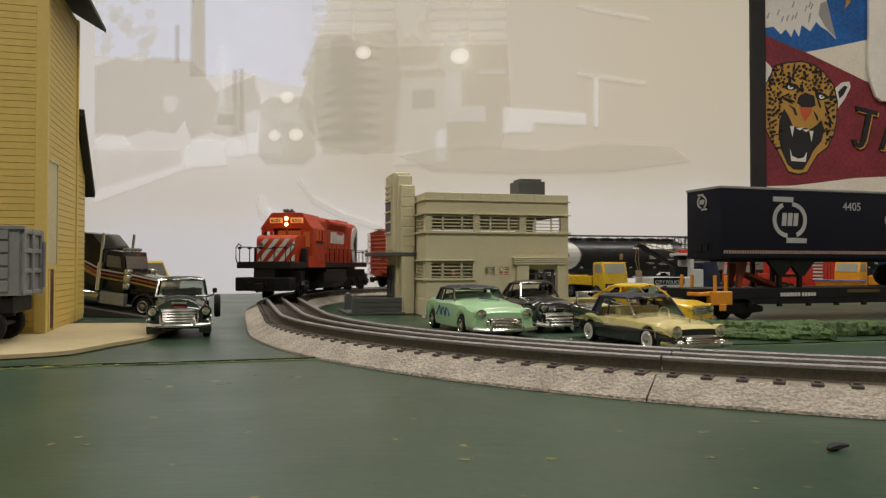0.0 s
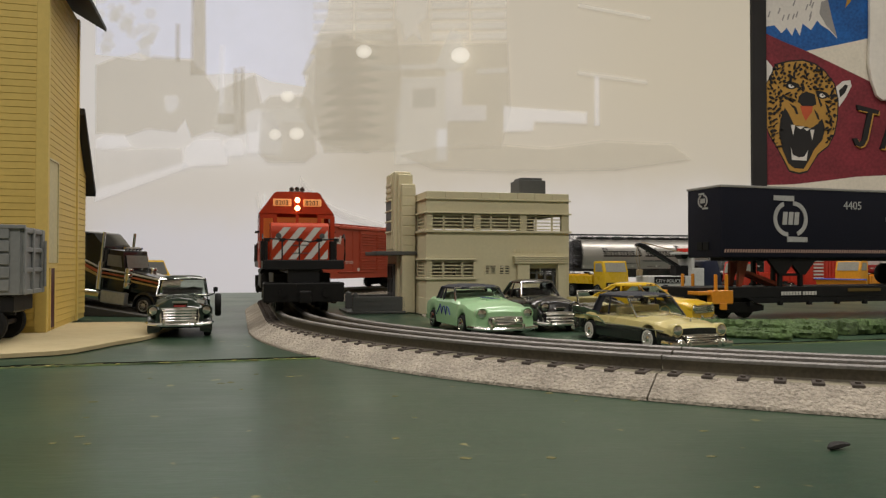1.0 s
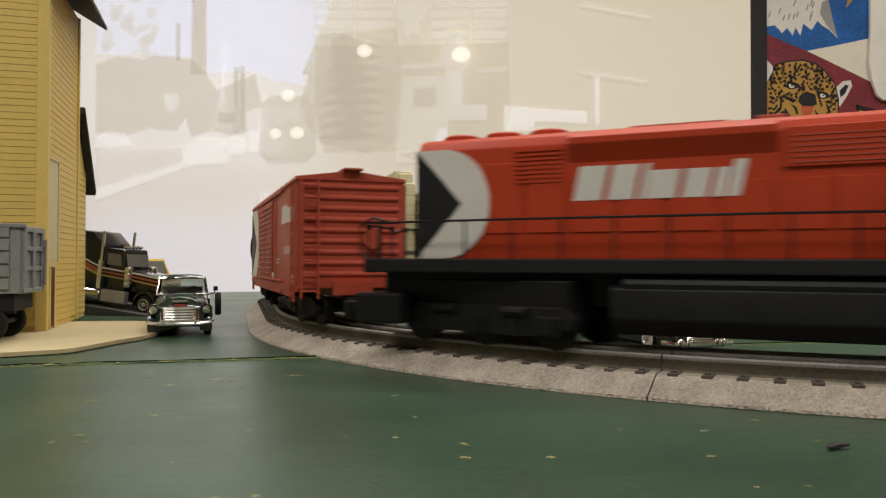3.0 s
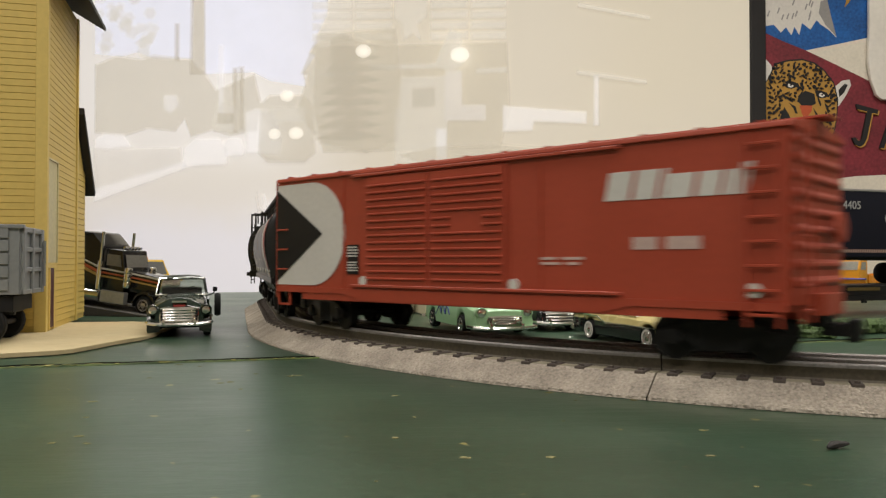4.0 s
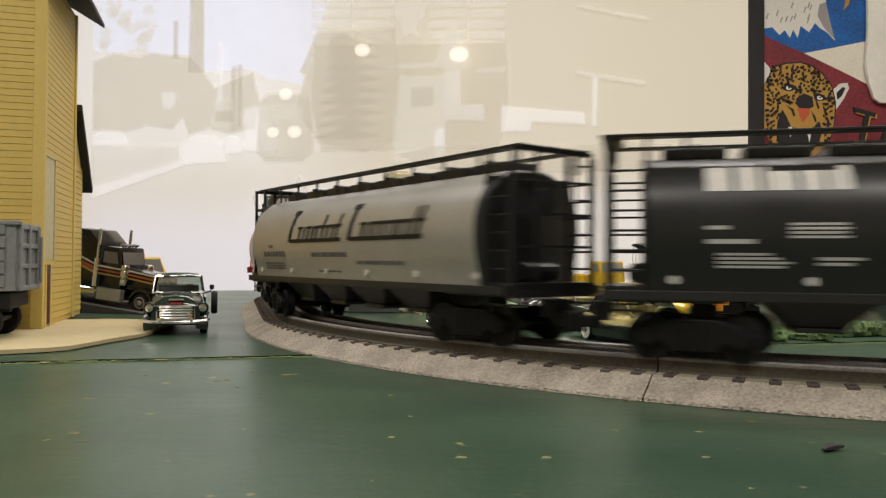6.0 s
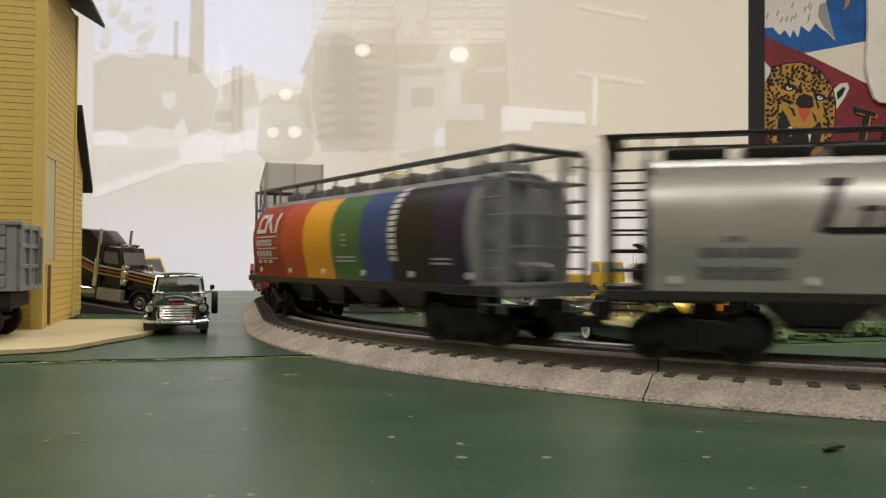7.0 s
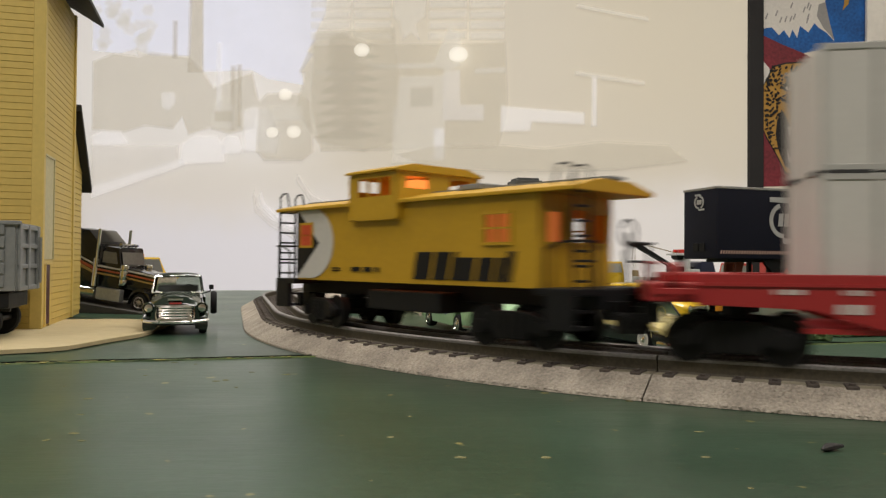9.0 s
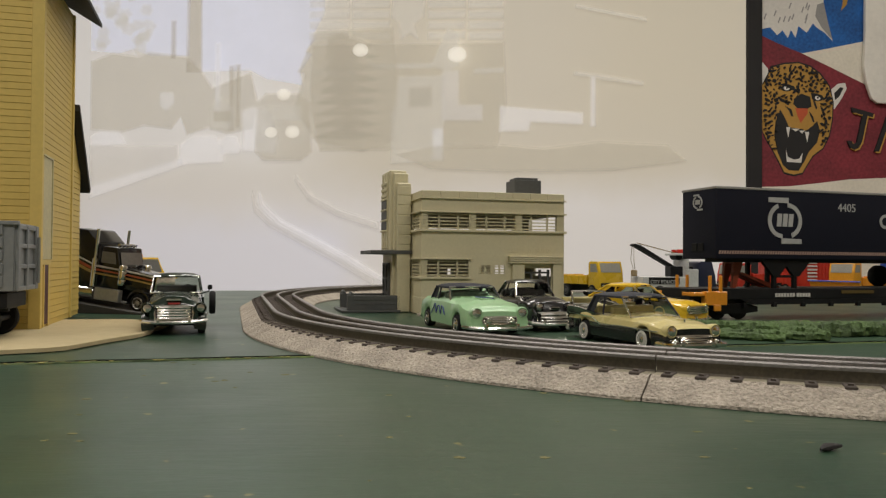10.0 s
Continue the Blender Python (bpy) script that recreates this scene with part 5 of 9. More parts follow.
def decor_rainbow(ob, sd):
    bm = B()
    rng = random.Random(11)
    # two interlinked rounded shapes near the end
    for x0, x1, z0, z1 in ((-0.1225, -0.1190, 0.058, 0.0705), (-0.1235, -0.109, 0.0575, 0.0603), (-0.1225, -0.111, 0.0685, 0.0712), (-0.110, -0.1065, 0.0575, 0.070), (-0.0920, -0.0880, 0.0575, 0.0712)):
        patch(bm, z0, z1, lambda z, x0=x0: x0, lambda z, x1=x1: x1, 0.0004, sd, 5)
    patch(bm, 0.0575, 0.0712, lambda z: -0.1095 + (0.0712 - z) * 0.85, lambda z: -0.1055 + (0.0712 - z) * 0.85, 0.0005, sd, 5)
    for z in (0.0545, 0.0465, 0.0395):
        patch(bm, z, z + 0.0008, lambda z: -0.1225, lambda z: -0.0880, 0.0004, sd, 2)
    for z0, z1, n in ((0.0485, 0.053, 9), (0.0412, 0.0452, 5), (0.0365, 0.0388, 3)):
        for i in range(n):
            x = -0.1235 + i * 0.028 / n
            patch(bm, z0, z1, lambda z, x=x: x, lambda z, x=x, n=n: x + 0.019 / n, 0.0004, sd, 2)
    part("linked_mark", bm, WHITE, ob, "white linked shape mark and stencil bars")
    bm = B()
    for i in range(13):
        z = 0.0385 + i * 0.0031
        patch(bm, z, z + 0.0023, lambda z: 0.0612, lambda z: 0.0678, 0.0004, sd, 2)
    part("upright_wordmark", bm, WHITE, ob, "upright row of white blocks")
    bm = B()
    for x0, x1, z0 in ((-0.001, 0.023, 0.040), (-0.001, 0.023, 0.0378), (0.100, 0.116, 0.039), (0.100, 0.116, 0.0368), (0.008, 0.0125, 0.047), (0.008, 0.0125, 0.050), (0.008, 0.0125, 0.053)):
        patch(bm, z0, z0 + 0.0011, lambda z, x0=x0: x0, lambda z, x1=x1: x1, 0.0004, sd, 1)
    part("stencils", bm, mat("stencil_pale", (0.4, 0.4, 0.38), 0.6), ob, "small pale stencil bars")


def well_car():
    ob = thing("container_well_car", pose(0, 0, HR), "red toy well car with low sides and black trucks", "well car")
    CARRED = mat("well_car_red", (0.33, 0.022, 0.022), 0.42, var=0.08)
    for sd in (-1, 1):
        bm = B()
        y = sd * 0.0322
        prism(bm, ((-0.150, 0.0345), (-0.073, 0.0345), (-0.070, 0.0308), (0.086, 0.0308), (0.089, 0.0345), (0.150, 0.0345), (0.150, 0.0225), (0.108, 0.0215), (0.085, 0.0140), (-0.085, 0.0140), (-0.108, 0.0215), (-0.150, 0.0225)),
              "y", y - 0.0012, y + 0.0012, 0.0004)
        box(bm, -0.150, 0.150, y - sd * 0.0006, y + sd * 0.0020 if sd > 0 else y + 0.0006, 0.0298, 0.0310) if sd > 0 else box(bm, -0.150, 0.150, y - 0.0020, y + 0.0006, 0.0298, 0.0310)
        for k in range(13):
            x = -0.144 + k * 0.024
            box(bm, x - 0.0007, x + 0.0007, min(y, y + sd * 0.0017), max(y, y + sd * 0.0017), 0.0228 if abs(x) > 0.1 else 0.016, 0.0300)
        part("side_beam", bm, CARRED, ob)
        bm = B()
        logo_blocks(bm, *((0.029, 0.0725) if sd < 0 else (0.0725, 0.029)), 0.0168, 0.0246, y + sd * 0.0013, (1.25, 1.1, 0.25, 1.25, 1.0, 0.5, 0.5))
        rng = random.Random(2)
        for x0, x1 in ((-0.122, -0.112), (-0.098, -0.09), (-0.06, -0.03), (0.066, 0.08), (0.09, 0.105), (0.112, 0.13)):
            bars(bm, x0, x1, 0.0264, 0.0288, y + sd * 0.0013, 1, rng, fill=0.8)
        bars(bm, -0.1, -0.09, 0.0195, 0.0235, y + sd * 0.0013, 1, rng, fill=0.9)
        part("wordmark", bm, WHITE, ob, "white block wordmark and stencil bars")
    bm = B()
    box(bm, -0.110, 0.110, -0.031, 0.031, 0.0122, 0.0142)
    for sg in (-1, 1):
        box(bm, min(sg * 0.108, sg * 0.168), max(sg * 0.108, sg * 0.168), -0.012, 0.012, 0.0225, 0.0305, 0.001)
        box(bm, min(sg * 0.108, sg * 0.150), max(sg * 0.108, sg * 0.150), -0.031, 0.031, 0.0282, 0.0302)
        box(bm, min(sg * 0.163, sg * 0.168), max(sg * 0.163, sg * 0.168), -0.030, 0.030, 0.0235, 0.0305, 0.0006)
        box(bm, min(sg * 0.130, sg * 0.160), max(sg * 0.130, sg * 0.160), 0.004, 0.022, 0.030, 0.0345, 0.001)
        for y in (-0.027, 0.027):
            box(bm, min(sg * 0.150, sg * 0.166), max(sg * 0.150, sg * 0.166), y - 0.004, y + 0.004, 0.0265, 0.0285)
            cyl(bm, (sg * 0.165, y, 0.0285), (sg * 0.165, y, 0.0385), 0.0007, 5)
        cyl(bm, (sg * 0.164, -0.027, 0.0385), (sg * 0.164, 0.027, 0.0385), 0.0007, 5)
        cyl(bm, (sg * 0.155, -0.016, 0.034), (sg * 0.158, -0.016, 0.034), 0.005, 14)
        coupler(ob, sg * 0.164, sg)
    part("deck", bm, CARRED, ob)
    trucks = [freight_truck(ob, x) for x in (-0.128, 0.132)]
    TRAIN.append((ob, -2.1205, 0.13, trucks))
    # two stacked containers, carried by the car
    CONT = mat("pale_grey_container", (0.56, 0.54, 0.5), 0.5, var=0.04, bump=0.03)
    EDGE = mat("container_edge", (0.3, 0.3, 0.3), 0.5)
    SLOT = mat("slot_dark", (0.03, 0.03, 0.03), 0.6)
    CREST = mat("crest_dark", (0.05, 0.05, 0.05), 0.6)
    for z0, z1 in ((0.0300, 0.0735), (0.0740, 0.1235)):
        c = part("container", (lambda b: (box(b, -0.1025, 0.1015, -0.0245, 0.0245, z0, z1, 0.0007), b)[1])(B()), CONT, ob, "pale grey ribless shipping container")
        bm = B()
        for sd in (-1, 1):
            y = sd * 0.0245
            for zz in (z0 + 0.0003, z1 - 0.0028):
                box(bm, -0.1030, 0.1020, y - 0.0005, y + 0.0005, zz, zz + 0.0025, 0.0003)
            for x in (-0.1025, -0.0830, 0.0790, 0.1005):
                box(bm, x - 0.0011, x + 0.0011, y - 0.0006, y + 0.0006, z0, z1)
        for x in (-0.1025, 0.1015):
            for yy in (-0.0238, 0.0238):
                box(bm, x - 0.0008, x + 0.0008, yy - 0.0012, yy + 0.0012, z0, z1)
            box(bm, x - 0.0005, x + 0.0005, -0.0008, 0.0008, z0, z1)
        part("edge_frame", bm, mat("container_rail", (0.42, 0.41, 0.38), 0.5), c, "raised corner posts and rails")
        bm = B()
        for sd in (-1, 1):
            y = sd * 0.0247
            box(bm, 0.0835, 0.0960, y - 0.0004, y + 0.0004, z1 - 0.0082, z1 - 0.0068)
            box(bm, 0.0835, 0.0960, y - 0.0004, y + 0.0004, z1 - 0.0055, z1 - 0.0045)
            if z0 > 0.05:
                box(bm, -0.1025, -0.084, y - 0.0004, y + 0.0004, z0 - 0.0008, z0 + 0.0006)
                box(bm, 0.081, 0.1005, y - 0.0004, y + 0.0004, z0 - 0.0008, z0 + 0.0010)
                box(bm, -0.082, 0.078, y - 0.0003, y + 0.0003, z0 - 0.0003, z0 + 0.0003)
        if z0 > 0.05:
            for x in (-0.1028, 0.1018):
                for yy in (-0.017, 0.017):
                    box(bm, x - 0.0004, x + 0.0004, yy - 0.007, yy + 0.007, z0 - 0.0008, z0 + 0.0010)
        part("fork_slots", bm, SLOT, c, "dark slots")
        zm = z0 + (z1 - z0) * 0.63
        for sd in (-1, 1):
            y = sd * 0.0247
            for rr, mt, lift in ((0.0115, CREST, 0.0003), (0.0095, CONT, 0.0005), (0.0076, CREST, 0.0007)):
                bm = B()
                pts = [(-0.0635 * (1 if sd < 0 else -1) + rr * 0.9 * math.cos(a * math.pi / 14), zm + rr * 1.10 * math.sin(a * math.pi / 14)) for a in range(28)]
                prism(bm, pts, "y", y - lift, y + lift)
                part("round_crest", bm, mt, c, "dark oval crest")
            WRED = mat("wordmark_red", (0.42, 0.1, 0.08), 0.6)
            for k, n in enumerate((8, 7, 7)):
                z = zm + 0.0068 - k * 0.0068
                bm = B()
                for i in range(n):
                    x = -0.0450 + i * 0.0044 if sd < 0 else 0.0450 - i * 0.0044
                    e = x + (0.0034 if sd < 0 else -0.0034)
                    box(bm, min(x, e), max(x, e), y - 0.0003, y + 0.0003, z - 0.0018, z + (0.0028 if i == 0 else 0.0014))
                tagged(part("red_wordmark", bm, WRED, c, "row of red blocks"), kind="stuff")


def caboose():
    ob = thing("caboose", pose(0, 0, HR), "mustard yellow toy caboose with lit windows and roof cupola", "caboose")
    W, Z0, Z1, L = 0.0268, 0.0268, 0.0700, 0.0968
    wins = ((-0.0925, -0.081, 0.0475, 0.0600), (0.0645, 0.0795, 0.0475, 0.0605))
    bm = B()

    def face(fn, a0, a1, z0, z1, holes):
        xs = sorted({a0, a1, *[h for q in holes for h in q[:2]]})
        zs = sorted({z0, z1, *[h for q in holes for h in q[2:]]})
        for i in range(len(xs) - 1):
            for j in range(len(zs) - 1):
                mx, mz = (xs[i] + xs[i + 1]) / 2, (zs[j] + zs[j + 1]) / 2
                if not any(q[0] < mx < q[1] and q[2] < mz < q[3] for q in holes):
                    bm.faces.new([bm.verts.new(fn(a, z)) for a, z in ((xs[i], zs[j]), (xs[i + 1], zs[j]), (xs[i + 1], zs[j + 1]), (xs[i], zs[j + 1]))])
    for sd in (-1, 1):
        face(lambda a, z: (a, sd * W, z), -L, L, Z0, Z1, wins)
    ends = ((-0.022, -0.012, 0.0475, 0.061), (-0.0055, 0.0055, 0.0475, 0.0625), (0.012, 0.022, 0.0475, 0.061))
    for sg in (-1, 1):
        face(lambda a, z: (sg * L, a, z), -W, W, Z0, Z1, ends)
    bmesh.ops.remove_doubles(bm, verts=bm.verts[:], dist=0.00005)
    bmesh.ops.solidify(bm, geom=bm.faces[:], thickness=0.0009)
    body = part("body", bm, CABYELLOW, ob, "mustard yellow body")
    bm = B()
    box(bm, -0.09, 0.09, -0.004, 0.004, Z0 + 0.004, Z1 - 0.004)
    part("interior_light", bm, glow("caboose_glow", (1.0, 0.28, 0.07), 0.28), body, "warm interior light")
    for sd in (-1, 1):
        for a0, a1, z0, z1 in wins:
            bm = B()
            y = sd * (W + 0.0004)
            for q in ((a0 - 0.0012, a1 + 0.0012, z0 - 0.0014, z0), (a0 - 0.0012, a1 + 0.0012, z1, z1 + 0.0014), (a0 - 0.0012, a0, z0, z1), (a1, a1 + 0.0012, z0, z1), (a0, a1, (z0 + z1) / 2 - 0.0004, (z0 + z1) / 2 + 0.0004), ((a0 + a1) / 2 - 0.0004, (a0 + a1) / 2 + 0.0004, z0, z1)):
                box(bm, q[0], q[1], y - 0.0007, y + 0.0007, q[2], q[3])
            wn = part("window", bm, CABYELLOW, body, "yellow framed lit window")
            bm = B()
            box(bm, a0, a1, sd * W - 0.0003, sd * W, z0, z1)
            part("pane", bm, GLASS, wn)
    for sg in (-1, 1):
        bm = B()
        for a0, a1, z0, z1 in ends:
            for q in ((a0 - 0.001, a1 + 0.001, z0 - 0.0012, z0), (a0 - 0.001, a1 + 0.001, z1, z1 + 0.0012), (a0 - 0.001, a0, z0, z1), (a1, a1 + 0.001, z0, z1)):
                box(bm, sg * (L + 0.0004) - 0.0006, sg * (L + 0.0004) + 0.0006, *q)
        box(bm, sg * (L + 0.0004) - 0.0005, sg * (L + 0.0004) + 0.0005, -0.0095, -0.0085, Z0, 0.066)
        box(bm, sg * (L + 0.0004) - 0.0005, sg * (L + 0.0004) + 0.0005, 0.0085, 0.0095, Z0, 0.066)
        part("end_door", bm, CABYELLOW, body)
    bm = B()
    prism(bm, ((-W - 0.003, Z1 - 0.001), (-W - 0.003, Z1 + 0.0008), (-0.012, Z1 + 0.0048), (0.012, Z1 + 0.0048), (W + 0.003, Z1 + 0.0008), (W + 0.003, Z1 - 0.001)), "x", -0.1190, 0.1185, 0.0004)
    part("roof", bm, CABYELLOW, ob, "yellow roof with grey walkway")
    bm = B()
    box(bm, -0.1185, -0.046, -0.006, 0.006, Z1 + 0.0052, Z1 + 0.0064)
    box(bm, 0.004, 0.1185, -0.006, 0.006, Z1 + 0.0052, Z1 + 0.0064)
    box(bm, 0.033, 0.049, -0.014, 0.002, Z1 + 0.0046, Z1 + 0.0075, 0.0005)
    part("roof_walk", bm, GREY, ob, "grey roof walk")
    # cupola with side bays
    bm = B()
    CW = 0.0300
    cw = ((-0.0352, -0.0265, 0.0725, 0.0845), (-0.0235, -0.0145, 0.0725, 0.0845))
    for sd in (-1, 1):
        face(lambda a, z: (a, sd * CW, z), -0.0390, 0.0030, 0.0612, 0.0868, ((-0.0310, -0.0030, 0.0735, 0.0835),))
    ce = ((-0.024, -0.008, 0.0775, 0.0840), (0.008, 0.024, 0.0775, 0.0840))
    for x in (-0.0390, 0.0030):
        face(lambda a, z: (x, a, z), -CW, CW, 0.0612, 0.0868, ce)
    bmesh.ops.remove_doubles(bm, verts=bm.verts[:], dist=0.00005)
    bmesh.ops.solidify(bm, geom=bm.faces[:], thickness=0.0008)
    cup = part("cupola", bm, CABYELLOW, ob, "raised yellow lookout cupola")
    bm = B()
    for sd in (-1, 1):
        box(bm, -0.0390, 0.0030, min(sd * 0.026, sd * CW), max(sd * 0.026, sd * CW), 0.0605, 0.0614)
        for x in (-0.0220, -0.0120):
            box(bm, x - 0.0008, x + 0.0008, sd * CW - 0.0004, sd * CW + 0.0004, 0.0735, 0.0835)
    part("bay_trim", bm, CABYELLOW, cup)
    bm = B()
    prism(bm, ((-CW - 0.002, 0.0862), (-CW - 0.002, 0.0875), (-0.02, 0.0905), (0.02, 0.0905), (CW + 0.002, 0.0875), (CW + 0.002, 0.0862)), "x", -0.0410, 0.0050, 0.0003)
    part("cupola_roof", bm, CABYELLOW, cup)
    bm = B()
    box(bm, -0.0265, -0.0095, -0.006, 0.006, 0.074, 0.084)
    part("cupola_light", bm, glow("cupola_glow", (1.0, 0.3, 0.06), 1.1), cup, "warm light in the cupola")
    for sd in (-1, 1):
        y = sd * (W + 0.0002)
        bm = B()
        prism(bm, half_disc(-0.083, 0.0490, 0.0238, 0.0212, -L - 0.0002), "y", y - 0.0003, y + 0.0003)
        wm = part("end_mark", bm, WHITE, ob, "white half round paint mark")
        bm = B()
        prism(bm, ((-L - 0.0004, 0.0695), (-L - 0.0004, 0.0285), (-0.0735, 0.0490)), "y", y - 0.0006, y + 0.0006)
        part("end_wedge", bm, BLACK, ob, "black paint wedge")
        bm = B()
        box(bm, -0.0925, -0.081, y - 0.0009, y + 0.0009, 0.0475, 0.0600)
        part("corner_pane", bm, glow("corner_pane_glow", (0.5, 0.06, 0.02), 0.07), ob, "dim reddish lit corner window")
        bm = B()
        a, b = (0.0125, 0.0815) if sd < 0 else (0.0815, 0.0125)
        logo_blocks(bm, a, b, 0.0292, 0.0432, y, (1.25, 1.1, 0.25, 1.25, 1.0, 0.5, 0.5))
        rng = random.Random(4)
        bars(bm, -0.041, -0.016, 0.0318, 0.0350, y, 1, rng, fill=0.8)
        bars(bm, -0.060, -0.052, 0.0318, 0.0345, y, 2, rng)
        part("wordmark", bm, BLACK, ob, "dark block wordmark")
    # end platforms, ladders, railings
    for sg in (-1, 1):
        bm = B()
        box(bm, min(sg * L, sg * 0.1175), max(sg * L, sg * 0.1175), -0.030, 0.030, 0.0240, 0.0272, 0.0005)
        for s in (-1, 1):
            box(bm, min(sg * 0.103, sg * 0.1175), max(sg * 0.103, sg * 0.1175), s * 0.0285 - 0.0015, s * 0.0285 + 0.0015, 0.0095, 0.0255, 0.0004)
            box(bm, min(sg * 0.104, sg * 0.1195), max(sg * 0.104, sg * 0.1195), min(s * 0.020, s * 0.0285), max(s * 0.020, s * 0.0285), 0.0100, 0.0115)
            box(bm, min(sg * 0.104, sg * 0.1195), max(sg * 0.104, sg * 0.1195), min(s * 0.020, s * 0.0285), max(s * 0.020, s * 0.0285), 0.0170, 0.0182)
        part("end_platform", bm, BLACK, ob, "black end platform with footsteps")
        bm = B()
        x = sg * 0.1165
        for s in (-1, 1):
            for y in (0.0285, 0.012):
                cyl(bm, (x, s * y, 0.027), (x, s * y, 0.0475), 0.0007, 5)
            cyl(bm, (x, s * 0.0285, 0.0475), (x, s * 0.012, 0.0475), 0.0007, 5)
            cyl(bm, (x, s * 0.0285, 0.039), (x, s * 0.012, 0.039), 0.0006, 5)
            tube(bm, ((sg * 0.1025, s * 0.0295, 0.027), (sg * 0.1025, s * 0.0295, 0.044), (sg * 0.110, s * 0.0295, 0.047), (sg * 0.1195, s * 0.0285, 0.0475)), 0.0006, 5)
        ladder(bm, (x, -0.0225 * 1, 0.0272), (x, -0.0225, Z1 + 0.002), (0, 0.011, 0), 7, 0.0007)
        for yy in (-0.028, -0.017):
            tube(bm, ((x, yy, Z1), (x, yy, Z1 + 0.008), (x - sg * 0.003, yy, Z1 + 0.0105), (x - sg * 0.008, yy, Z1 + 0.0105), (x - sg * 0.011, yy, Z1 + 0.002)), 0.0006, 5)
        cyl(bm, (x, 0.012, 0.027), (x, 0.012, 0.052), 0.0008, 6)
        tube(bm, [(x, 0.012 + 0.006 * math.cos(a * math.pi / 8), 0.052 + 0.006 * math.sin(a * math.pi / 8)) for a in range(17)], 0.0007, 5)
        part("end_railing", bm, BLACK, ob, "thin black railing, ladder and brake wheel")
        coupler(ob, sg * 0.119, sg)
    bm = B()
    box(bm, -0.118, 0.118, -0.010, 0.010, 0.0180, 0.0268, 0.0006)
    box(bm, -0.030, 0.030, -0.024, 0.024, 0.0120, 0.0225, 0.001)
    part("underframe", bm, BLACK, ob, "black underframe with tool box")
    trucks = [freight_truck(ob, x, 0.033) for x in (-0.0745, 0.0735)]
    TRAIN.append((ob, -2.4170, 0.074, trucks))


def build_train():
    locomotive()
    boxcar()
    hopper("black toy covered hopper with white and red end mark", -1.1556, ((-0.131, 0.131, HOPBLACK, ""),), HOPBLACK, decor_black)
    hopper("pale grey toy covered hopper with dark script lettering", -1.4752, ((-0.131, 0.131, CREAM, ""),), HOPBLACK, decor_cream)
    stripes = ((-0.131, -0.0803, (0.30, 0.040, 0.020), "brick red band"), (-0.0803, -0.0457, (0.42, 0.062, 0.016), "orange red band"), (-0.0457, -0.0070, (0.68, 0.31, 0.015), "golden yellow band"), (-0.0070, 0.0290, (0.045, 0.125, 0.035), "green band"),
               (0.0290, 0.0600, (0.018, 0.05, 0.16), "blue band"), (0.0600, 0.1030, (0.007, 0.008, 0.007), "black band"), (0.1030, 0.1290, (0.016, 0.010, 0.034), "violet band"), (0.1290, 0.1305, (0.11, 0.11, 0.115), "grey band"))
    hopper("toy covered hopper painted in rainbow bands with grey ends", -1.7985, [(a, b, mat("band_" + lab.split()[0], c, 0.4, var=0.07), lab) for a, b, c, lab in stripes], GREYTRIM, decor_rainbow)
    well_car()
    caboose()


banner()
cloth_corner()
# ---- buildings ----
def panel_wall(bm, at, a0, a1, z0, z1, holes):
    """A wall sheet with rectangular openings; at(a, z) gives the place."""
    xs = sorted({a0, a1, *[h for q in holes for h in q[:2]]})
    zs = sorted({z0, z1, *[h for q in holes for h in q[2:]]})
    for i in range(len(xs) - 1):
        for j in range(len(zs) - 1):
            mx, mz = (xs[i] + xs[i + 1]) / 2, (zs[j] + zs[j + 1]) / 2
            if not any(q[0] < mx < q[1] and q[2] < mz < q[3] for q in holes):
                bm.faces.new([bm.verts.new(at(a, z)) for a, z in ((xs[i], zs[j]), (xs[i + 1], zs[j]), (xs[i + 1], zs[j + 1]), (xs[i], zs[j + 1]))])


def thicken(bm, t):
    bmesh.ops.remove_doubles(bm, verts=bm.verts[:], dist=0.00004)
    bmesh.ops.recalc_face_normals(bm, faces=bm.faces[:])
    bmesh.ops.solidify(bm, geom=bm.faces[:], thickness=t)


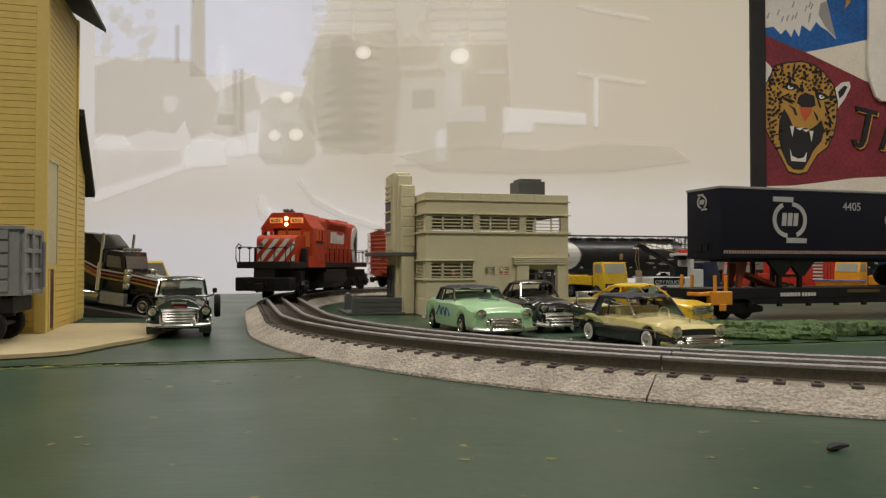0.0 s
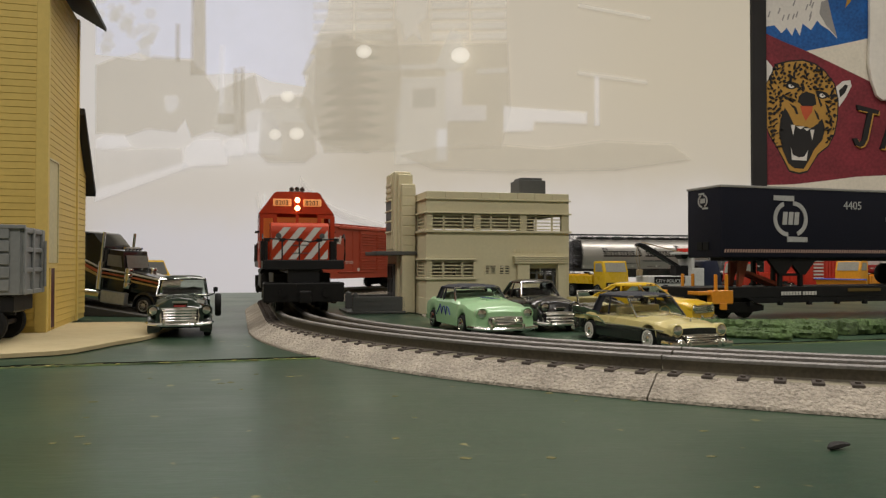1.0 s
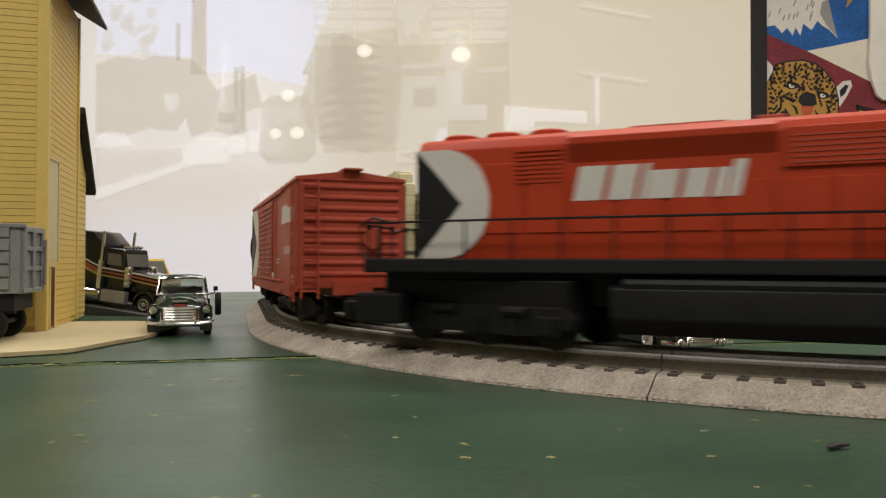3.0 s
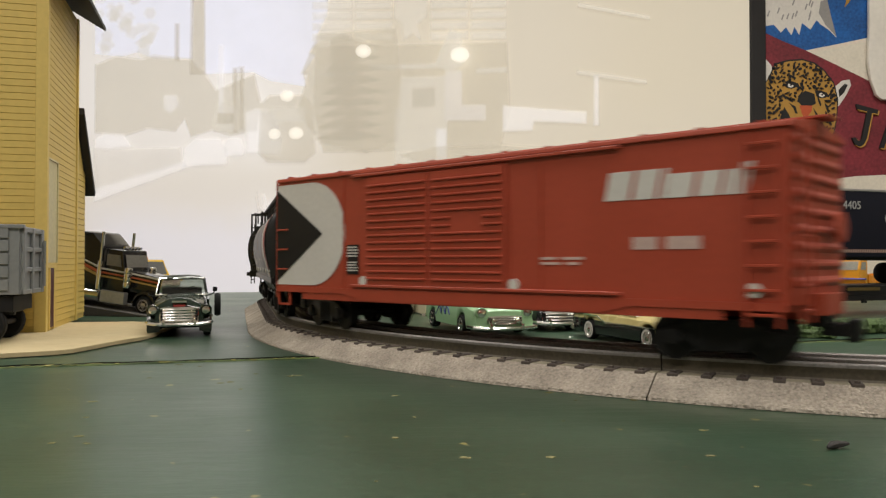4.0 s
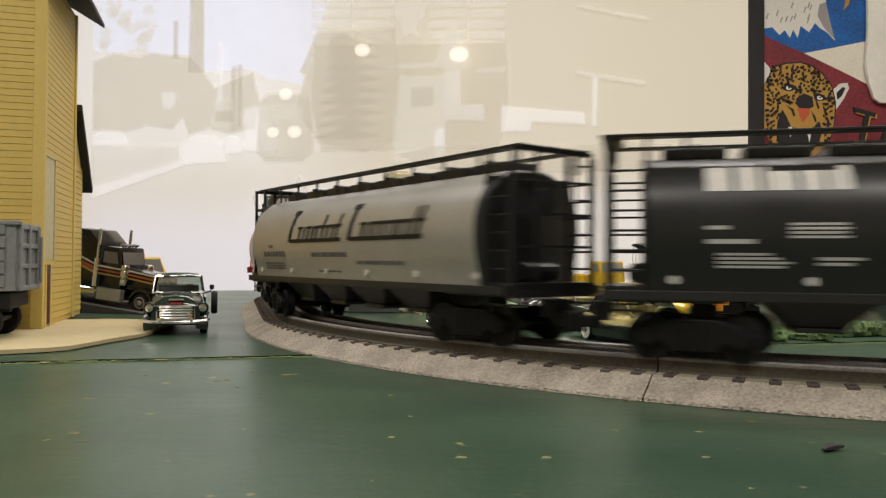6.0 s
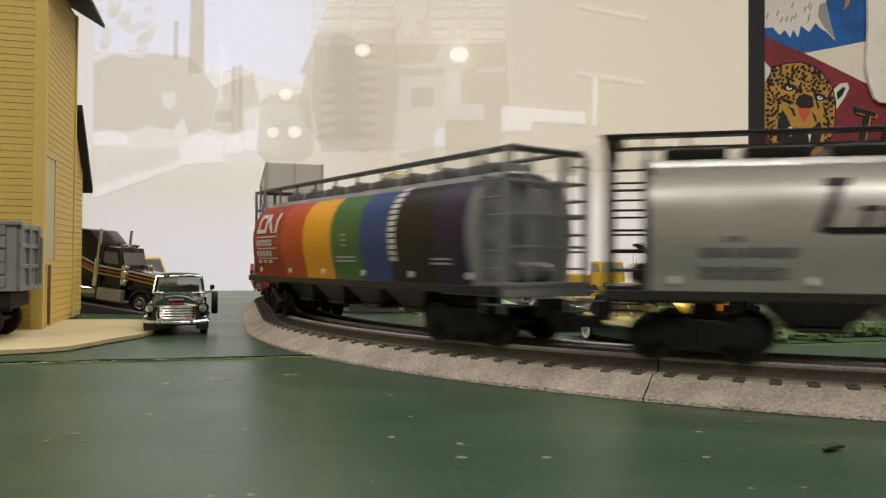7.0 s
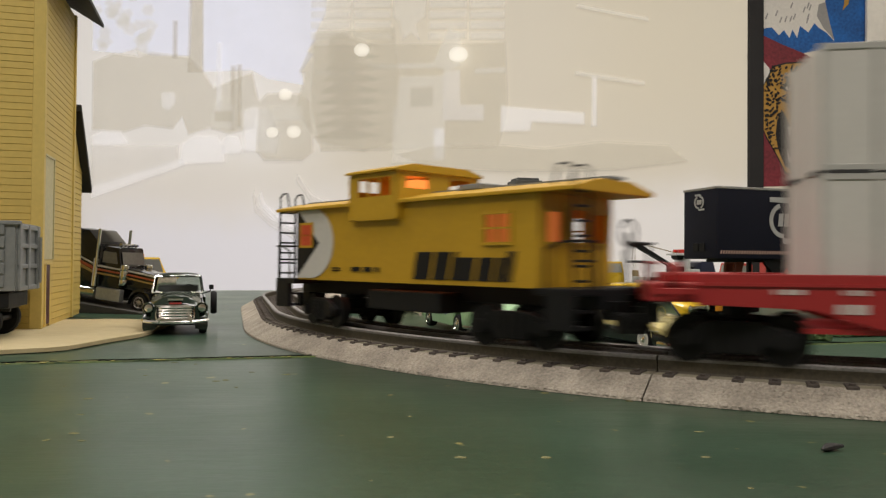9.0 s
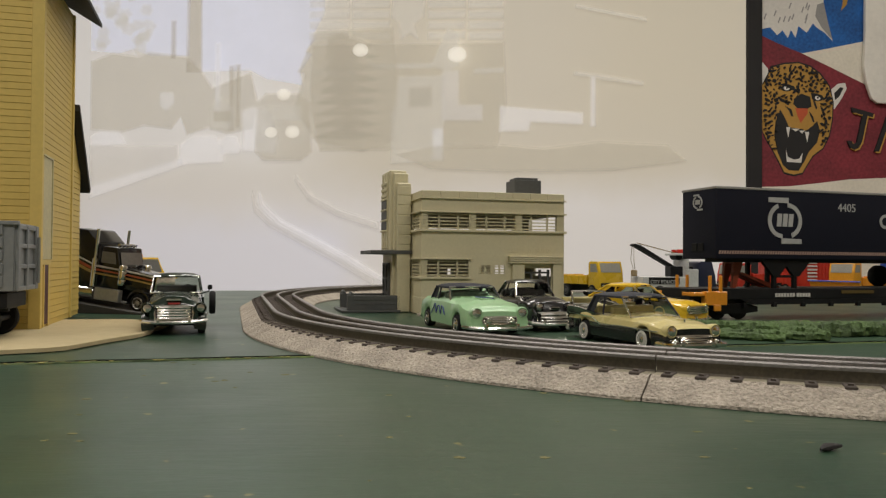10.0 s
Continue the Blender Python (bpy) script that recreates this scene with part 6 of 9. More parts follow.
def clapboard_house():
    ob = thing("clapboard_house", pose(-0.2936, 0.5603, 0.003, 0, 0, 16), "tall yellow plastic clapboard toy house with black roof", "house")
    Y = mat("house_yellow", (0.62, 0.45, 0.115), 0.55, var=0.06, scale=60)
    TRIM = mat("house_trim", (0.66, 0.49, 0.14), 0.5, var=0.05)
    ROOF = mat("black_roof", (0.02, 0.02, 0.022), 0.6)
    H, DEP, WID = 0.265, 0.121, 0.17
    bm = B()
    box(bm, -WID, 0, 0, DEP, 0, H)
    core = part("wall", bm, Y, ob, "yellow wall")
    n = 52
    for i in range(n):
        z = 0.004 + i * (H - 0.006) / n
        h = (H - 0.006) / n
        bm = B()
        prism(bm, ((-0.0001, z), (-0.0006, z + 0.0004), (-0.0003, z + h), (-0.0001, z + h)), "x", -WID, -0.0065)
        part("clapboard", bm, Y, core)
        segs = ((0.004, DEP),)
        if z < 0.047:
            segs = ((0.004, 0.012), (0.031, DEP))
        elif z < 0.128:
            segs = ((0.038, DEP),)
        for a, b in segs:
            bm = B()
            prism(bm, ((0.0001, z), (0.0005, z + 0.0004), (0.0002, z + h), (0.0001, z + h)), "y", a, b)
            part("clapboard", bm, Y, core)
    bm = B()
    box(bm, -0.0065, 0.002, -0.0018, 0.0042, 0, H, 0.0006)
    box(bm, -0.001, 0.0018, DEP - 0.004, DEP + 0.001, 0, H, 0.0005)
    part("corner_board", bm, TRIM, ob, "smooth yellow corner board")
    bm = B()
    box(bm, 0.0002, 0.0010, 0.005, 0.0375, 0.0505, 0.1275)
    box(bm, 0.0008, 0.0018, 0.0365, 0.0382, 0.0505, 0.1285)
    box(bm, 0.0008, 0.0018, 0.005, 0.0382, 0.127, 0.1285)
    part("blank_panel", bm, mat("pale_panel", (0.56, 0.5, 0.28), 0.5), ob, "smooth pale blank panel")
    bm = B()
    for q in ((0.012, 0.015, 0, 0.0495), (0.028, 0.031, 0, 0.0495), (0.004, 0.036, 0.0465, 0.0500)):
        box(bm, 0.0002, 0.0014, *q, 0.0003)
    fr = part("door_frame", bm, TRIM, ob, "yellow door frame")
    bm = B()
    box(bm, 0.0002, 0.0011, 0.015, 0.028, 0.002, 0.0465)
    for z in (0.012, 0.024, 0.036):
        box(bm, 0.0010, 0.0013, 0.017, 0.026, z, z + 0.006)
    part("door", bm, mat("maroon_door", (0.07, 0.015, 0.02), 0.5), fr, "dark maroon door")
    # roof with the ridge along the depth
    bm = B()
    prism(bm, ((0.022, H - 0.006), (0.022, H - 0.002), (-WID / 2, H + 0.062), (-WID - 0.022, H - 0.002), (-WID - 0.022, H - 0.006), (-WID / 2, H + 0.057)), "y", -0.012, DEP + 0.010, 0.0008)
    part("roof", bm, ROOF, ob, "black roof with overhanging eaves")
    bm = B()
    prism(bm, ((0.0, H), (-WID, H), (-WID / 2, H + 0.057)), "y", 0.0, DEP)
    part("gable", bm, Y, ob)
    # lean-to behind
    bm = B()
    prism(bm, ((DEP, 0), (DEP, 0.182), (DEP + 0.047, 0.136), (DEP + 0.047, 0)), "x", -WID, -0.001)
    lean = part("lean_to", bm, Y, ob, "lower clapboard lean-to")
    for i in range(26):
        z = 0.004 + i * 0.00505
        bm = B()
        prism(bm, ((-0.0012, z), (-0.0002, z + 0.0004), (-0.0006, z + 0.005), (-0.0012, z + 0.005)), "y", DEP + 0.002, DEP + 0.047)
        part("clapboard", bm, Y, lean)
    bm = B()
    prism(bm, ((DEP + 0.001, 0.1815), (DEP + 0.001, 0.1875), (DEP + 0.066, 0.118), (DEP + 0.062, 0.114)), "x", -WID, 0.006, 0.0006)
    part("lean_to_roof", bm, ROOF, ob, "steep black lean-to roof")


def forecourt():
    pts = []
    edge = ((-0.30, 0.392), (-0.262, 0.418), (-0.228, 0.4415), (-0.2195, 0.452), (-0.2165, 0.474), (-0.2135, 0.498), (-0.209, 0.522), (-0.2085, 0.552), (-0.214, 0.575), (-0.222, 0.640), (-0.27, 0.662), (-0.62, 0.60), (-0.62, 0.33), (-0.45, 0.362), (-0.37, 0.372))
    n = len(edge)
    for i in range(n):
        p, q = Vector(edge[i]), Vector(edge[(i + 1) % n])
        for k in range(4):
            v = p.lerp(q, k / 4)
            pts.append((v.x + 0.0012 * noise.noise((v.x * 60, v.y * 60, 0)), v.y + 0.0012 * noise.noise((v.x * 60, v.y * 60, 5))))
    bm = B()
    prism(bm, pts, "z", 0.0006, 0.003, 0.0)
    tagged(part("cardboard_forecourt", bm, mat("tan_card", (0.45, 0.37, 0.21), 0.8, var=0.08, scale=40, bump=0.25, bscale=300)), "tan textured card base with a wavy edge", "card base")


def depot():
    m = pose(-0.0218, 0.782, 0.0005, 0, 0, 15)
    ob = thing("bus_depot", m, "cream plastic art-deco toy bus depot with tall entrance tower", "building")
    WD, DP, H = 0.156, 0.120, 0.1262
    up = ((0.0065, 0.0505, 0.0868, 0.1040), (0.0575, 0.1010, 0.0868, 0.1040), (0.1080, 0.1475, 0.0868, 0.1040))
    front = up + ((0.006, 0.050, 0.0385, 0.0560), (0.063, 0.0735, 0.0418, 0.0502), (0.0785, 0.089, 0.0418, 0.0502), (0.1105, 0.1415, 0.0, 0.0475))
    left = ((0.010, 0.040, 0.0868, 0.1040), (0.010, 0.040, 0.0385, 0.0560))
    bm = B()
    panel_wall(bm, lambda a, z: (a, 0, z), 0, WD, 0, H, front)
    panel_wall(bm, lambda a, z: (0, a, z), 0, DP, 0, H, left)
    panel_wall(bm, lambda a, z: (WD, a, z), 0, DP, 0, H, ((0.02, 0.10, 0.0868, 0.1040), (0.03, 0.08, 0.0385, 0.056)))
    panel_wall(bm, lambda a, z: (a, DP, z), 0, WD, 0, H, ((0.01, 0.14, 0.0875, 0.0930), (0.060, 0.064, 0.0385, 0.046), (0.118, 0.134, 0.015, 0.050)))
    thicken(bm, 0.0016)
    part("wall", bm, BUFF, ob, "moulded cream wall")
    bm = B()
    box(bm, 0.002, WD - 0.002, 0.002, DP - 0.002, 0.1200, 0.1215)
    box(bm, 0.002, WD - 0.002, 0.002, DP - 0.002, 0.0640, 0.0655)
    box(bm, 0.0, WD, 0.0, DP, 0.0, 0.0012)
    part("floor_slab", bm, mat("slab_buff", (0.4, 0.36, 0.25), 0.7), ob)
    # string courses
    for z0, z1, x1, d in ((0.1040, 0.1056, WD + 0.0022, 0.0026), (0.0845, 0.0868, WD + 0.0022, 0.0026), (0.1180, 0.1196, WD + 0.0018, 0.0020), (0.0560, 0.0578, 0.0525, 0.0022), (0.0362, 0.0385, 0.0525, 0.0022), (0.0, 0.0175, WD, 0.0008)):
        bm = B()
        box(bm, -d, x1, -d, 0.0, z0, z1, 0.0004)
        box(bm, -d, 0.0, 0.0, 0.046, z0, z1, 0.0004)
        part("ledge", bm, BUFF, ob)
    boxes("parapet_block", [(k * 0.0195 + 0.0002, k * 0.0195 + 0.0191, -0.0007, 0.0005, 0.1197, 0.1264) for k in range(8)], BUFF, ob, "", 0.0003)
    # window grilles
    def grille(at, a0, a1, z0, z1, rows, cols):
        bm = B()
        for k in range(rows):
            z = z0 + (k + 0.5) * (z1 - z0) / rows
            p, q = at(a0, z - 0.0006), at(a1, z + 0.0006)
            box(bm, min(p[0], q[0]) - 0.0004, max(p[0], q[0]) + 0.0004, min(p[1], q[1]) - 0.0004, max(p[1], q[1]) + 0.0004, p[2], q[2])
        for f in cols:
            a = a0 + (a1 - a0) * f
            p, q = at(a - 0.0006, z0), at(a + 0.0006, z1)
            box(bm, min(p[0], q[0]) - 0.0004, max(p[0], q[0]) + 0.0004, min(p[1], q[1]) - 0.0004, max(p[1], q[1]) + 0.0004, p[2], q[2])
        w = part("window", bm, BUFF, ob, "cream barred window")
        bm = B()
        p, q = at(a0, z0), at(a1, z1)
        flat = abs(p[0] - q[0]) < 1e-6
        for aa in ((a0 - 0.0012, a0), (a1, a1 + 0.0012)):
            r, s = at(aa[0], z0), at(aa[1], z1)
            box(bm, min(r[0], s[0]) - (0.0012 if flat else 0), max(r[0], s[0]), min(r[1], s[1]) - (0 if flat else 0.0012), max(r[1], s[1]), z0, z1)
        part("frame", bm, BUFF, w)
    for q in front[:4]:
        grille(lambda a, z: (a, 0.0008, z), *q, 5, (0.27, 0.73))
    for q in front[4:6]:
        grille(lambda a, z: (a, 0.0008, z), *q, 3, (0.5,))
    for q in left:
        grille(lambda a, z: (0.0008, a, z), *q, 5, (0.33, 0.66))
    # brick texture panels between upper windows
    for x0, x1 in ((0.0, 0.006), (0.0512, 0.0570), (0.1017, 0.1073), (0.1482, WD)):
        for z0 in (0.0868, 0.0385):
            if z0 < 0.05 and x0 > 0.05:
                continue
            for r in range(9):
                bm = B()
                z = z0 + 0.0003 + r * 0.00192
                box(bm, x0 + 0.0003, x1 - 0.0003, -0.0008, 0.0, z, z + 0.0016)
                part("brick", bm, BUFF, ob)
    # front entrance with fluted hood and dark door
    bm = B()
    for k, z in enumerate((0.0525, 0.0545, 0.0565, 0.0585)):
        box(bm, 0.0935 - k * 0.0004, 0.1510 + k * 0.0004, -0.006 - k * 0.0005, 0.0, z, z + 0.0017, 0.0005)
    box(bm, 0.0965, 0.1100, -0.0045, 0.0, 0.0, 0.0525, 0.0005)
    box(bm, 0.1420, 0.1510, -0.0045, 0.0, 0.0, 0.0525, 0.0005)
    part("entrance_hood", bm, BUFF, ob, "fluted cream entrance hood")
    bm = B()
    for x in (0.1115, 0.1210, 0.1305, 0.1400):
        box(bm, x - 0.0012, x + 0.0012, 0.004, 0.006, 0.001, 0.046)
    for z in (0.006, 0.022, 0.042):
        box(bm, 0.1105, 0.1415, 0.0042, 0.0058, z, z + 0.002)
    part("door", bm, DKGREY, ob, "dark grey framed double door")
    # faint raised sign over the entrance
    bm = B()
    x = 0.094
    rng = random.Random(1)
    while x < 0.141:
        w = rng.uniform(0.0018, 0.0026)
        if rng.random() > 0.12:
            box(bm, x, x + w, -0.0006, 0.0, 0.0645, 0.0678)
        x += w + 0.0008
    part("raised_sign", bm, BUFF, ob, "raised cream sign bars")
    # tower
    boxes("tower_block", ((-0.0222, -0.0042, 0.056, 0.104, 0.0655, 0.1520), (-0.0187, -0.0032, 0.050, 0.110, 0.0655, 0.1485), (-0.0162, -0.0017, 0.0435, 0.056, 0.0, 0.1375), (-0.0192, 0.0058, 0.056, 0.110, 0.0, 0.0655)), BUFF, ob, "stepped cream entrance tower", 0.0007)
    boxes("tower_fin", [(-0.0237, -0.0212, 0.064 + k * 0.012, 0.070 + k * 0.012, 0.068, 0.1500) for k in range(3)], BUFF, ob)
    boxes("tower_bar", [(-0.0252, -0.0212, 0.064, 0.096, 0.086 + k * 0.0115, 0.0878 + k * 0.0115) for k in range(4)], BUFF, ob)
    # Dark blocks proud of the fins stand in for the tower's dark window openings.
    boxes("vent", [(-0.0243, -0.0220, 0.066, 0.094, 0.0885 + k * 0.0115, 0.0972 + k * 0.0115) for k in range(3)], DKGREY, ob, "dark raised block standing in for a tower window opening", 0.0)
    boxes("raised_sign", [(-0.0245, -0.0220, 0.064, 0.096, 0.124 + k * 0.0065, 0.1272 + k * 0.0065) for k in range(3)], BUFF, ob)
    boxes("block_joint", [(-0.0164, -0.0015, 0.0430, 0.0440, 0.072 + k * 0.0105, 0.0815 + k * 0.0105) for k in range(6)], BUFF, ob)
    bm = B()
    box(bm, -0.0442, 0.0023, 0.0425, 0.116, 0.0615, 0.0655, 0.0006)
    part("canopy", bm, DKGREY, ob, "flat dark grey canopy")
    bm = B()
    for y in (0.066, 0.081, 0.099):
        box(bm, -0.0214, -0.0194, y - 0.001, y + 0.001, 0.002, 0.052)
    for z in (0.004, 0.018, 0.034, 0.050):
        box(bm, -0.0212, -0.0196, 0.066, 0.100, z, z + 0.0022)
    box(bm, -0.0198, -0.0193, 0.066, 0.099, 0.004, 0.050)
    part("door", bm, DKGREY, ob, "dark grey framed entrance door")
    # roof housing
    bm = B()
    box(bm, 0.123, 0.155, 0.062, 0.092, 0.1215, 0.1475, 0.0008)
    box(bm, 0.1262, 0.1520, 0.065, 0.089, 0.1475, 0.1505, 0.0006)
    part("roof_housing", bm, DKGREY, ob, "dark grey roof housing")
    # entrance steps
    bm = B()
    box(bm, -0.0745, -0.0125, 0.040, 0.112, 0.0, 0.0022, 0.0004)
    for k in range(3):
        box(bm, -0.052 + k * 0.012, -0.013, 0.054, 0.098, 0.0022 + k * 0.0035, 0.0057 + k * 0.0035, 0.0003)
    for y in (0.0435, 0.100):
        box(bm, -0.0685, -0.0125, y, y + 0.007, 0.0022, 0.0175, 0.0006)
        for z in (0.008, 0.013):
            box(bm, -0.0615, -0.0155, y - 0.0006, y + 0.0004, z, z + 0.0009)
        lathe(bm, ((0.0001, 0.0042), (0.0016, 0.0038), (0.0030, 0.0022), (0.0034, 0), (0.0001, -0.0002)), pose(-0.0650, y + 0.0035, 0.0175), 14)
    part("steps", bm, DKGREY, ob, "dark grey steps with domed side walls")


# ---- toy cars ----
def wheel(parent, x, y, r, w, hub=None, white=False):
    bm = B()
    m = pose(x, y, r, 90)
    lathe(bm, ((r * 0.55, -w / 2), (r * 0.93, -w / 2), (r, -w * 0.3), (r, w * 0.3), (r * 0.93, w / 2), (r * 0.55, w / 2)), m, 22)
    ty = part("tyre", bm, RUBBER, parent, "black rubber tyre", smooth=True)
    bm = B()
    sg = 1 if y < 0 else -1
    q = m @ Matrix.Diagonal((1, 1, sg, 1))
    lathe(bm, ((r * 0.66, w * 0.50), (r * 0.60, w * 0.56), (r * 0.50, w * 0.40), (r * 0.34, w * 0.46), (r * 0.16, w * 0.62), (0.0001, w * 0.64)), q, 20)
    part("hubcap", bm, hub or CHROME, ty, "shiny hubcap", smooth=True)
    if white:
        bm = B()
        lathe(bm, ((r * 0.64, w * 0.505), (r * 0.64, w * 0.53), (r * 0.84, w * 0.53), (r * 0.84, w * 0.505)), q, 20)
        part("whitewall", bm, WHITE, ty, "white sidewall ring", smooth=True)


def toy_car(name, label, m, L, W, st, zb, axles, r, body, roof=None, cab=None, lower=None, split=0.5, bumper=True, whitewall=False, seat=None, nose="wide", open_top=False, light_z=0.016, glow_top=None):
    """A die-cast car from its side outline: st are (x, half width, top height, crown) stations from tail to nose."""
    ob = thing(name, m, label, "toy car", "toy cars on the layout")
    xs = []
    for a, b in zip(st, st[1:]):
        for k in range(5):
            u = k / 5
            s = u * u * (3 - 2 * u)
            xs.append((a[0] + (b[0] - a[0]) * u, *[p + (q - p) * s for p, q in zip(a[1:], b[1:])]))
    xs.append(st[-1])
    extra = []
    for ax in axles:
        for k in range(-6, 7):
            extra.append(ax + (r + 0.0012) * k / 6)
    px = [s[0] for s in xs]
    allx = sorted(set(px + extra))
    rings = []
    for x in allx:
        if x < px[0] or x > px[-1]:
            continue
        hw, zt, cr = (float(np.interp(x, px, [s[i] for s in xs])) for i in (1, 2, 3))
        z0 = zb
        for ax in axles:
            d = abs(x - ax)
            if d < r + 0.0012:
                z0 = max(z0, r + math.sqrt(max(0, (r + 0.0012) ** 2 - d * d)))
        z0 = min(z0, zt - 0.003)
        h = zt - z0
        half = ((0.80, z0), (0.965, z0 + 0.0004), (1.0, z0 + h * 0.30), (0.995, z0 + h * 0.62), (0.95, z0 + h * 0.88), (0.84, zt), (0.45, zt + cr * 0.85), (0.0, zt + cr))
        right = [(x, -a * hw, z) for a, z in half]
        left = [(x, a * hw, z) for a, z in reversed(half[:-1])]
        rings.append(right + left)
    bm = B()
    loft(bm, rings)
    if lower:
        for f in bm.faces:
            c = f.calc_center_median()
            zt = float(np.interp(c.x, px, [s[2] for s in xs]))
            if c.z < zb + (zt - zb) * split and abs(f.normal.y) > 0.2 or (c.z < zb + (zt - zb) * split):
                f.material_index = 1
    bmesh.ops.smooth_vert(bm, verts=[v for v in bm.verts if v.co.z > zb + 0.006], factor=0.3, use_axis_x=False, use_axis_y=True, use_axis_z=True)
    part("body", bm, [body, lower] if lower else body, ob, smooth=True)
    bm = B()
    box(bm, axles[0] - r, axles[1] + r, -W * 0.36, W * 0.36, zb * 0.75, zb + 0.004)
    part("chassis", bm, RUBBER, ob, "black chassis")
    for ax in axles:
        for sd in (-1, 1):
            wheel(ob, ax, sd * (W / 2 - 0.0032), r, 0.0052, white=whitewall)
    if cab:
        x0, t0, t1, x1, zbelt, zr, wb, wt = cab
        ring0 = [(x0, -wb), (x1, -wb), (x1 + 0.003, -wb * 0.5), (x1 + 0.003, wb * 0.5), (x1, wb), (x0, wb), (x0 - 0.002, wb * 0.5), (x0 - 0.002, -wb * 0.5)]
        ring1 = [(t0, -wt), (t1, -wt), (t1 + 0.002, -wt * 0.5), (t1 + 0.002, wt * 0.5), (t1, wt), (t0, wt), (t0 - 0.001, wt * 0.5), (t0 - 0.001, -wt * 0.5)]
        if not open_top:
            bm = B()
            loft(bm, [[(a, b, zbelt) for a, b in ring0], [(a, b, zr - 0.001) for a, b in ring1]])
            part("glass", bm, GLASS, ob, "clear window glass")
            bm = B()
            rr = [[(a * 1.0, b * 1.05, zr - 0.0014) for a, b in ring1], [(a, b * 1.04, zr) for a, b in ring1], [((a - (t0 + t1) / 2) * 0.9 + (t0 + t1) / 2, b * 0.8, zr + 0.0014) for a, b in ring1], [((a - (t0 + t1) / 2) * 0.6 + (t0 + t1) / 2, b * 0.4, zr + 0.0021) for a, b in ring1]]
            loft(bm, rr)
            part("roof", bm, roof or body, ob, smooth=True)
            bm = B()
            mid = (t0 + t1) / 2
            for sd in (-1, 1):
                tube(bm, ((x0, sd * wb, zbelt), (t0, sd * wt, zr - 0.0005)), 0.0013, 6)
                tube(bm, ((x1, sd * wb, zbelt), (t1, sd * wt, zr - 0.0005)), 0.0007, 6)
                tube(bm, ((mid - 0.004, sd * wb, zbelt), (mid - 0.004, sd * wt, zr - 0.0005)), 0.0007, 6)
                q0, q1 = Vector((x0, sd * wb, zbelt)), Vector((t0, sd * wt, zr))
                vs = [bm.verts.new(p) for p in (q0, q1, q1 + Vector((0.006, 0, 0)), q0 + Vector((0.009, 0, 0)))]
                bm.faces.new(vs)
            part("pillar", bm, roof or body, ob)
        # windscreen frame
        bm = B()
        tube(bm, ((x1, -wb, zbelt), (t1, -wt, zr - 0.0006), (t1 + 0.002, 0, zr - 0.0002), (t1, wt, zr - 0.0006), (x1, wb, zbelt), (x1 + 0.003, 0, zbelt + 0.0003), (x1, -wb, zbelt)), 0.0011 if open_top else 0.0008, 6)
        part("windscreen_frame", bm, CHROME, ob, "bright windscreen frame")
        if open_top:
            bm = B()
            vs = [[bm.verts.new(p) for p in row] for row in (((x1, -wb, zbelt), (x1 + 0.003, 0, zbelt), (x1, wb, zbelt)), ((t1, -wt, zr), (t1 + 0.002, 0, zr), (t1, wt, zr)))]
            for i in range(2):
                bm.faces.new((vs[0][i], vs[0][i + 1], vs[1][i + 1], vs[1][i]))
            thicken(bm, 0.0005)
            part("windscreen", bm, GLASS, ob, "clear windscreen")
        bm = B()
        box(bm, x0 + 0.004, x0 + 0.009, -wb * 0.8, wb * 0.8, zbelt - 0.006, zbelt + 0.005, 0.001)
        box(bm, (t0 + t1) / 2, (t0 + t1) / 2 + 0.005, -wb * 0.8, wb * 0.8, zbelt - 0.006, zbelt + 0.005, 0.001)
        box(bm, x1 - 0.006, x1, -wb * 0.85, wb * 0.85, zbelt - 0.004, zbelt + 0.0006, 0.0006)
        tube(bm, [(x1 - 0.008, wb * 0.45 + 0.004 * math.cos(a * 0.7), zbelt + 0.002 + 0.004 * math.sin(a * 0.7)) for a in range(10)], 0.0004, 5)
        part("seats", bm, seat or DKGREY, ob, "moulded seats and dashboard")
    # face
    fx, fw, ft = st[-1][0], st[-1][1], st[-1][2]
    for sd in (-1, 1):
        bm = B()
        y = sd * fw * (0.80 if nose != "tall" else 1.10)
        q = Matrix.Translation((fx - 0.0012, y, light_z)) @ Matrix.Rotation(math.pi / 2, 4, "Y")
        lathe(bm, ((0.0001, -0.004), (0.0038, -0.004), (0.0042, 0.0006), (0.0036, 0.0016), (0.0032, 0.0008), (0.0001, 0.0002)), q, 18)
        hl = part("headlight", bm, body, ob, "round headlight", smooth=True)
        bm = B()
        lathe(bm, ((0.0033, 0.0009), (0.0027, 0.0019), (0.0001, 0.0026)), q, 16)
        part("lens", bm, CHROME, hl, "bright lens", smooth=True)
    if bumper:
        bm = B()
        z = zb + 0.001
        pts = [(fx - 0.006, -W * 0.5, z + 0.001), (fx + 0.001, -W * 0.47, z + 0.0008), (fx + 0.003, -W * 0.25, z), (fx + 0.0036, 0, z), (fx + 0.003, W * 0.25, z), (fx + 0.001, W * 0.47, z + 0.0008), (fx - 0.006, W * 0.5, z + 0.001)]
        tube(bm, pts, 0.0015, 8)
        for sd in (-1, 1):
            box(bm, fx + 0.002, fx + 0.0052, sd * W * 0.24 - 0.001, sd * W * 0.24 + 0.001, z - 0.001, z + 0.0035, 0.0006)
        part("bumper", bm, CHROME, ob, "chrome front bumper", smooth=True)
        bm = B()
        bx = st[0][0]
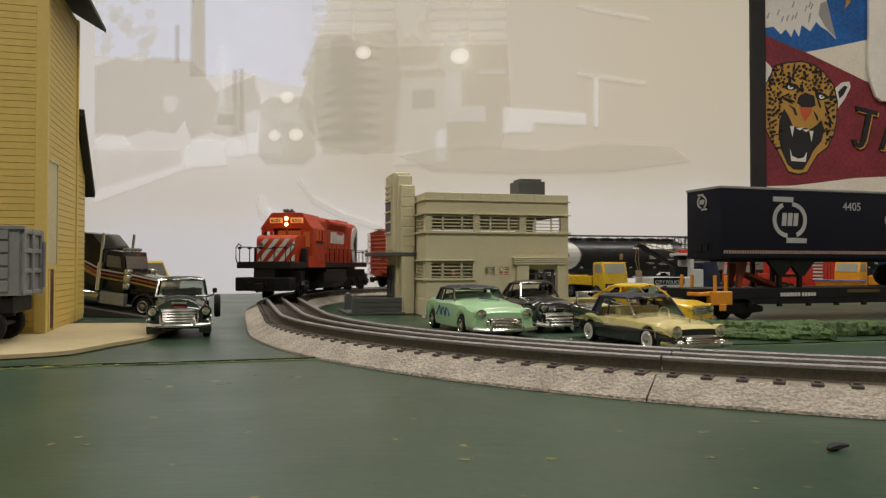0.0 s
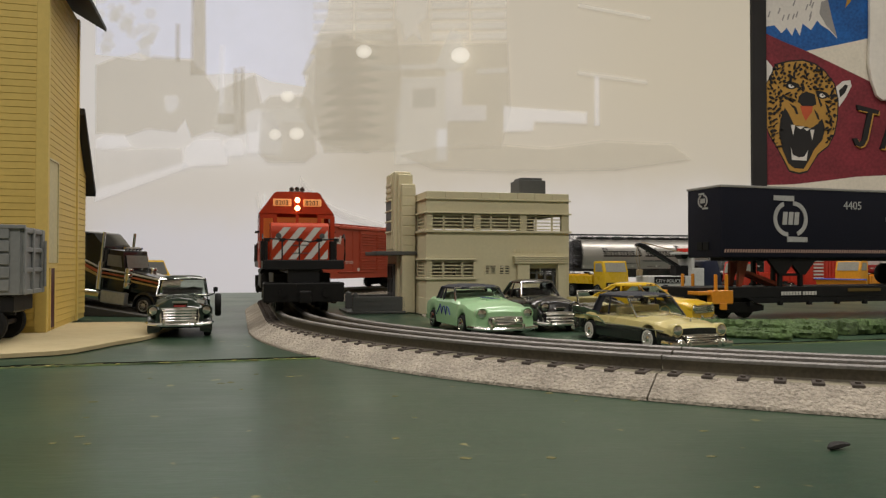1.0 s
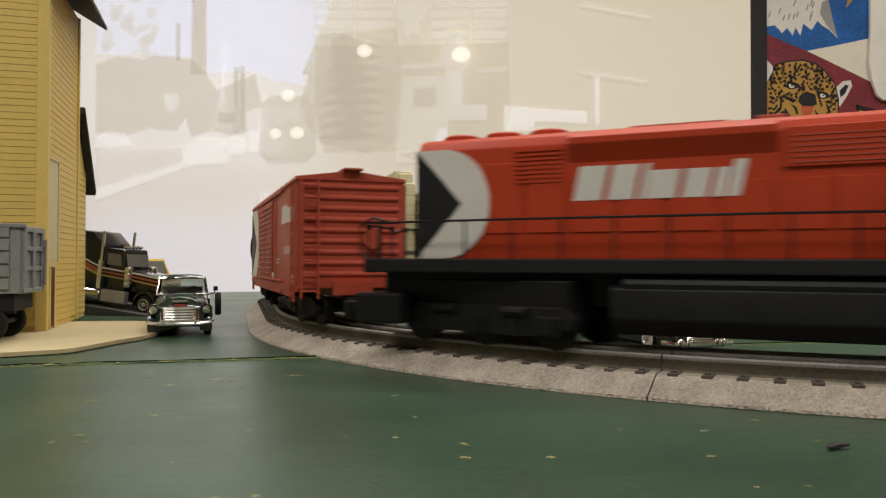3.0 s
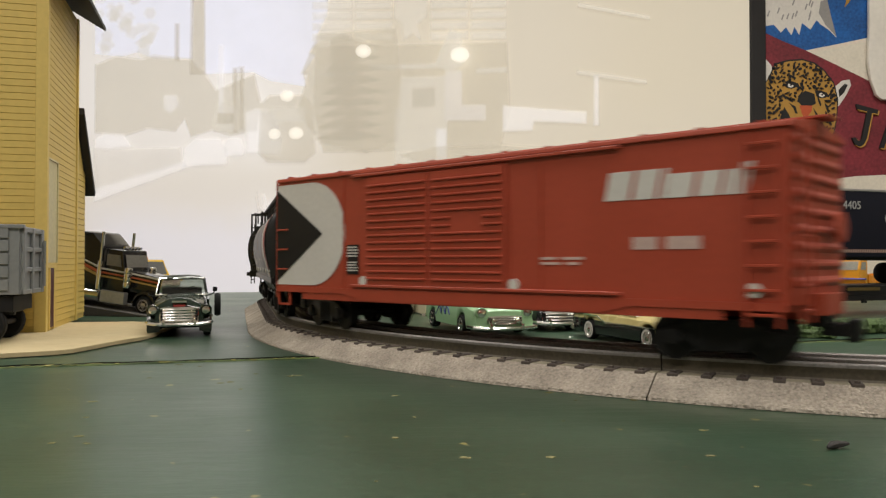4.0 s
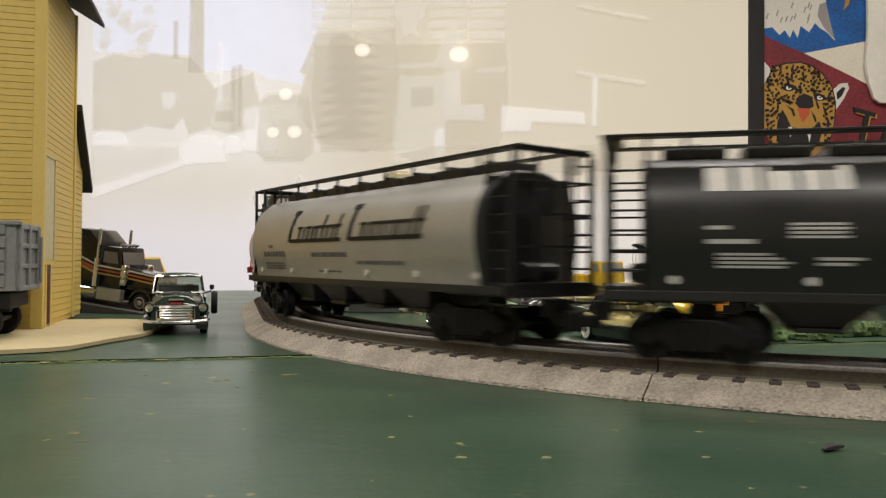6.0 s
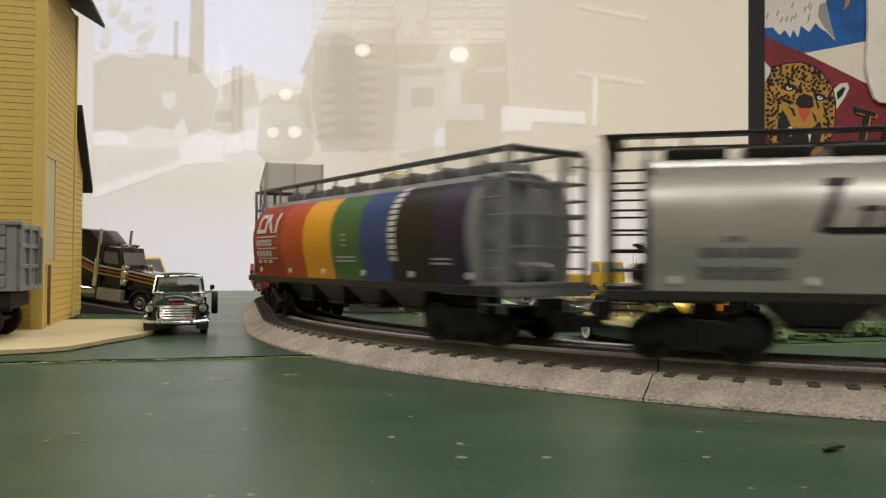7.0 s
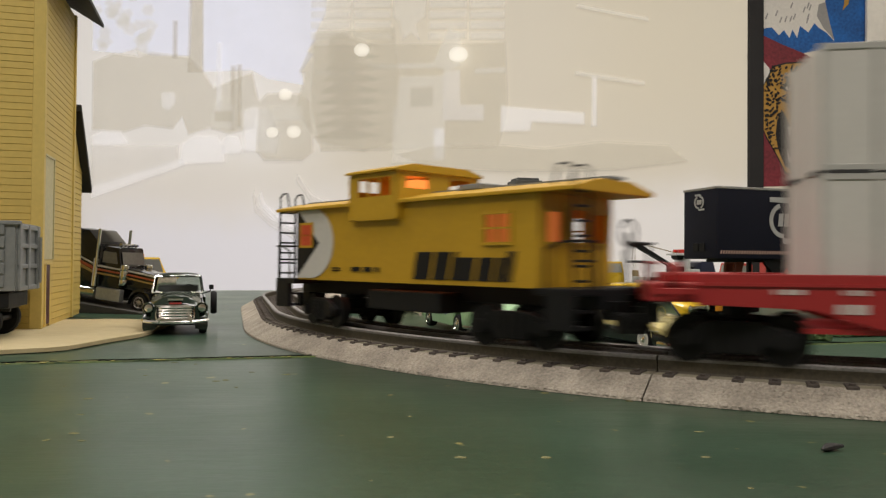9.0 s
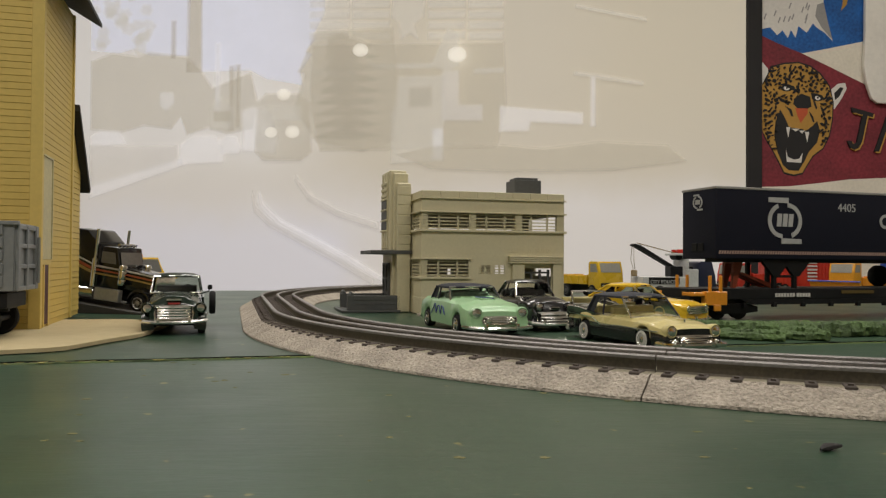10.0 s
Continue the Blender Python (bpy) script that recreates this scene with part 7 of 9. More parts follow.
        tube(bm, ((bx + 0.004, -W * 0.5, z + 0.002), (bx - 0.002, -W * 0.42, z + 0.002), (bx - 0.003, 0, z + 0.002), (bx - 0.002, W * 0.42, z + 0.002), (bx + 0.004, W * 0.5, z + 0.002)), 0.0014, 8)
        part("rear_bumper", bm, CHROME, ob, "chrome rear bumper", smooth=True)
    return ob, fx, fw, zb


def grille_bars(ob, fx, w, z0, z1, n, verticals=0, fat=0.0011, surround=True):
    bm = B()
    box(bm, fx - 0.001, fx + 0.0006, -w, w, z0, z1)
    back = part("grille_back", bm, RUBBER, ob, "dark grille opening")
    bm = B()
    for k in range(n):
        z = z0 + (z1 - z0) * (k + 0.5) / n
        tube(bm, ((fx - 0.001, -w, z), (fx + 0.0014, -w * 0.6, z), (fx + 0.0020, 0, z), (fx + 0.0014, w * 0.6, z), (fx - 0.001, w, z)), fat * 0.7, 6)
    for k in range(verticals):
        y = -w + 2 * w * (k + 0.5) / verticals
        cyl(bm, (fx + 0.0009, y, z0), (fx + 0.0009, y, z1), 0.0003, 5)
    if surround:
        tube(bm, ((fx + 0.0004, -w, z0), (fx + 0.0014, 0, z0 - 0.0004), (fx + 0.0004, w, z0), (fx + 0.0004, w * 1.04, (z0 + z1) / 2), (fx + 0.0004, w, z1), (fx + 0.0014, 0, z1 + 0.0004), (fx + 0.0004, -w, z1), (fx + 0.0004, -w * 1.04, (z0 + z1) / 2), (fx + 0.0004, -w, z0)), 0.0007, 6)
    part("grille", bm, CHROME, back, "chrome grille bars", smooth=True)


MINT = mat("mint_green_paint", (0.30, 0.50, 0.27), 0.35, var=0.06, coat=0.4)
GLOSSBLACK = mat("gloss_black_paint", (0.010, 0.010, 0.011), 0.2, var=0.1, coat=0.6)
CREAMPAINT = mat("cream_yellow_paint", (0.55, 0.47, 0.20), 0.28, var=0.05, coat=0.5)
SOFTTOP = mat("matt_navy_top", (0.012, 0.014, 0.022), 0.7, var=0.15, bump=0.1)
DKGREEN = mat("dark_green_paint", (0.006, 0.018, 0.011), 0.22, var=0.1, coat=0.6)
BRIGHTYELLOW = mat("bright_yellow_paint", (0.66, 0.42, 0.02), 0.28, var=0.05, coat=0.4)


def cars():
    st = ((-0.052, 0.0185, 0.0215, 0.0005), (-0.040, 0.0205, 0.0235, 0.001), (-0.010, 0.0210, 0.0235, 0.0005), (0.010, 0.0210, 0.0240, 0.001), (0.034, 0.0205, 0.0218, 0.0026), (0.050, 0.0198, 0.0192, 0.0020), (0.055, 0.0188, 0.0162, 0.0010))
    g, fx, fw, zb = toy_car("convertible_car", "mint green toy convertible with black soft top, pen scribbles", pose(*CAR_AT["mint"][:2], 0, 0, 0, CAR_AT["mint"][2]) @ Matrix.Diagonal((1.19, 1.19, 1.06, 1)), 0.108, 0.043, st, 0.0045, (-0.030, 0.032), 0.0068, MINT, SOFTTOP,
                            (-0.027, -0.021, 0.005, 0.014, 0.0222, 0.0325, 0.0178, 0.0158), seat=mat("mint_seat", (0.3, 0.4, 0.3), 0.6), light_z=0.0160)
    grille_bars(g, fx + 0.0004, 0.0108, 0.0088, 0.0132, 4, 18, 0.0005)
    bm = B()
    for sd in (-1, 1):
        lathe(bm, ((0.0001, 0.0028), (0.0014, 0.0024), (0.0019, 0.001), (0.0019, -0.001), (0.0001, -0.001)), Matrix.Translation((fx + 0.0018, sd * 0.0078, 0.0106)) @ Matrix.Rotation(math.pi / 2, 4, "Y"), 12)
    part("fog_lamp", bm, CHROME, g, "round chrome fog lamps", smooth=True)
    bm = B()
    tube(bm, [(-0.012 + k * 0.003, -0.0216, 0.016 + 0.004 * math.sin(k * 2.2)) for k in range(9)], 0.0004, 5)
    tube(bm, [(-0.018 + k * 0.002, -0.0216, 0.011 + k * 0.0016) for k in range(6)], 0.0004, 5)
    tube(bm, [(0.028 + k * 0.002, -0.006 + k * 0.0025, 0.0258 - k * 0.0002) for k in range(5)], 0.0004, 5)
    part("pen_scribble", bm, mat("blue_ink", (0.02, 0.04, 0.2), 0.5), g, "dark blue pen scribbles")
    bm = B()
    box(bm, 0.020, 0.036, -0.005, 0.005, 0.0228, 0.0250, 0.0006)
    part("bonnet_scoop", bm, MINT, g)

    st = ((-0.050, 0.0150, 0.0180, 0.002), (-0.038, 0.0190, 0.0235, 0.003), (-0.010, 0.0205, 0.0255, 0.001), (0.014, 0.0200, 0.0255, 0.002), (0.034, 0.0190, 0.0240, 0.0035), (0.047, 0.0180, 0.0210, 0.003), (0.052, 0.0160, 0.0150, 0.001))
    g, fx, fw, zb = toy_car("sedan_car", "glossy black rounded toy sedan with heavy chrome grille", pose(*CAR_AT["sedan"][:2], 0, 0, 0, CAR_AT["sedan"][2]), 0.104, 0.041, st, 0.0055, (-0.030, 0.032), 0.0078, GLOSSBLACK, GLOSSBLACK,
                            (-0.032, -0.018, 0.004, 0.013, 0.0255, 0.0380, 0.0172, 0.0138), light_z=0.0195)
    grille_bars(g, fx - 0.001, 0.0140, 0.0075, 0.0150, 3, 0, 0.0016)
    bm = B()
    box(bm, fx - 0.004, fx + 0.0008, -0.004, 0.004, 0.0175, 0.0195, 0.0005)
    part("badge", bm, CHROME, g, "chrome bonnet badge")

    st = ((-0.060, 0.0185, 0.0205, 0.0), (-0.046, 0.0205, 0.0208, -0.0012), (-0.014, 0.0212, 0.0196, 0.0), (0.012, 0.0212, 0.0194, 0.0010), (0.040, 0.0208, 0.0178, 0.0020), (0.054, 0.0202, 0.0160, 0.0016), (0.0585, 0.0198, 0.0142, 0.0008))
    g, fx, fw, zb = toy_car("hardtop_car", "cream and black two-tone toy hardtop with dark roof", pose(*CAR_AT["ford"][:2], 0, 0, 0, CAR_AT["ford"][2]), 0.117, 0.044, st, 0.0040, (-0.034, 0.036), 0.0068, CREAMPAINT, SOFTTOP,
                            (-0.034, -0.025, 0.007, 0.020, 0.0192, 0.0322, 0.0186, 0.0168), lower=GLOSSBLACK, split=0.60, whitewall=True, seat=CREAMPAINT, light_z=0.0134)
    grille_bars(g, fx, 0.0128, 0.0062, 0.0104, 3, 16, 0.0007)
    bm = B()
    for sd in (-1, 1):
        lathe(bm, ((0.0001, 0.0036), (0.0016, 0.0034), (0.0026, 0.0022), (0.0029, 0), (0.0026, -0.0016), (0.0001, -0.002)), Matrix.Translation((fx + 0.0012, sd * 0.0148, 0.0060)) @ Matrix.Rotation(math.pi / 2, 4, "Y"), 14)
        box(bm, fx - 0.003, fx + 0.0036, min(sd * 0.0150, sd * 0.0222), max(sd * 0.0150, sd * 0.0222), 0.0036, 0.0072, 0.0014)
    box(bm, fx - 0.002, fx + 0.0030, -0.0150, 0.0150, 0.0030, 0.0058, 0.0012)
    part("bumper_bar", bm, CHROME, g, "heavy chrome bumper with round pods", smooth=True)
    for sd in (-1, 1):
        bm = B()
        tube(bm, ((-0.056, sd * 0.0204, 0.0180), (-0.022, sd * 0.0216, 0.0168), (-0.012, sd * 0.0217, 0.0128), (0.012, sd * 0.0217, 0.0135), (0.052, sd * 0.0208, 0.0128)), 0.0005, 5)
        part("side_trim", bm, CHROME, g, "thin bright side strip")
        bm = B()
        prism(bm, ((-0.061, 0.0165), (-0.060, 0.0228), (-0.044, 0.0224), (-0.026, 0.0204), (-0.016, 0.0190), (-0.030, 0.0172)), "y", sd * 0.0185 - 0.0013, sd * 0.0185 + 0.0013, 0.0004)
        part("tail_fin", bm, GLOSSBLACK, g, "low black tail fin")
    bm = B()
    prism(bm, ((0.038, 0.0195), (0.050, 0.0200), (0.050, 0.0175)), "y", -0.0006, 0.0006)
    part("bonnet_ornament", bm, CHROME, g, "small bonnet ornament")

    st = ((-0.052, 0.0180, 0.0210, 0.001), (-0.040, 0.0200, 0.0230, 0.001), (-0.010, 0.0205, 0.0225, 0.0005), (0.012, 0.0205, 0.0230, 0.001), (0.042, 0.0200, 0.0220, 0.0018), (0.052, 0.0190, 0.0185, 0.001))
    g, fx, fw, zb = toy_car("open_car", "black open-topped toy car with bright windscreen", pose(*CAR_AT["open"][:2], 0, 0, 0, CAR_AT["open"][2]) @ Matrix.Scale(0.9, 4), 0.104, 0.041, st, 0.0055, (-0.031, 0.033), 0.0078, GLOSSBLACK, GLOSSBLACK,
                            (-0.026, -0.016, 0.0045, 0.012, 0.0228, 0.0345, 0.0185, 0.0165), seat=CREAMPAINT, open_top=True, light_z=0.0165)
    grille_bars(g, fx, 0.013, 0.0075, 0.0130, 3)

    st = ((-0.056, 0.0180, 0.0215, 0.001), (-0.040, 0.0205, 0.0235, 0.001), (-0.010, 0.0210, 0.0235, 0.0005), (0.016, 0.0210, 0.0235, 0.001), (0.046, 0.0205, 0.0215, 0.0015), (0.057, 0.0195, 0.0185, 0.001))
    g, fx, fw, zb = toy_car("taxi_coupe", "bright yellow toy coupe with black window openings", pose(*CAR_AT["yellow"][:2], 0, 0, 0, CAR_AT["yellow"][2]), 0.113, 0.043, st, 0.0058, (-0.034, 0.035), 0.0080, BRIGHTYELLOW, BRIGHTYELLOW,
                            (-0.040, -0.022, 0.004, 0.018, 0.0235, 0.0345, 0.0182, 0.0150), seat=RUBBER, light_z=0.0160)
    grille_bars(g, fx, 0.0165, 0.0125, 0.0175, 3)


def pickup():
    m = pose(*CAR_AT["pickup"][:2], 0, 0, 0, CAR_AT["pickup"][2])
    st = ((-0.010, 0.0190, 0.0285, 0.001), (0.012, 0.0190, 0.0285, 0.002), (0.030, 0.0180, 0.0265, 0.004), (0.045, 0.0170, 0.0240, 0.0045), (0.0495, 0.0165, 0.0205, 0.002))
    g, fx, fw, zb = toy_car("pickup_truck", "dark green vintage toy pickup with chrome grille, side spare wheel", m, 0.11, 0.044, st, 0.0085, (-0.042, 0.034), 0.0088, DKGREEN, DKGREEN,
                            (-0.012, -0.009, 0.010, 0.015, 0.0290, 0.0420, 0.0180, 0.0160), nose="tall", light_z=0.0195, bumper=True)
    bm = B()
    for sd in (-1, 1):
        rings = []
        for k in range(13):
            a = math.pi * (k / 12) * 1.05 - 0.1
            x, z = 0.034 - 0.0135 * math.cos(a), 0.0085 + 0.0140 * math.sin(a)
            rings.append([(x, sd * 0.0135, z), (x, sd * 0.0195, z - 0.0004), (x, sd * 0.0222, z - 0.0025), (x, sd * 0.0215, z - 0.0045), (x, sd * 0.0135, z - 0.0035)])
        loft(bm, rings)
    part("front_wing", bm, DKGREEN, g, "rounded dark green wings", smooth=True)
    bm = B()
    box(bm, -0.064, -0.013, -0.0195, 0.0195, 0.0120, 0.0135)
    for sd in (-1, 1):
        box(bm, -0.064, -0.013, sd * 0.0195 - 0.0008, sd * 0.0195 + 0.0008, 0.0125, 0.0245, 0.0004)
    box(bm, -0.0648, -0.0635, -0.0195, 0.0195, 0.0125, 0.0240)
    part("cargo_bed", bm, DKGREEN, g, "short cargo bed")
    bm = B()
    q = pose(-0.004, 0.0265, 0.0205, 90)
    lathe(bm, ((0.0035, -0.0024), (0.0082, -0.0024), (0.0090, -0.001), (0.0090, 0.001), (0.0082, 0.0024), (0.0035, 0.0024)), q, 20)
    part("spare_wheel", bm, RUBBER, g, "spare wheel on the side", smooth=True)
    bm = B()
    tube(bm, ((0.012, 0.0175, 0.0280), (0.014, 0.0235, 0.0300), (0.014, 0.0245, 0.0330)), 0.0005, 5)
    box(bm, 0.0135, 0.0145, 0.0228, 0.0262, 0.0315, 0.0350, 0.0006)
    tube(bm, ((0.012, -0.0175, 0.0280), (0.014, -0.0235, 0.0290), (0.014, -0.0235, 0.0310)), 0.0005, 5)
    part("mirror", bm, RUBBER, g, "black side mirror")
    grille_bars(g, fx + 0.0012, 0.0125, 0.0112, 0.0208, 5, 0, 0.0017)
    bm = B()
    box(bm, fx - 0.003, fx + 0.0018, -0.0052, 0.0052, 0.0246, 0.0262, 0.0005)
    part("badge", bm, CHROME, g, "bright bonnet badge")
    bm = B()
    box(bm, fx - 0.0015, fx + 0.0022, -0.004, 0.004, 0.0222, 0.0234)
    part("red_emblem", bm, MARKRED, g, "small red emblem")


def truck_wheels(ob, xs, y, r, w=0.007, hub=None):
    for x in xs:
        for sd in (-1, 1):
            wheel(ob, x, sd * y, r, w, hub)


def semi():
    # ramp and tractor
    at = CAR_AT["semi"]
    m = pose(at[0], at[1], 0, 0, 0, at[2])
    bm = B()
    prism(bm, ((-0.20, 0), (0.050, 0), (0.050, 0.0008), (-0.20, 0.0310)), "y", -0.032, 0.032, 0.0006)
    rp = part("ramp", bm, mat("ramp_grey", (0.05, 0.046, 0.04), 0.7, var=0.15), None)
    rp.matrix_basis = m
    tagged(rp, "dark grey sloping ramp beside the house", "ramp")
    tilt = math.degrees(math.atan2(0.0302, 0.250))
    ob = thing("semi_tractor", m @ pose(0.0, 0, 0.0055, 0, tilt, 0) @ Matrix.Scale(0.88, 4), "black toy semi tractor with orange and gold stripes, chrome stacks", "toy truck")
    bm = B()
    prism(bm, ((-0.066, 0.020), (-0.066, 0.080), (-0.060, 0.0855), (-0.040, 0.0855), (-0.024, 0.0720), (-0.024, 0.020)), "y", -0.0245, 0.0245, 0.0022)
    part("sleeper", bm, GLOSSBLACK, ob, "tall glossy black sleeper", smooth=True)
    bm = B()
    prism(bm, ((-0.026, 0.020), (-0.026, 0.066), (-0.022, 0.069), (0.001, 0.069), (0.006, 0.048), (0.008, 0.020)), "y", -0.0225, 0.0225, 0.0016)
    prism(bm, ((0.006, 0.022), (0.006, 0.0475), (0.052, 0.0425), (0.056, 0.040), (0.056, 0.022)), "y", -0.0170, 0.0170, 0.0022)
    part("cab", bm, GLOSSBLACK, ob, smooth=True)
    bm = B()
    for sd in (-1, 1):
        prism(bm, ((-0.018, 0.050), (-0.018, 0.063), (-0.001, 0.063), (0.002, 0.050)), "y", sd * 0.0228 - 0.0003, sd * 0.0228 + 0.0003)
    prism(bm, ((0.0070, 0.050), (0.0035, 0.064), (0.0031, 0.064), (0.0066, 0.050)), "y", -0.019, 0.019)
    part("cab_glass", bm, mat("dim_glass", (0.16, 0.15, 0.13), 0.1, spec=0.8), ob, "dim cab windows")
    for i, (zz, col) in enumerate(((0.0515, (0.62, 0.58, 0.5)), (0.0472, (0.45, 0.10, 0.03)), (0.0430, (0.42, 0.27, 0.07)))):
        bm = B()
        for sd in (-1, 1):
            y = sd * 0.0248
            prism(bm, ((-0.066, zz + 0.004), (-0.052, zz + 0.004), (-0.024, zz - 0.005), (-0.024, zz - 0.0065 - 0.0015 * (i > 0)), (-0.052, zz + (0.0005 if i else 0.002)), (-0.066, zz + (0.0005 if i else 0.002))), "y", y - 0.0004, y + 0.0004)
            y = sd * 0.0228
            prism(bm, ((-0.024, zz - 0.005), (0.008, zz - 0.0065), (0.008, zz - 0.008), (-0.024, zz - 0.0072)), "y", y - 0.0004, y + 0.0004)
            y = sd * 0.0174
            prism(bm, ((0.008, zz - 0.0065), (0.052, zz - 0.0095), (0.052, zz - 0.0112), (0.008, zz - 0.0085)), "y", y - 0.0004, y + 0.0004)
        part("stripe", bm, mat("stripe_%d" % i, col, 0.4), ob, "painted body stripe")
    for sd in (-1, 1):
        bm = B()
        cyl(bm, (-0.0225, sd * 0.0275, 0.022), (-0.0225, sd * 0.0275, 0.054), 0.0030, 12)
        cyl(bm, (-0.0225, sd * 0.0275, 0.054), (-0.0225, sd * 0.0275, 0.088), 0.0017, 10)
        part("exhaust_stack", bm, CHROME, ob, "chrome exhaust stack", smooth=True)
        bm = B()
        lathe(bm, ((0.0001, 0.0), (0.0040, 0.0), (0.0046, 0.0012), (0.0046, 0.0060), (0.0043, 0.0066), (0.0046, 0.0072), (0.0046, 0.0160), (0.0043, 0.0166), (0.0046, 0.0172), (0.0046, 0.0218), (0.0038, 0.0232), (0.0001, 0.0234)), Matrix.Translation((0.0115, sd * 0.0225, 0.027)), 16)
        part("air_cleaner", bm, CHROME, ob, "chrome air cleaner", smooth=True)
        bm = B()
        lathe(bm, ((0.0001, 0.0), (0.0060, 0.0), (0.0068, 0.0012), (0.0068, 0.0130), (0.0071, 0.0134), (0.0071, 0.0150), (0.0068, 0.0154), (0.0068, 0.0388), (0.0060, 0.0400), (0.0001, 0.0400)), Matrix.Translation((-0.062, sd * 0.0215, 0.014)) @ Matrix.Rotation(math.pi / 2, 4, "Y"), 18)
        part("fuel_tank", bm, CHROME, ob, "chrome fuel tank", smooth=True)
    bm = B()
    for sd in (-1, 1):
        box(bm, -0.020, 0.012, sd * 0.0225 - 0.004, sd * 0.0225 + 0.004, 0.0075, 0.0215, 0.0012)
    part("step_box", bm, mat("satin_silver", (0.45, 0.44, 0.41), 0.4, 0.6), ob, "silver step boxes")
    bm = B()
    box(bm, -0.10, 0.054, -0.010, 0.010, 0.010, 0.020, 0.0006)
    for sd in (-1, 1):
        rings = []
        for k in range(11):
            a = math.pi * k / 10
            x, z = 0.036 - 0.0145 * math.cos(a), 0.0100 + 0.0160 * math.sin(a)
            rings.append([(x, sd * 0.014, z), (x, sd * 0.0235, z), (x, sd * 0.0240, z - 0.003), (x, sd * 0.014, z - 0.003)])
        loft(bm, rings)
    part("chassis", bm, GLOSSBLACK, ob, "black chassis and wings", smooth=True)
    bm = B()
    cyl(bm, (-0.004, -0.013, 0.0715), (-0.004, 0.013, 0.0715), 0.0018, 10)
    for y in (-0.013, -0.0065, 0, 0.0065, 0.013):
        cyl(bm, (-0.004, y, 0.0700), (0.0, y, 0.0720), 0.0014, 8)
    box(bm, 0.056, 0.0585, -0.013, 0.013, 0.016, 0.040, 0.0008)
    box(bm, 0.056, 0.0610, -0.023, 0.023, 0.006, 0.0125, 0.001)
    part("brightwork", bm, CHROME, ob, "chrome lamps, grille and bumper", smooth=True)
    truck_wheels(ob, (0.036,), 0.0205, 0.0102, 0.007, STEEL)
    truck_wheels(ob, (-0.088, -0.066), 0.0200, 0.0102, 0.011, STEEL)


def yellow_wagon():
    at = CAR_AT["wagon"]
    ob = thing("yellow_service_truck", pose(at[0], at[1], 0, 0, 0, at[2]) @ Matrix.Scale(0.95, 4), "yellow toy service truck with roof lamp behind the tractor", "toy truck")
    bm = B()
    prism(bm, ((-0.05, 0.012), (-0.05, 0.036), (-0.014, 0.036), (-0.010, 0.060), (0.016, 0.060), (0.024, 0.038), (0.045, 0.034), (0.045, 0.012)), "y", -0.022, 0.022, 0.0018)
    part("body", bm, BRIGHTYELLOW, ob, smooth=True)
    bm = B()
    for sd in (-1, 1):
        prism(bm, ((-0.007, 0.042), (-0.006, 0.056), (0.003, 0.056), (0.003, 0.042)), "y", sd * 0.0222 - 0.0003, sd * 0.0222 + 0.0003)
        prism(bm, ((0.005, 0.042), (0.005, 0.056), (0.014, 0.056), (0.019, 0.042)), "y", sd * 0.0222 - 0.0003, sd * 0.0222 + 0.0003)
    prism(bm, ((0.0235, 0.041), (0.0175, 0.057), (0.0178, 0.0574), (0.0242, 0.041)), "y", -0.018, 0.018)
    part("window", bm, mat("wagon_glass", (0.12, 0.12, 0.11), 0.1), ob, "dim cab windows")
    bm = B()
    box(bm, -0.004, 0.004, -0.006, 0.006, 0.060, 0.064, 0.0012)
    part("roof_lamp", bm, ORANGE, ob, "orange roof lamp")
    truck_wheels(ob, (-0.032, 0.030), 0.0195, 0.0098)


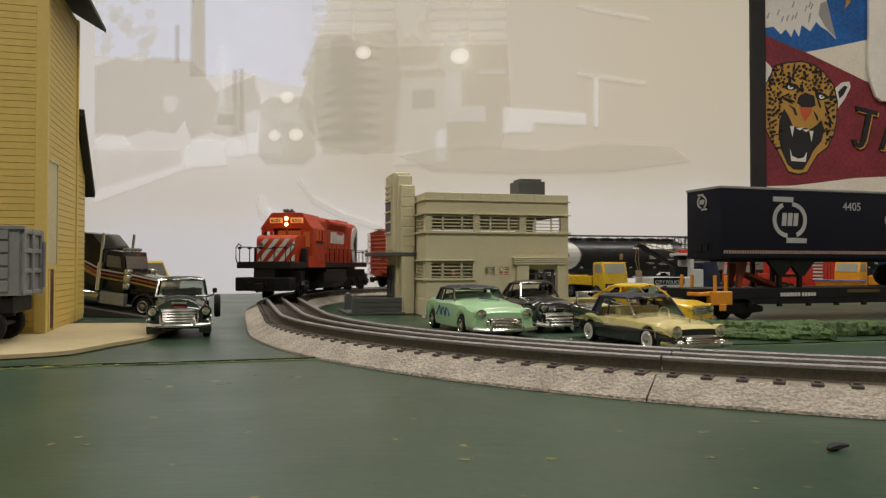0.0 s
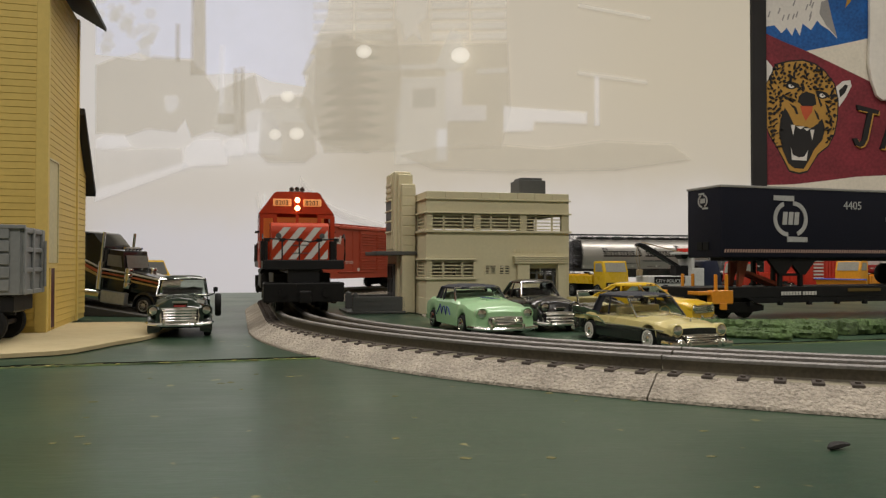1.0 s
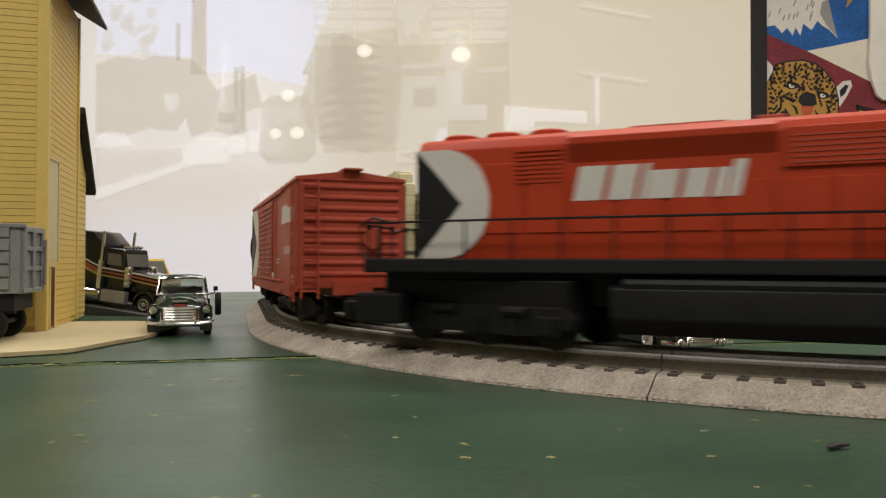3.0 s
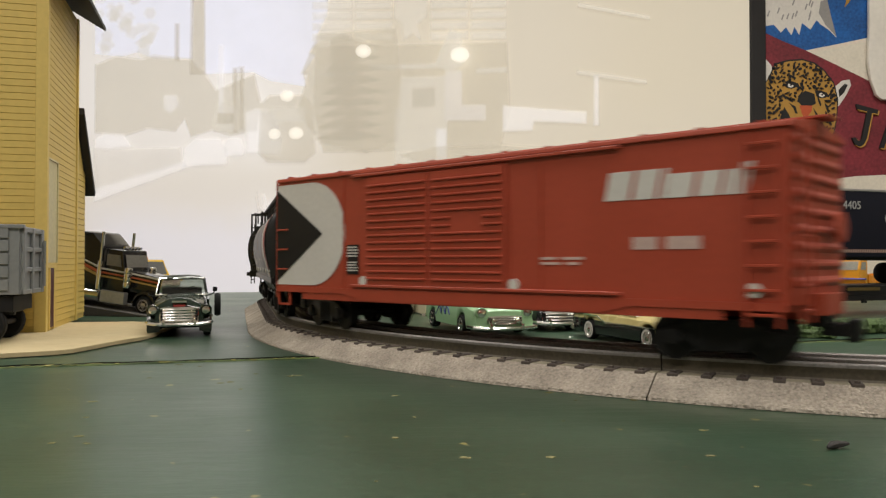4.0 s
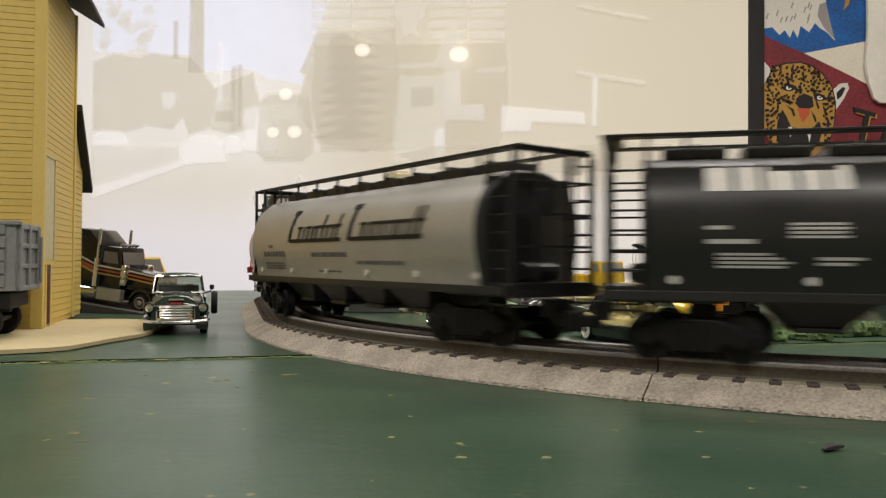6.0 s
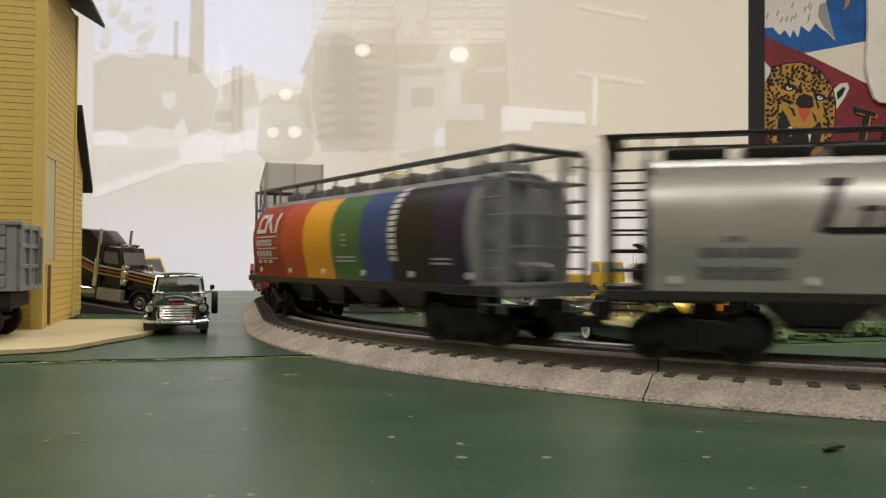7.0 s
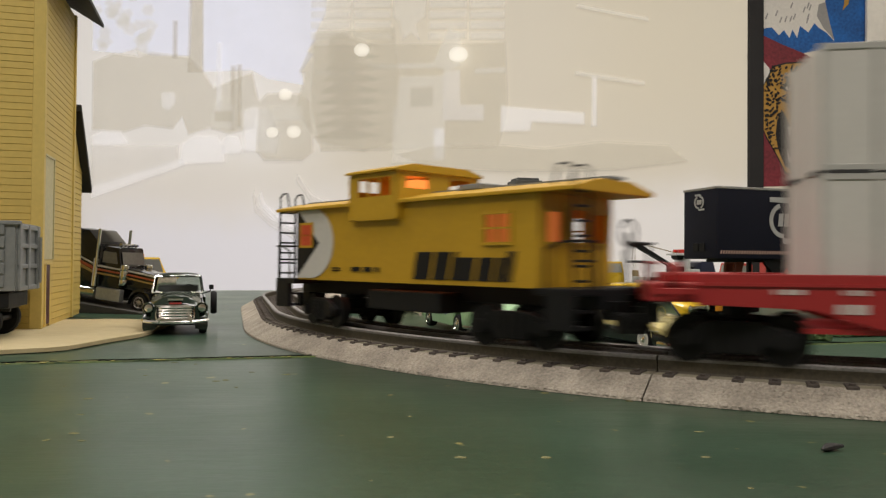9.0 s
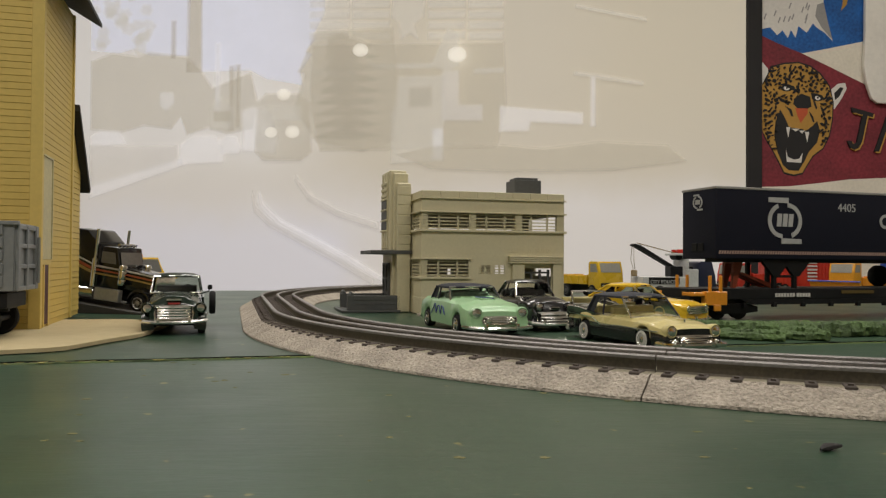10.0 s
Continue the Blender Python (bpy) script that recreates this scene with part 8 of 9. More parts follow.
def dump_body_truck():
    ob = thing("grey_tipper_truck", pose(-0.268, 0.482, 0.0025, 0, 0, 15), "grey toy tipper body on a black truck chassis", "toy truck")
    bm = B()
    box(bm, -0.14, 0, 0, 0.050, 0.031, 0.033)
    for y in (0.0, 0.050):
        box(bm, -0.14, 0, y - 0.001, y + 0.001, 0.031, 0.0740, 0.0004)
    box(bm, -0.001, 0.001, 0, 0.05, 0.031, 0.0740, 0.0004)
    box(bm, -0.141, -0.139, 0, 0.05, 0.031, 0.0740, 0.0004)
    tub = part("tipper_body", bm, GREY, ob, "ribbed grey tipper body")
    for k in range(5):
        bm = B()
        z = 0.0335 + k * 0.0082
        box(bm, -0.14, -0.006, -0.0022, -0.001, z, z + 0.0068, 0.0003, seg=1)
        part("side_plank", bm, GREY, tub)
    boxes("tailgate_post", [(0.001, 0.0028, a, b, 0.031, 0.0735) for a, b in ((0.0, 0.006), (0.044, 0.050), (0.021, 0.025))], GREY, tub)
    boxes("tailgate_rail", [(0.001, 0.0024, 0.0, 0.05, z, z + 0.003) for z in (0.031, 0.045, 0.058, 0.0700)], GREY, tub)
    bm = B()
    box(bm, -0.1415, 0.003, -0.0026, 0.0015, 0.0725, 0.0750, 0.0005)
    cyl(bm, (0.004, 0.045, 0.035), (0.004, 0.045, 0.066), 0.0010, 6)
    part("top_rail", bm, GREY, tub)
    bm = B()
    box(bm, -0.13, -0.006, 0.012, 0.038, 0.019, 0.031, 0.0008)
    box(bm, -0.012, -0.004, 0.002, 0.048, 0.020, 0.030, 0.0008)
    for x in (-0.014, -0.036):
        cyl(bm, (x, 0.004, 0.0125), (x, 0.046, 0.0125), 0.002, 8)
        box(bm, x - 0.010, x + 0.010, 0.005, 0.009, 0.018, 0.026, 0.0006)
    part("chassis", bm, BLACK, ob, "black chassis")
    for x in (-0.020, -0.046, -0.115):
        for y in (0.004, 0.046):
            bm = B()
            lathe(bm, ((0.004, -0.0035), (0.0110, -0.0035), (0.0122, -0.002), (0.0122, 0.002), (0.0110, 0.0035), (0.004, 0.0035)), pose(x, y, 0.0122, 90), 20)
            part("tyre", bm, RUBBER, ob, "black rubber tyre", smooth=True)


# ---- parked flat car with a road trailer ----
def flatcar():
    a = radians(16.6)
    base = pose(*FLAT_AT, 0, 0, 0, 18)
    ob = thing("flat_car", base, "black toy flat car with orange end fittings", "flat car")
    bm = B()
    box(bm, -0.030, 0.36, -0.002, 0.056, 0.0200, 0.0305, 0.0006)
    prism(bm, ((0.028, 0.0200), (0.36, 0.0200), (0.36, 0.0148), (0.040, 0.0148)), "y", -0.002, 0.000)
    for k in range(9):
        box(bm, 0.03 + k * 0.035, 0.034 + k * 0.035, -0.0035, 0.0, 0.0125, 0.0165)
    part("deck", bm, BLACK, ob, "black deck and side sill")
    rows = []
    for y0, y1 in ((-0.008, 0.010), (0.044, 0.062)):
        rows += [(-0.031, 0.002, y0, y1, 0.0235, 0.0272), (-0.018, 0.006, y0 - 0.002, y1 - 0.012, 0.0150, 0.0280)]
        rows += [(x - 0.0014, x + 0.0014, y0 - 0.001, y0 + 0.002, 0.0270, 0.0430) for x in (-0.012, 0.0)]
    boxes("end_fitting", rows + [(-0.010, -0.002, -0.0115, -0.0098, 0.0095, 0.0160)], ORANGE, ob, "orange end step and stake", 0.0006)
    bm = B()
    x = 0.068
    rng = random.Random(12)
    for i in range(12):
        w = 0.0026
        box(bm, x, x + w, -0.0026, -0.0018, 0.0222, 0.0258)
        x += w + 0.0009
        if i == 6:
            x += 0.0015
    part("wordmark", bm, WHITE, ob, "white block wordmark")
    bm = B()
    box(bm, 0.150, 0.192, -0.0030, -0.0018, 0.0252, 0.0284)
    part("end_plate", bm, mat("dull_gold_plate", (0.10, 0.065, 0.012), 0.6), ob, "dull gold side plate")
    bm = B()
    box(bm, -0.046, -0.030, 0.020, 0.036, 0.0135, 0.0185, 0.0008)
    box(bm, -0.056, -0.044, 0.022, 0.034, 0.0115, 0.0205, 0.0014)
    box(bm, -0.046, -0.026, 0.010, 0.046, 0.0170, 0.0215)
    part("coupler", bm, TRUCKBLACK, ob, "black knuckle coupler")
    for x in (0.020, 0.30):
        bm = B()
        r = 0.0098
        for y in (0.003, 0.051):
            prism(bm, ((x - 0.026, r + 0.002), (x - 0.018, r + 0.006), (x + 0.018, r + 0.006), (x + 0.030, r + 0.003), (x + 0.030, r - 0.002), (x + 0.012, r - 0.004), (x - 0.012, r - 0.004)), "y", y - 0.002, y + 0.002, 0.0005)
        box(bm, x - 0.006, x + 0.006, 0.003, 0.051, r, 0.0200)
        part("truck", bm, TRUCKBLACK, ob, "black freight truck")
        for xx in (x - 0.0125, x + 0.0125):
            for y in (0.0095, 0.0445):
                bm = B()
                lathe(bm, ((0.0001, -0.002), (r * 0.7, -0.002), (r * 0.78, -0.003), (r, -0.003), (r, 0.001), (r + 0.0008, 0.002), (0.0001, 0.002)), pose(xx, y, r + 0.0008, 90), 22)
                part("wheel", bm, TRUCKBLACK, ob, smooth=True)
    # trailer hitch
    bm = B()
    box(bm, 0.036, 0.046, 0.018, 0.036, 0.0545, 0.0585, 0.0005)
    for y in (0.018, 0.032):
        prism(bm, ((0.034, 0.0305), (0.038, 0.0305), (0.046, 0.0550), (0.036, 0.0550)), "y", y, y + 0.004)
        prism(bm, ((0.040, 0.046), (0.046, 0.046), (0.094, 0.0305), (0.080, 0.0305)), "y", y, y + 0.004)
    part("trailer_hitch", bm, mat("rust_red_plastic", (0.26, 0.05, 0.02), 0.5), ob, "rust red folding trailer hitch")
    # trailer
    tr = thing("road_trailer", base @ pose(0, 0, 0), "dark navy toy road trailer with grey logo on flat car", "trailer")
    bm = B()
    box(bm, 0.0, 0.36, 0.0, 0.053, 0.0590, 0.1285, 0.0016, seg=3)
    part("box_body", bm, NAVY, tr, "dark navy box body", smooth=True)
    bm = B()
    box(bm, -0.0006, 0.36, -0.0006, 0.0536, 0.1268, 0.1292, 0.0006)
    part("roof_rail", bm, mat("rail_grey", (0.3, 0.29, 0.27), 0.45), tr, "grey roof edge rail")
    bm = B()
    for k in range(120):
        x = 0.0035 + k * 0.003
        prism(bm, ((x, 0.0640), (x + 0.0016, 0.0640), (x + 0.0024, 0.0672), (x + 0.0008, 0.0672)), "y", -0.0006, 0.0003)
    part("safety_stripe", bm, mat("stripe_pink", (0.42, 0.28, 0.23), 0.5), tr, "slanted red and white reflective stripe")
    LG = mat("logo_grey", (0.42, 0.42, 0.41), 0.5)
    # ring-shaped emblem built from plain shapes
    def emblem(at, sc, name="emblem"):
        bm = B()
        n = 20
        def arcband(cx, cz, r0, r1, a0, a1):
            pts = [(cx + r1 * math.cos(a0 + (a1 - a0) * i / n), cz + r1 * math.sin(a0 + (a1 - a0) * i / n)) for i in range(n + 1)]
            pts += [(cx + r0 * math.cos(a1 + (a0 - a1) * i / n), cz + r0 * math.sin(a1 + (a0 - a1) * i / n)) for i in range(n + 1)]
            return pts
        shapes = [arcband(0.003, 0, 0.0125, 0.0165, -1.25, 1.57), arcband(-0.003, 0, 0.0125, 0.0165, 1.9, 4.71),
                  [(-0.019, 0.0215), (-0.019, 0.0170), (0.0, 0.0165), (0.004, 0.0165), (0.004, 0.0215)], [(0.019, -0.0215), (0.019, -0.0170), (0.0, -0.0165), (-0.004, -0.0165), (-0.004, -0.0215)]]
        for k in range(3):
            x = -0.0095 + k * 0.0066
            shapes.append([(x, -0.0055), (x + 0.0050, -0.0055), (x + 0.0062, 0.0065), (x + 0.0012, 0.0065)])
        for s in shapes:
            q = [at(a * sc, b * sc) for a, b in s]
            vs = [bm.verts.new(p) for p in q]
            bm.faces.new(vs)
        return bm
    bm = emblem(lambda a, b: (0.0815 + a, -0.0007, 0.0975 + b), 1.06)
    thicken(bm, 0.0006)
    part("emblem", bm, LG, tr, "grey looped emblem shape")
    bm = emblem(lambda a, b: (-0.0007, 0.0265 - a, 0.1150 + b), 0.38)
    thicken(bm, 0.0006)
    part("emblem", bm, LG, tr, "small grey looped emblem shape")
    figures("trailer_number", "4405", 0.0118, pose(0.1475, -0.0004, 0.1085), LG, tr, "grey trailer number")
    bm = B()
    for i in range(16):
        a0 = 2 * math.pi * i / 16
        a1 = 2 * math.pi * (i + 1) / 16
        vs = [(0.2100 + r * math.cos(a), -0.0006, 0.0995 + r * math.sin(a)) for r, a in ((0.0075, a0), (0.0075, a1), (0.0045, a1), (0.0045, a0))]
        bm.faces.new([bm.verts.new(v) for v in vs])
    thicken(bm, 0.0005)
    part("round_letter", bm, LG, tr, "grey ring shape")
    bm = B()
    for y in (0.018, 0.028):
        box(bm, -0.0012, 0.0, y, y + 0.008, 0.0665, 0.0745, 0.0003)
    part("connector_box", bm, RUBBER, tr, "black connector boxes")
    bm = B()
    box(bm, 0.020, 0.36, 0.010, 0.043, 0.0560, 0.0592)
    for x in (0.075, 0.100):
        for y in (0.006, 0.044):
            box(bm, x - 0.002, x + 0.002, y, y + 0.004, 0.0305, 0.0590, 0.0004)
        prism(bm, ((x - 0.018, 0.0585), (x + 0.018, 0.0585), (x + 0.003, 0.042), (x - 0.003, 0.042)), "y", 0.004, 0.008)
    box(bm, 0.075, 0.100, 0.006, 0.009, 0.041, 0.0435)
    part("landing_gear", bm, BLACK, tr, "black landing legs and braces")
    for x in (0.252, 0.282):
        for y in (0.006, 0.047):
            bm = B()
            lathe(bm, ((0.005, -0.005), (0.0105, -0.005), (0.0115, -0.003), (0.0115, 0.003), (0.0105, 0.005), (0.005, 0.005)), pose(x, y, 0.0425, 90), 22)
            part("tyre", bm, RUBBER, tr, "black rubber tyre", smooth=True)


# ---- toy trucks beyond the flat car ----
def cab_truck(name, label, at, body, L=0.10, W=0.042, H=0.056, bed=None, group="toy trucks by the far track", scale=1.0):
    """A forward-control toy truck: cab with glass, bed, wheels."""
    ob = thing(name, pose(at[0], at[1], 0, 0, 0, at[2]) @ Matrix.Scale(scale, 4), label, "toy truck", group)
    w = W / 2
    f = L / 2
    bm = B()
    prism(bm, ((f - 0.030, 0.016), (f - 0.030, H - 0.003), (f - 0.027, H), (f - 0.006, H), (f - 0.001, H - 0.018), (f, 0.024), (f, 0.016)), "y", -w, w, 0.0016)
    part("cab", bm, body, ob, smooth=True)
    bm = B()
    prism(bm, ((f - 0.0055, H - 0.003), (f - 0.0012, H - 0.0185), (f - 0.0004, H - 0.0185), (f - 0.0047, H - 0.003)), "y", -w * 0.84, w * 0.84)
    for sd in (-1, 1):
        prism(bm, ((f - 0.024, H - 0.018), (f - 0.024, H - 0.004), (f - 0.009, H - 0.004), (f - 0.005, H - 0.018)), "y", sd * w - 0.0004, sd * w + 0.0004)
    part("window", bm, mat("truck_glass", (0.30, 0.29, 0.25), 0.1), ob, "dim cab window")
    bm = B()
    box(bm, f - 0.002, f + 0.002, -w * 0.88, w * 0.88, 0.0175, 0.0262, 0.0006)
    box(bm, f - 0.004, f + 0.004, -w, w, 0.0105, 0.0165, 0.0008)
    box(bm, -f, f - 0.004, -w * 0.6, w * 0.6, 0.010, 0.0237)
    part("chassis", bm, RUBBER, ob, "black bumper and chassis")
    bm = B()
    for sd in (-1, 1):
        cyl(bm, (f, sd * w * 0.72, 0.0215), (f + 0.0024, sd * w * 0.72, 0.0215), 0.0026, 12)
    part("headlight", bm, CHROME, ob, "round headlights")
    if bed is not None:
        bm = B()
        box(bm, -f, f - 0.033, -w, w, 0.0235, 0.026)
        for sd in (-1, 1):
            box(bm, -f, f - 0.033, sd * w - 0.001, sd * w + 0.001, 0.0235, 0.038, 0.0004)
            for k in range(5):
                x = -f + 0.006 + k * (L - 0.046) / 4
                box(bm, x - 0.001, x + 0.001, sd * w - 0.0018, sd * w + 0.0018, 0.0235, 0.038)
        for x in (-f, f - 0.034):
            box(bm, x - 0.001, x + 0.001, -w, w, 0.0235, 0.040, 0.0004)
        part("cargo_bed", bm, bed, ob, "ribbed cargo bed")
    truck_wheels(ob, (-f + 0.018, f - 0.020), w - 0.003, 0.0118, 0.008, DKGREY)
    return ob, f, w


def far_trucks():
    ob, f, w = cab_truck("yellow_flatbed_truck", "bright yellow toy truck with open bed", CAR_AT["unimog"], BRIGHTYELLOW, 0.11, 0.052, 0.063, BRIGHTYELLOW, scale=0.9)
    WHT = mat("police_white", (0.6, 0.6, 0.58), 0.35, coat=0.3)
    # tow truck
    at = CAR_AT["tow"]
    ob = thing("tow_truck", pose(at[0], at[1], 0, 0, 0, at[2]), "white toy police tow truck with black crane boom", "toy truck", "toy trucks by the far track")
    w = 0.023
    bm = B()
    box(bm, -0.062, 0.010, -w, w, 0.016, 0.034, 0.0014)
    part("rear_body", bm, WHT, ob, "white rear body")
    bm = B()
    prism(bm, ((0.030, 0.014), (0.030, 0.056), (0.034, 0.058), (0.052, 0.058), (0.058, 0.036), (0.060, 0.014)), "y", -w, w, 0.0014)
    part("cab", bm, mat("police_navy", (0.02, 0.024, 0.05), 0.35), ob, "dark blue cab", smooth=True)
    bm = B()
    box(bm, 0.010, 0.030, -w, w, 0.014, 0.046, 0.0014)
    box(bm, 0.010, 0.014, -w, w, 0.046, 0.066, 0.0008)
    part("cab_back", bm, WHT, ob, "white bulkhead")
    bm = B()
    box(bm, -0.052, -0.002, -w - 0.0006, w + 0.0006, 0.0225, 0.0330)
    sign = part("sign_panel", bm, RUBBER, ob, "black side sign panel")
    figures("sign_text", "CITY POLICE", 0.0072, pose(-0.050, -w - 0.0008, 0.0238), WHT, sign, "white side lettering")
    bm = B()
    box(bm, -0.010, 0.028, -0.010, 0.010, 0.034, 0.050, 0.001)
    prism(bm, ((-0.006, 0.047), (0.010, 0.044), (-0.058, 0.083), (-0.068, 0.085), (-0.072, 0.082), (-0.060, 0.078)), "y", -0.006, 0.006, 0.001)
    cyl(bm, (0.004, -0.010, 0.066), (0.004, 0.010, 0.066), 0.006, 14)
    part("crane_boom", bm, BLACK, ob, "black crane boom")
    bm = B()
    for y in (-0.003, 0.003):
        tube(bm, ((-0.068, y, 0.082), (-0.069, y * 2, 0.060), (-0.066, y, 0.045)), 0.0005, 5)
        tube(bm, ((-0.062, y, 0.086), (-0.02, y, 0.076), (0.006, y, 0.070)), 0.0004, 5)
    box(bm, -0.070, -0.062, -0.004, 0.004, 0.034, 0.044, 0.0015)
    part("hook_line", bm, mat("tan_string", (0.32, 0.24, 0.13), 0.8), ob, "tan string and hook block")
    bm = B()
    box(bm, -0.006, 0.026, -w * 0.8, w * 0.8, 0.067, 0.0705, 0.0008)
    part("lamp_bar", bm, WHT, ob, "white lamp bar")
    bm = B()
    for y in (-0.011, 0.006):
        box(bm, 0.002, 0.012, y, y + 0.007, 0.0705, 0.0765, 0.0012)
    part("beacon", bm, mat("beacon_red", (0.5, 0.03, 0.02), 0.25), ob, "red beacons")
    truck_wheels(ob, (-0.034, 0.046), w - 0.003, 0.0105, 0.007, CHROME)
    FIRE = mat("fire_red", (0.50, 0.035, 0.02), 0.32, coat=0.4)
    cab_truck("red_fire_engine", "bright red toy fire engine with red rear body", CAR_AT["fire"], FIRE, 0.11, 0.046, 0.056, FIRE)
    at = CAR_AT["firebox"]
    ob = thing("red_box_truck", pose(at[0], at[1], 0, 0, 0, at[2]), "red toy box truck with white slatted side vents", "toy truck", "toy trucks by the far track")
    bm = B()
    box(bm, -0.06, 0.06, -0.023, 0.023, 0.013, 0.064, 0.0015)
    part("box_body", bm, FIRE, ob, "red box body")
    for k in range(6):
        bm = B()
        z = 0.026 + k * 0.006
        box(bm, 0.006, 0.026, -0.0248, -0.0228, z, z + 0.0030, 0.0005)
        part("vent_slat", bm, WHITE, ob, "white vent slat")
    bm = B()
    for k in range(4):
        box(bm, -0.050 + k * 0.012, -0.042 + k * 0.012, -0.0240, -0.0228, 0.020, 0.058, 0.0004)
        box(bm, 0.030 + k * 0.007, 0.034 + k * 0.007, -0.0240, -0.0228, 0.020, 0.058, 0.0004)
    part("side_rib", bm, FIRE, ob)
    truck_wheels(ob, (-0.04, 0.04), 0.020, 0.0105)
    ob, f, w = cab_truck("orange_plough_truck", "orange toy truck with a blue-edged plough", CAR_AT["plough"], mat("plough_orange", (0.66, 0.30, 0.02), 0.35), 0.13, 0.046, 0.066, ORANGE, scale=0.88)
    bm = B()
    rings = []
    for k in range(9):
        a = -0.9 + 1.8 * k / 8
        rings.append([(f + 0.022 - 0.012 * math.cos(a), -0.052, 0.019 + 0.014 * math.sin(a)), (f + 0.022 - 0.012 * math.cos(a), 0.040, 0.019 + 0.014 * math.sin(a))])
    loft(bm, [[p[0] for p in rings], [p[1] for p in rings]], caps=False, closed=False)
    thicken(bm, 0.0012)
    bl = part("plough_blade", bm, ORANGE, ob, "curved orange plough blade", smooth=True)
    bm = B()
    cyl(bm, (f + 0.0135, -0.054, 0.0315), (f + 0.0135, 0.042, 0.0315), 0.0014, 8)
    part("blade_edge", bm, mat("blue_plastic", (0.05, 0.08, 0.4), 0.4), bl, "blue blade edge")
    at = CAR_AT["bluebox"]
    ob = thing("blue_crate_truck", pose(at[0], at[1], 0, 0, 0, at[2]), "blue toy trailer standing behind the plough truck", "toy trailer", "toy trucks by the far track")
    bm = B()
    box(bm, -0.05, 0.05, -0.022, 0.022, 0.018, 0.066, 0.0015)
    part("box_body", bm, mat("blue_paint", (0.02, 0.06, 0.3), 0.4), ob, "blue box body")
    truck_wheels(ob, (-0.03, 0.03), 0.019, 0.0095)


# ---- loose things on the board ----
def twigs():
    BARK = mat("green_painted_twig", (0.055, 0.095, 0.026), 0.85, var=0.5, scale=130, bump=1.0, bscale=520)
    rng = random.Random(21)
    runs = (((0.190, 0.640), (0.230, 0.610), (0.262, 0.588), (0.300, 0.585), (0.345, 0.598), (0.42, 0.625), (0.52, 0.66)),
            ((0.185, 0.600), (0.215, 0.575), (0.245, 0.560), (0.262, 0.552), (0.275, 0.556)),
            ((0.200, 0.660), (0.24, 0.630), (0.275, 0.602), (0.33, 0.622), (0.40, 0.655)),
            ((0.175, 0.575), (0.200, 0.560), (0.225, 0.546), (0.238, 0.536)),
            ((0.255, 0.580), (0.262, 0.560), (0.272, 0.544)),
            ((0.20, 0.69), (0.26, 0.665), (0.33, 0.665), (0.40, 0.69)))
    for i, run in enumerate(runs):
        bm = B()
        pts = []
        for p, q in zip(run, run[1:]):
            for k in range(34):
                v = Vector(p).lerp(Vector(q), k / 34)
                pts.append(v)
        pts.append(Vector(run[-1]))
        R = (0.0066, 0.0040, 0.0050, 0.0034, 0.0056, 0.0034)[i]
        rings = []
        for k, v in enumerate(pts):
            d = (pts[min(k + 1, len(pts) - 1)] - pts[max(k - 1, 0)]).normalized()
            nrm = Vector((-d.y, d.x))
            taper = 0.5 + 0.5 * math.sin(math.pi * min(1, max(0.12, k / (len(pts) - 1))))
            ring = []
            for a in range(14):
                t = 2 * math.pi * a / 14
                rr = R * taper * (1 + 0.38 * noise.noise((v.x * 170 + i, v.y * 170, a * 0.8)) + 0.30 * noise.noise((v.x * 620, v.y * 620 + i, a * 1.9)))
                ring.append((v.x + nrm.x * rr * math.cos(t) * 1.3, v.y + nrm.y * rr * math.cos(t) * 1.3, max(0.0003, R * 0.62 + rr * math.sin(t))))
            rings.append(ring)
        loft(bm, rings)
        tagged(part("painted_twig", bm, BARK, None, smooth=True), "rough green painted twig lying on the board", "twig", "green twigs on the board")
    bm = B()
    lathe(bm, ((0.0001, 0), (0.006, 0.0003), (0.0045, 0.0025), (0.0001, 0.0032)), pose(0.268, 0.556, 0.0), 9)
    tagged(part("plaster_lump", bm, WHITE), "small white plaster lump beside the twigs", "lump")


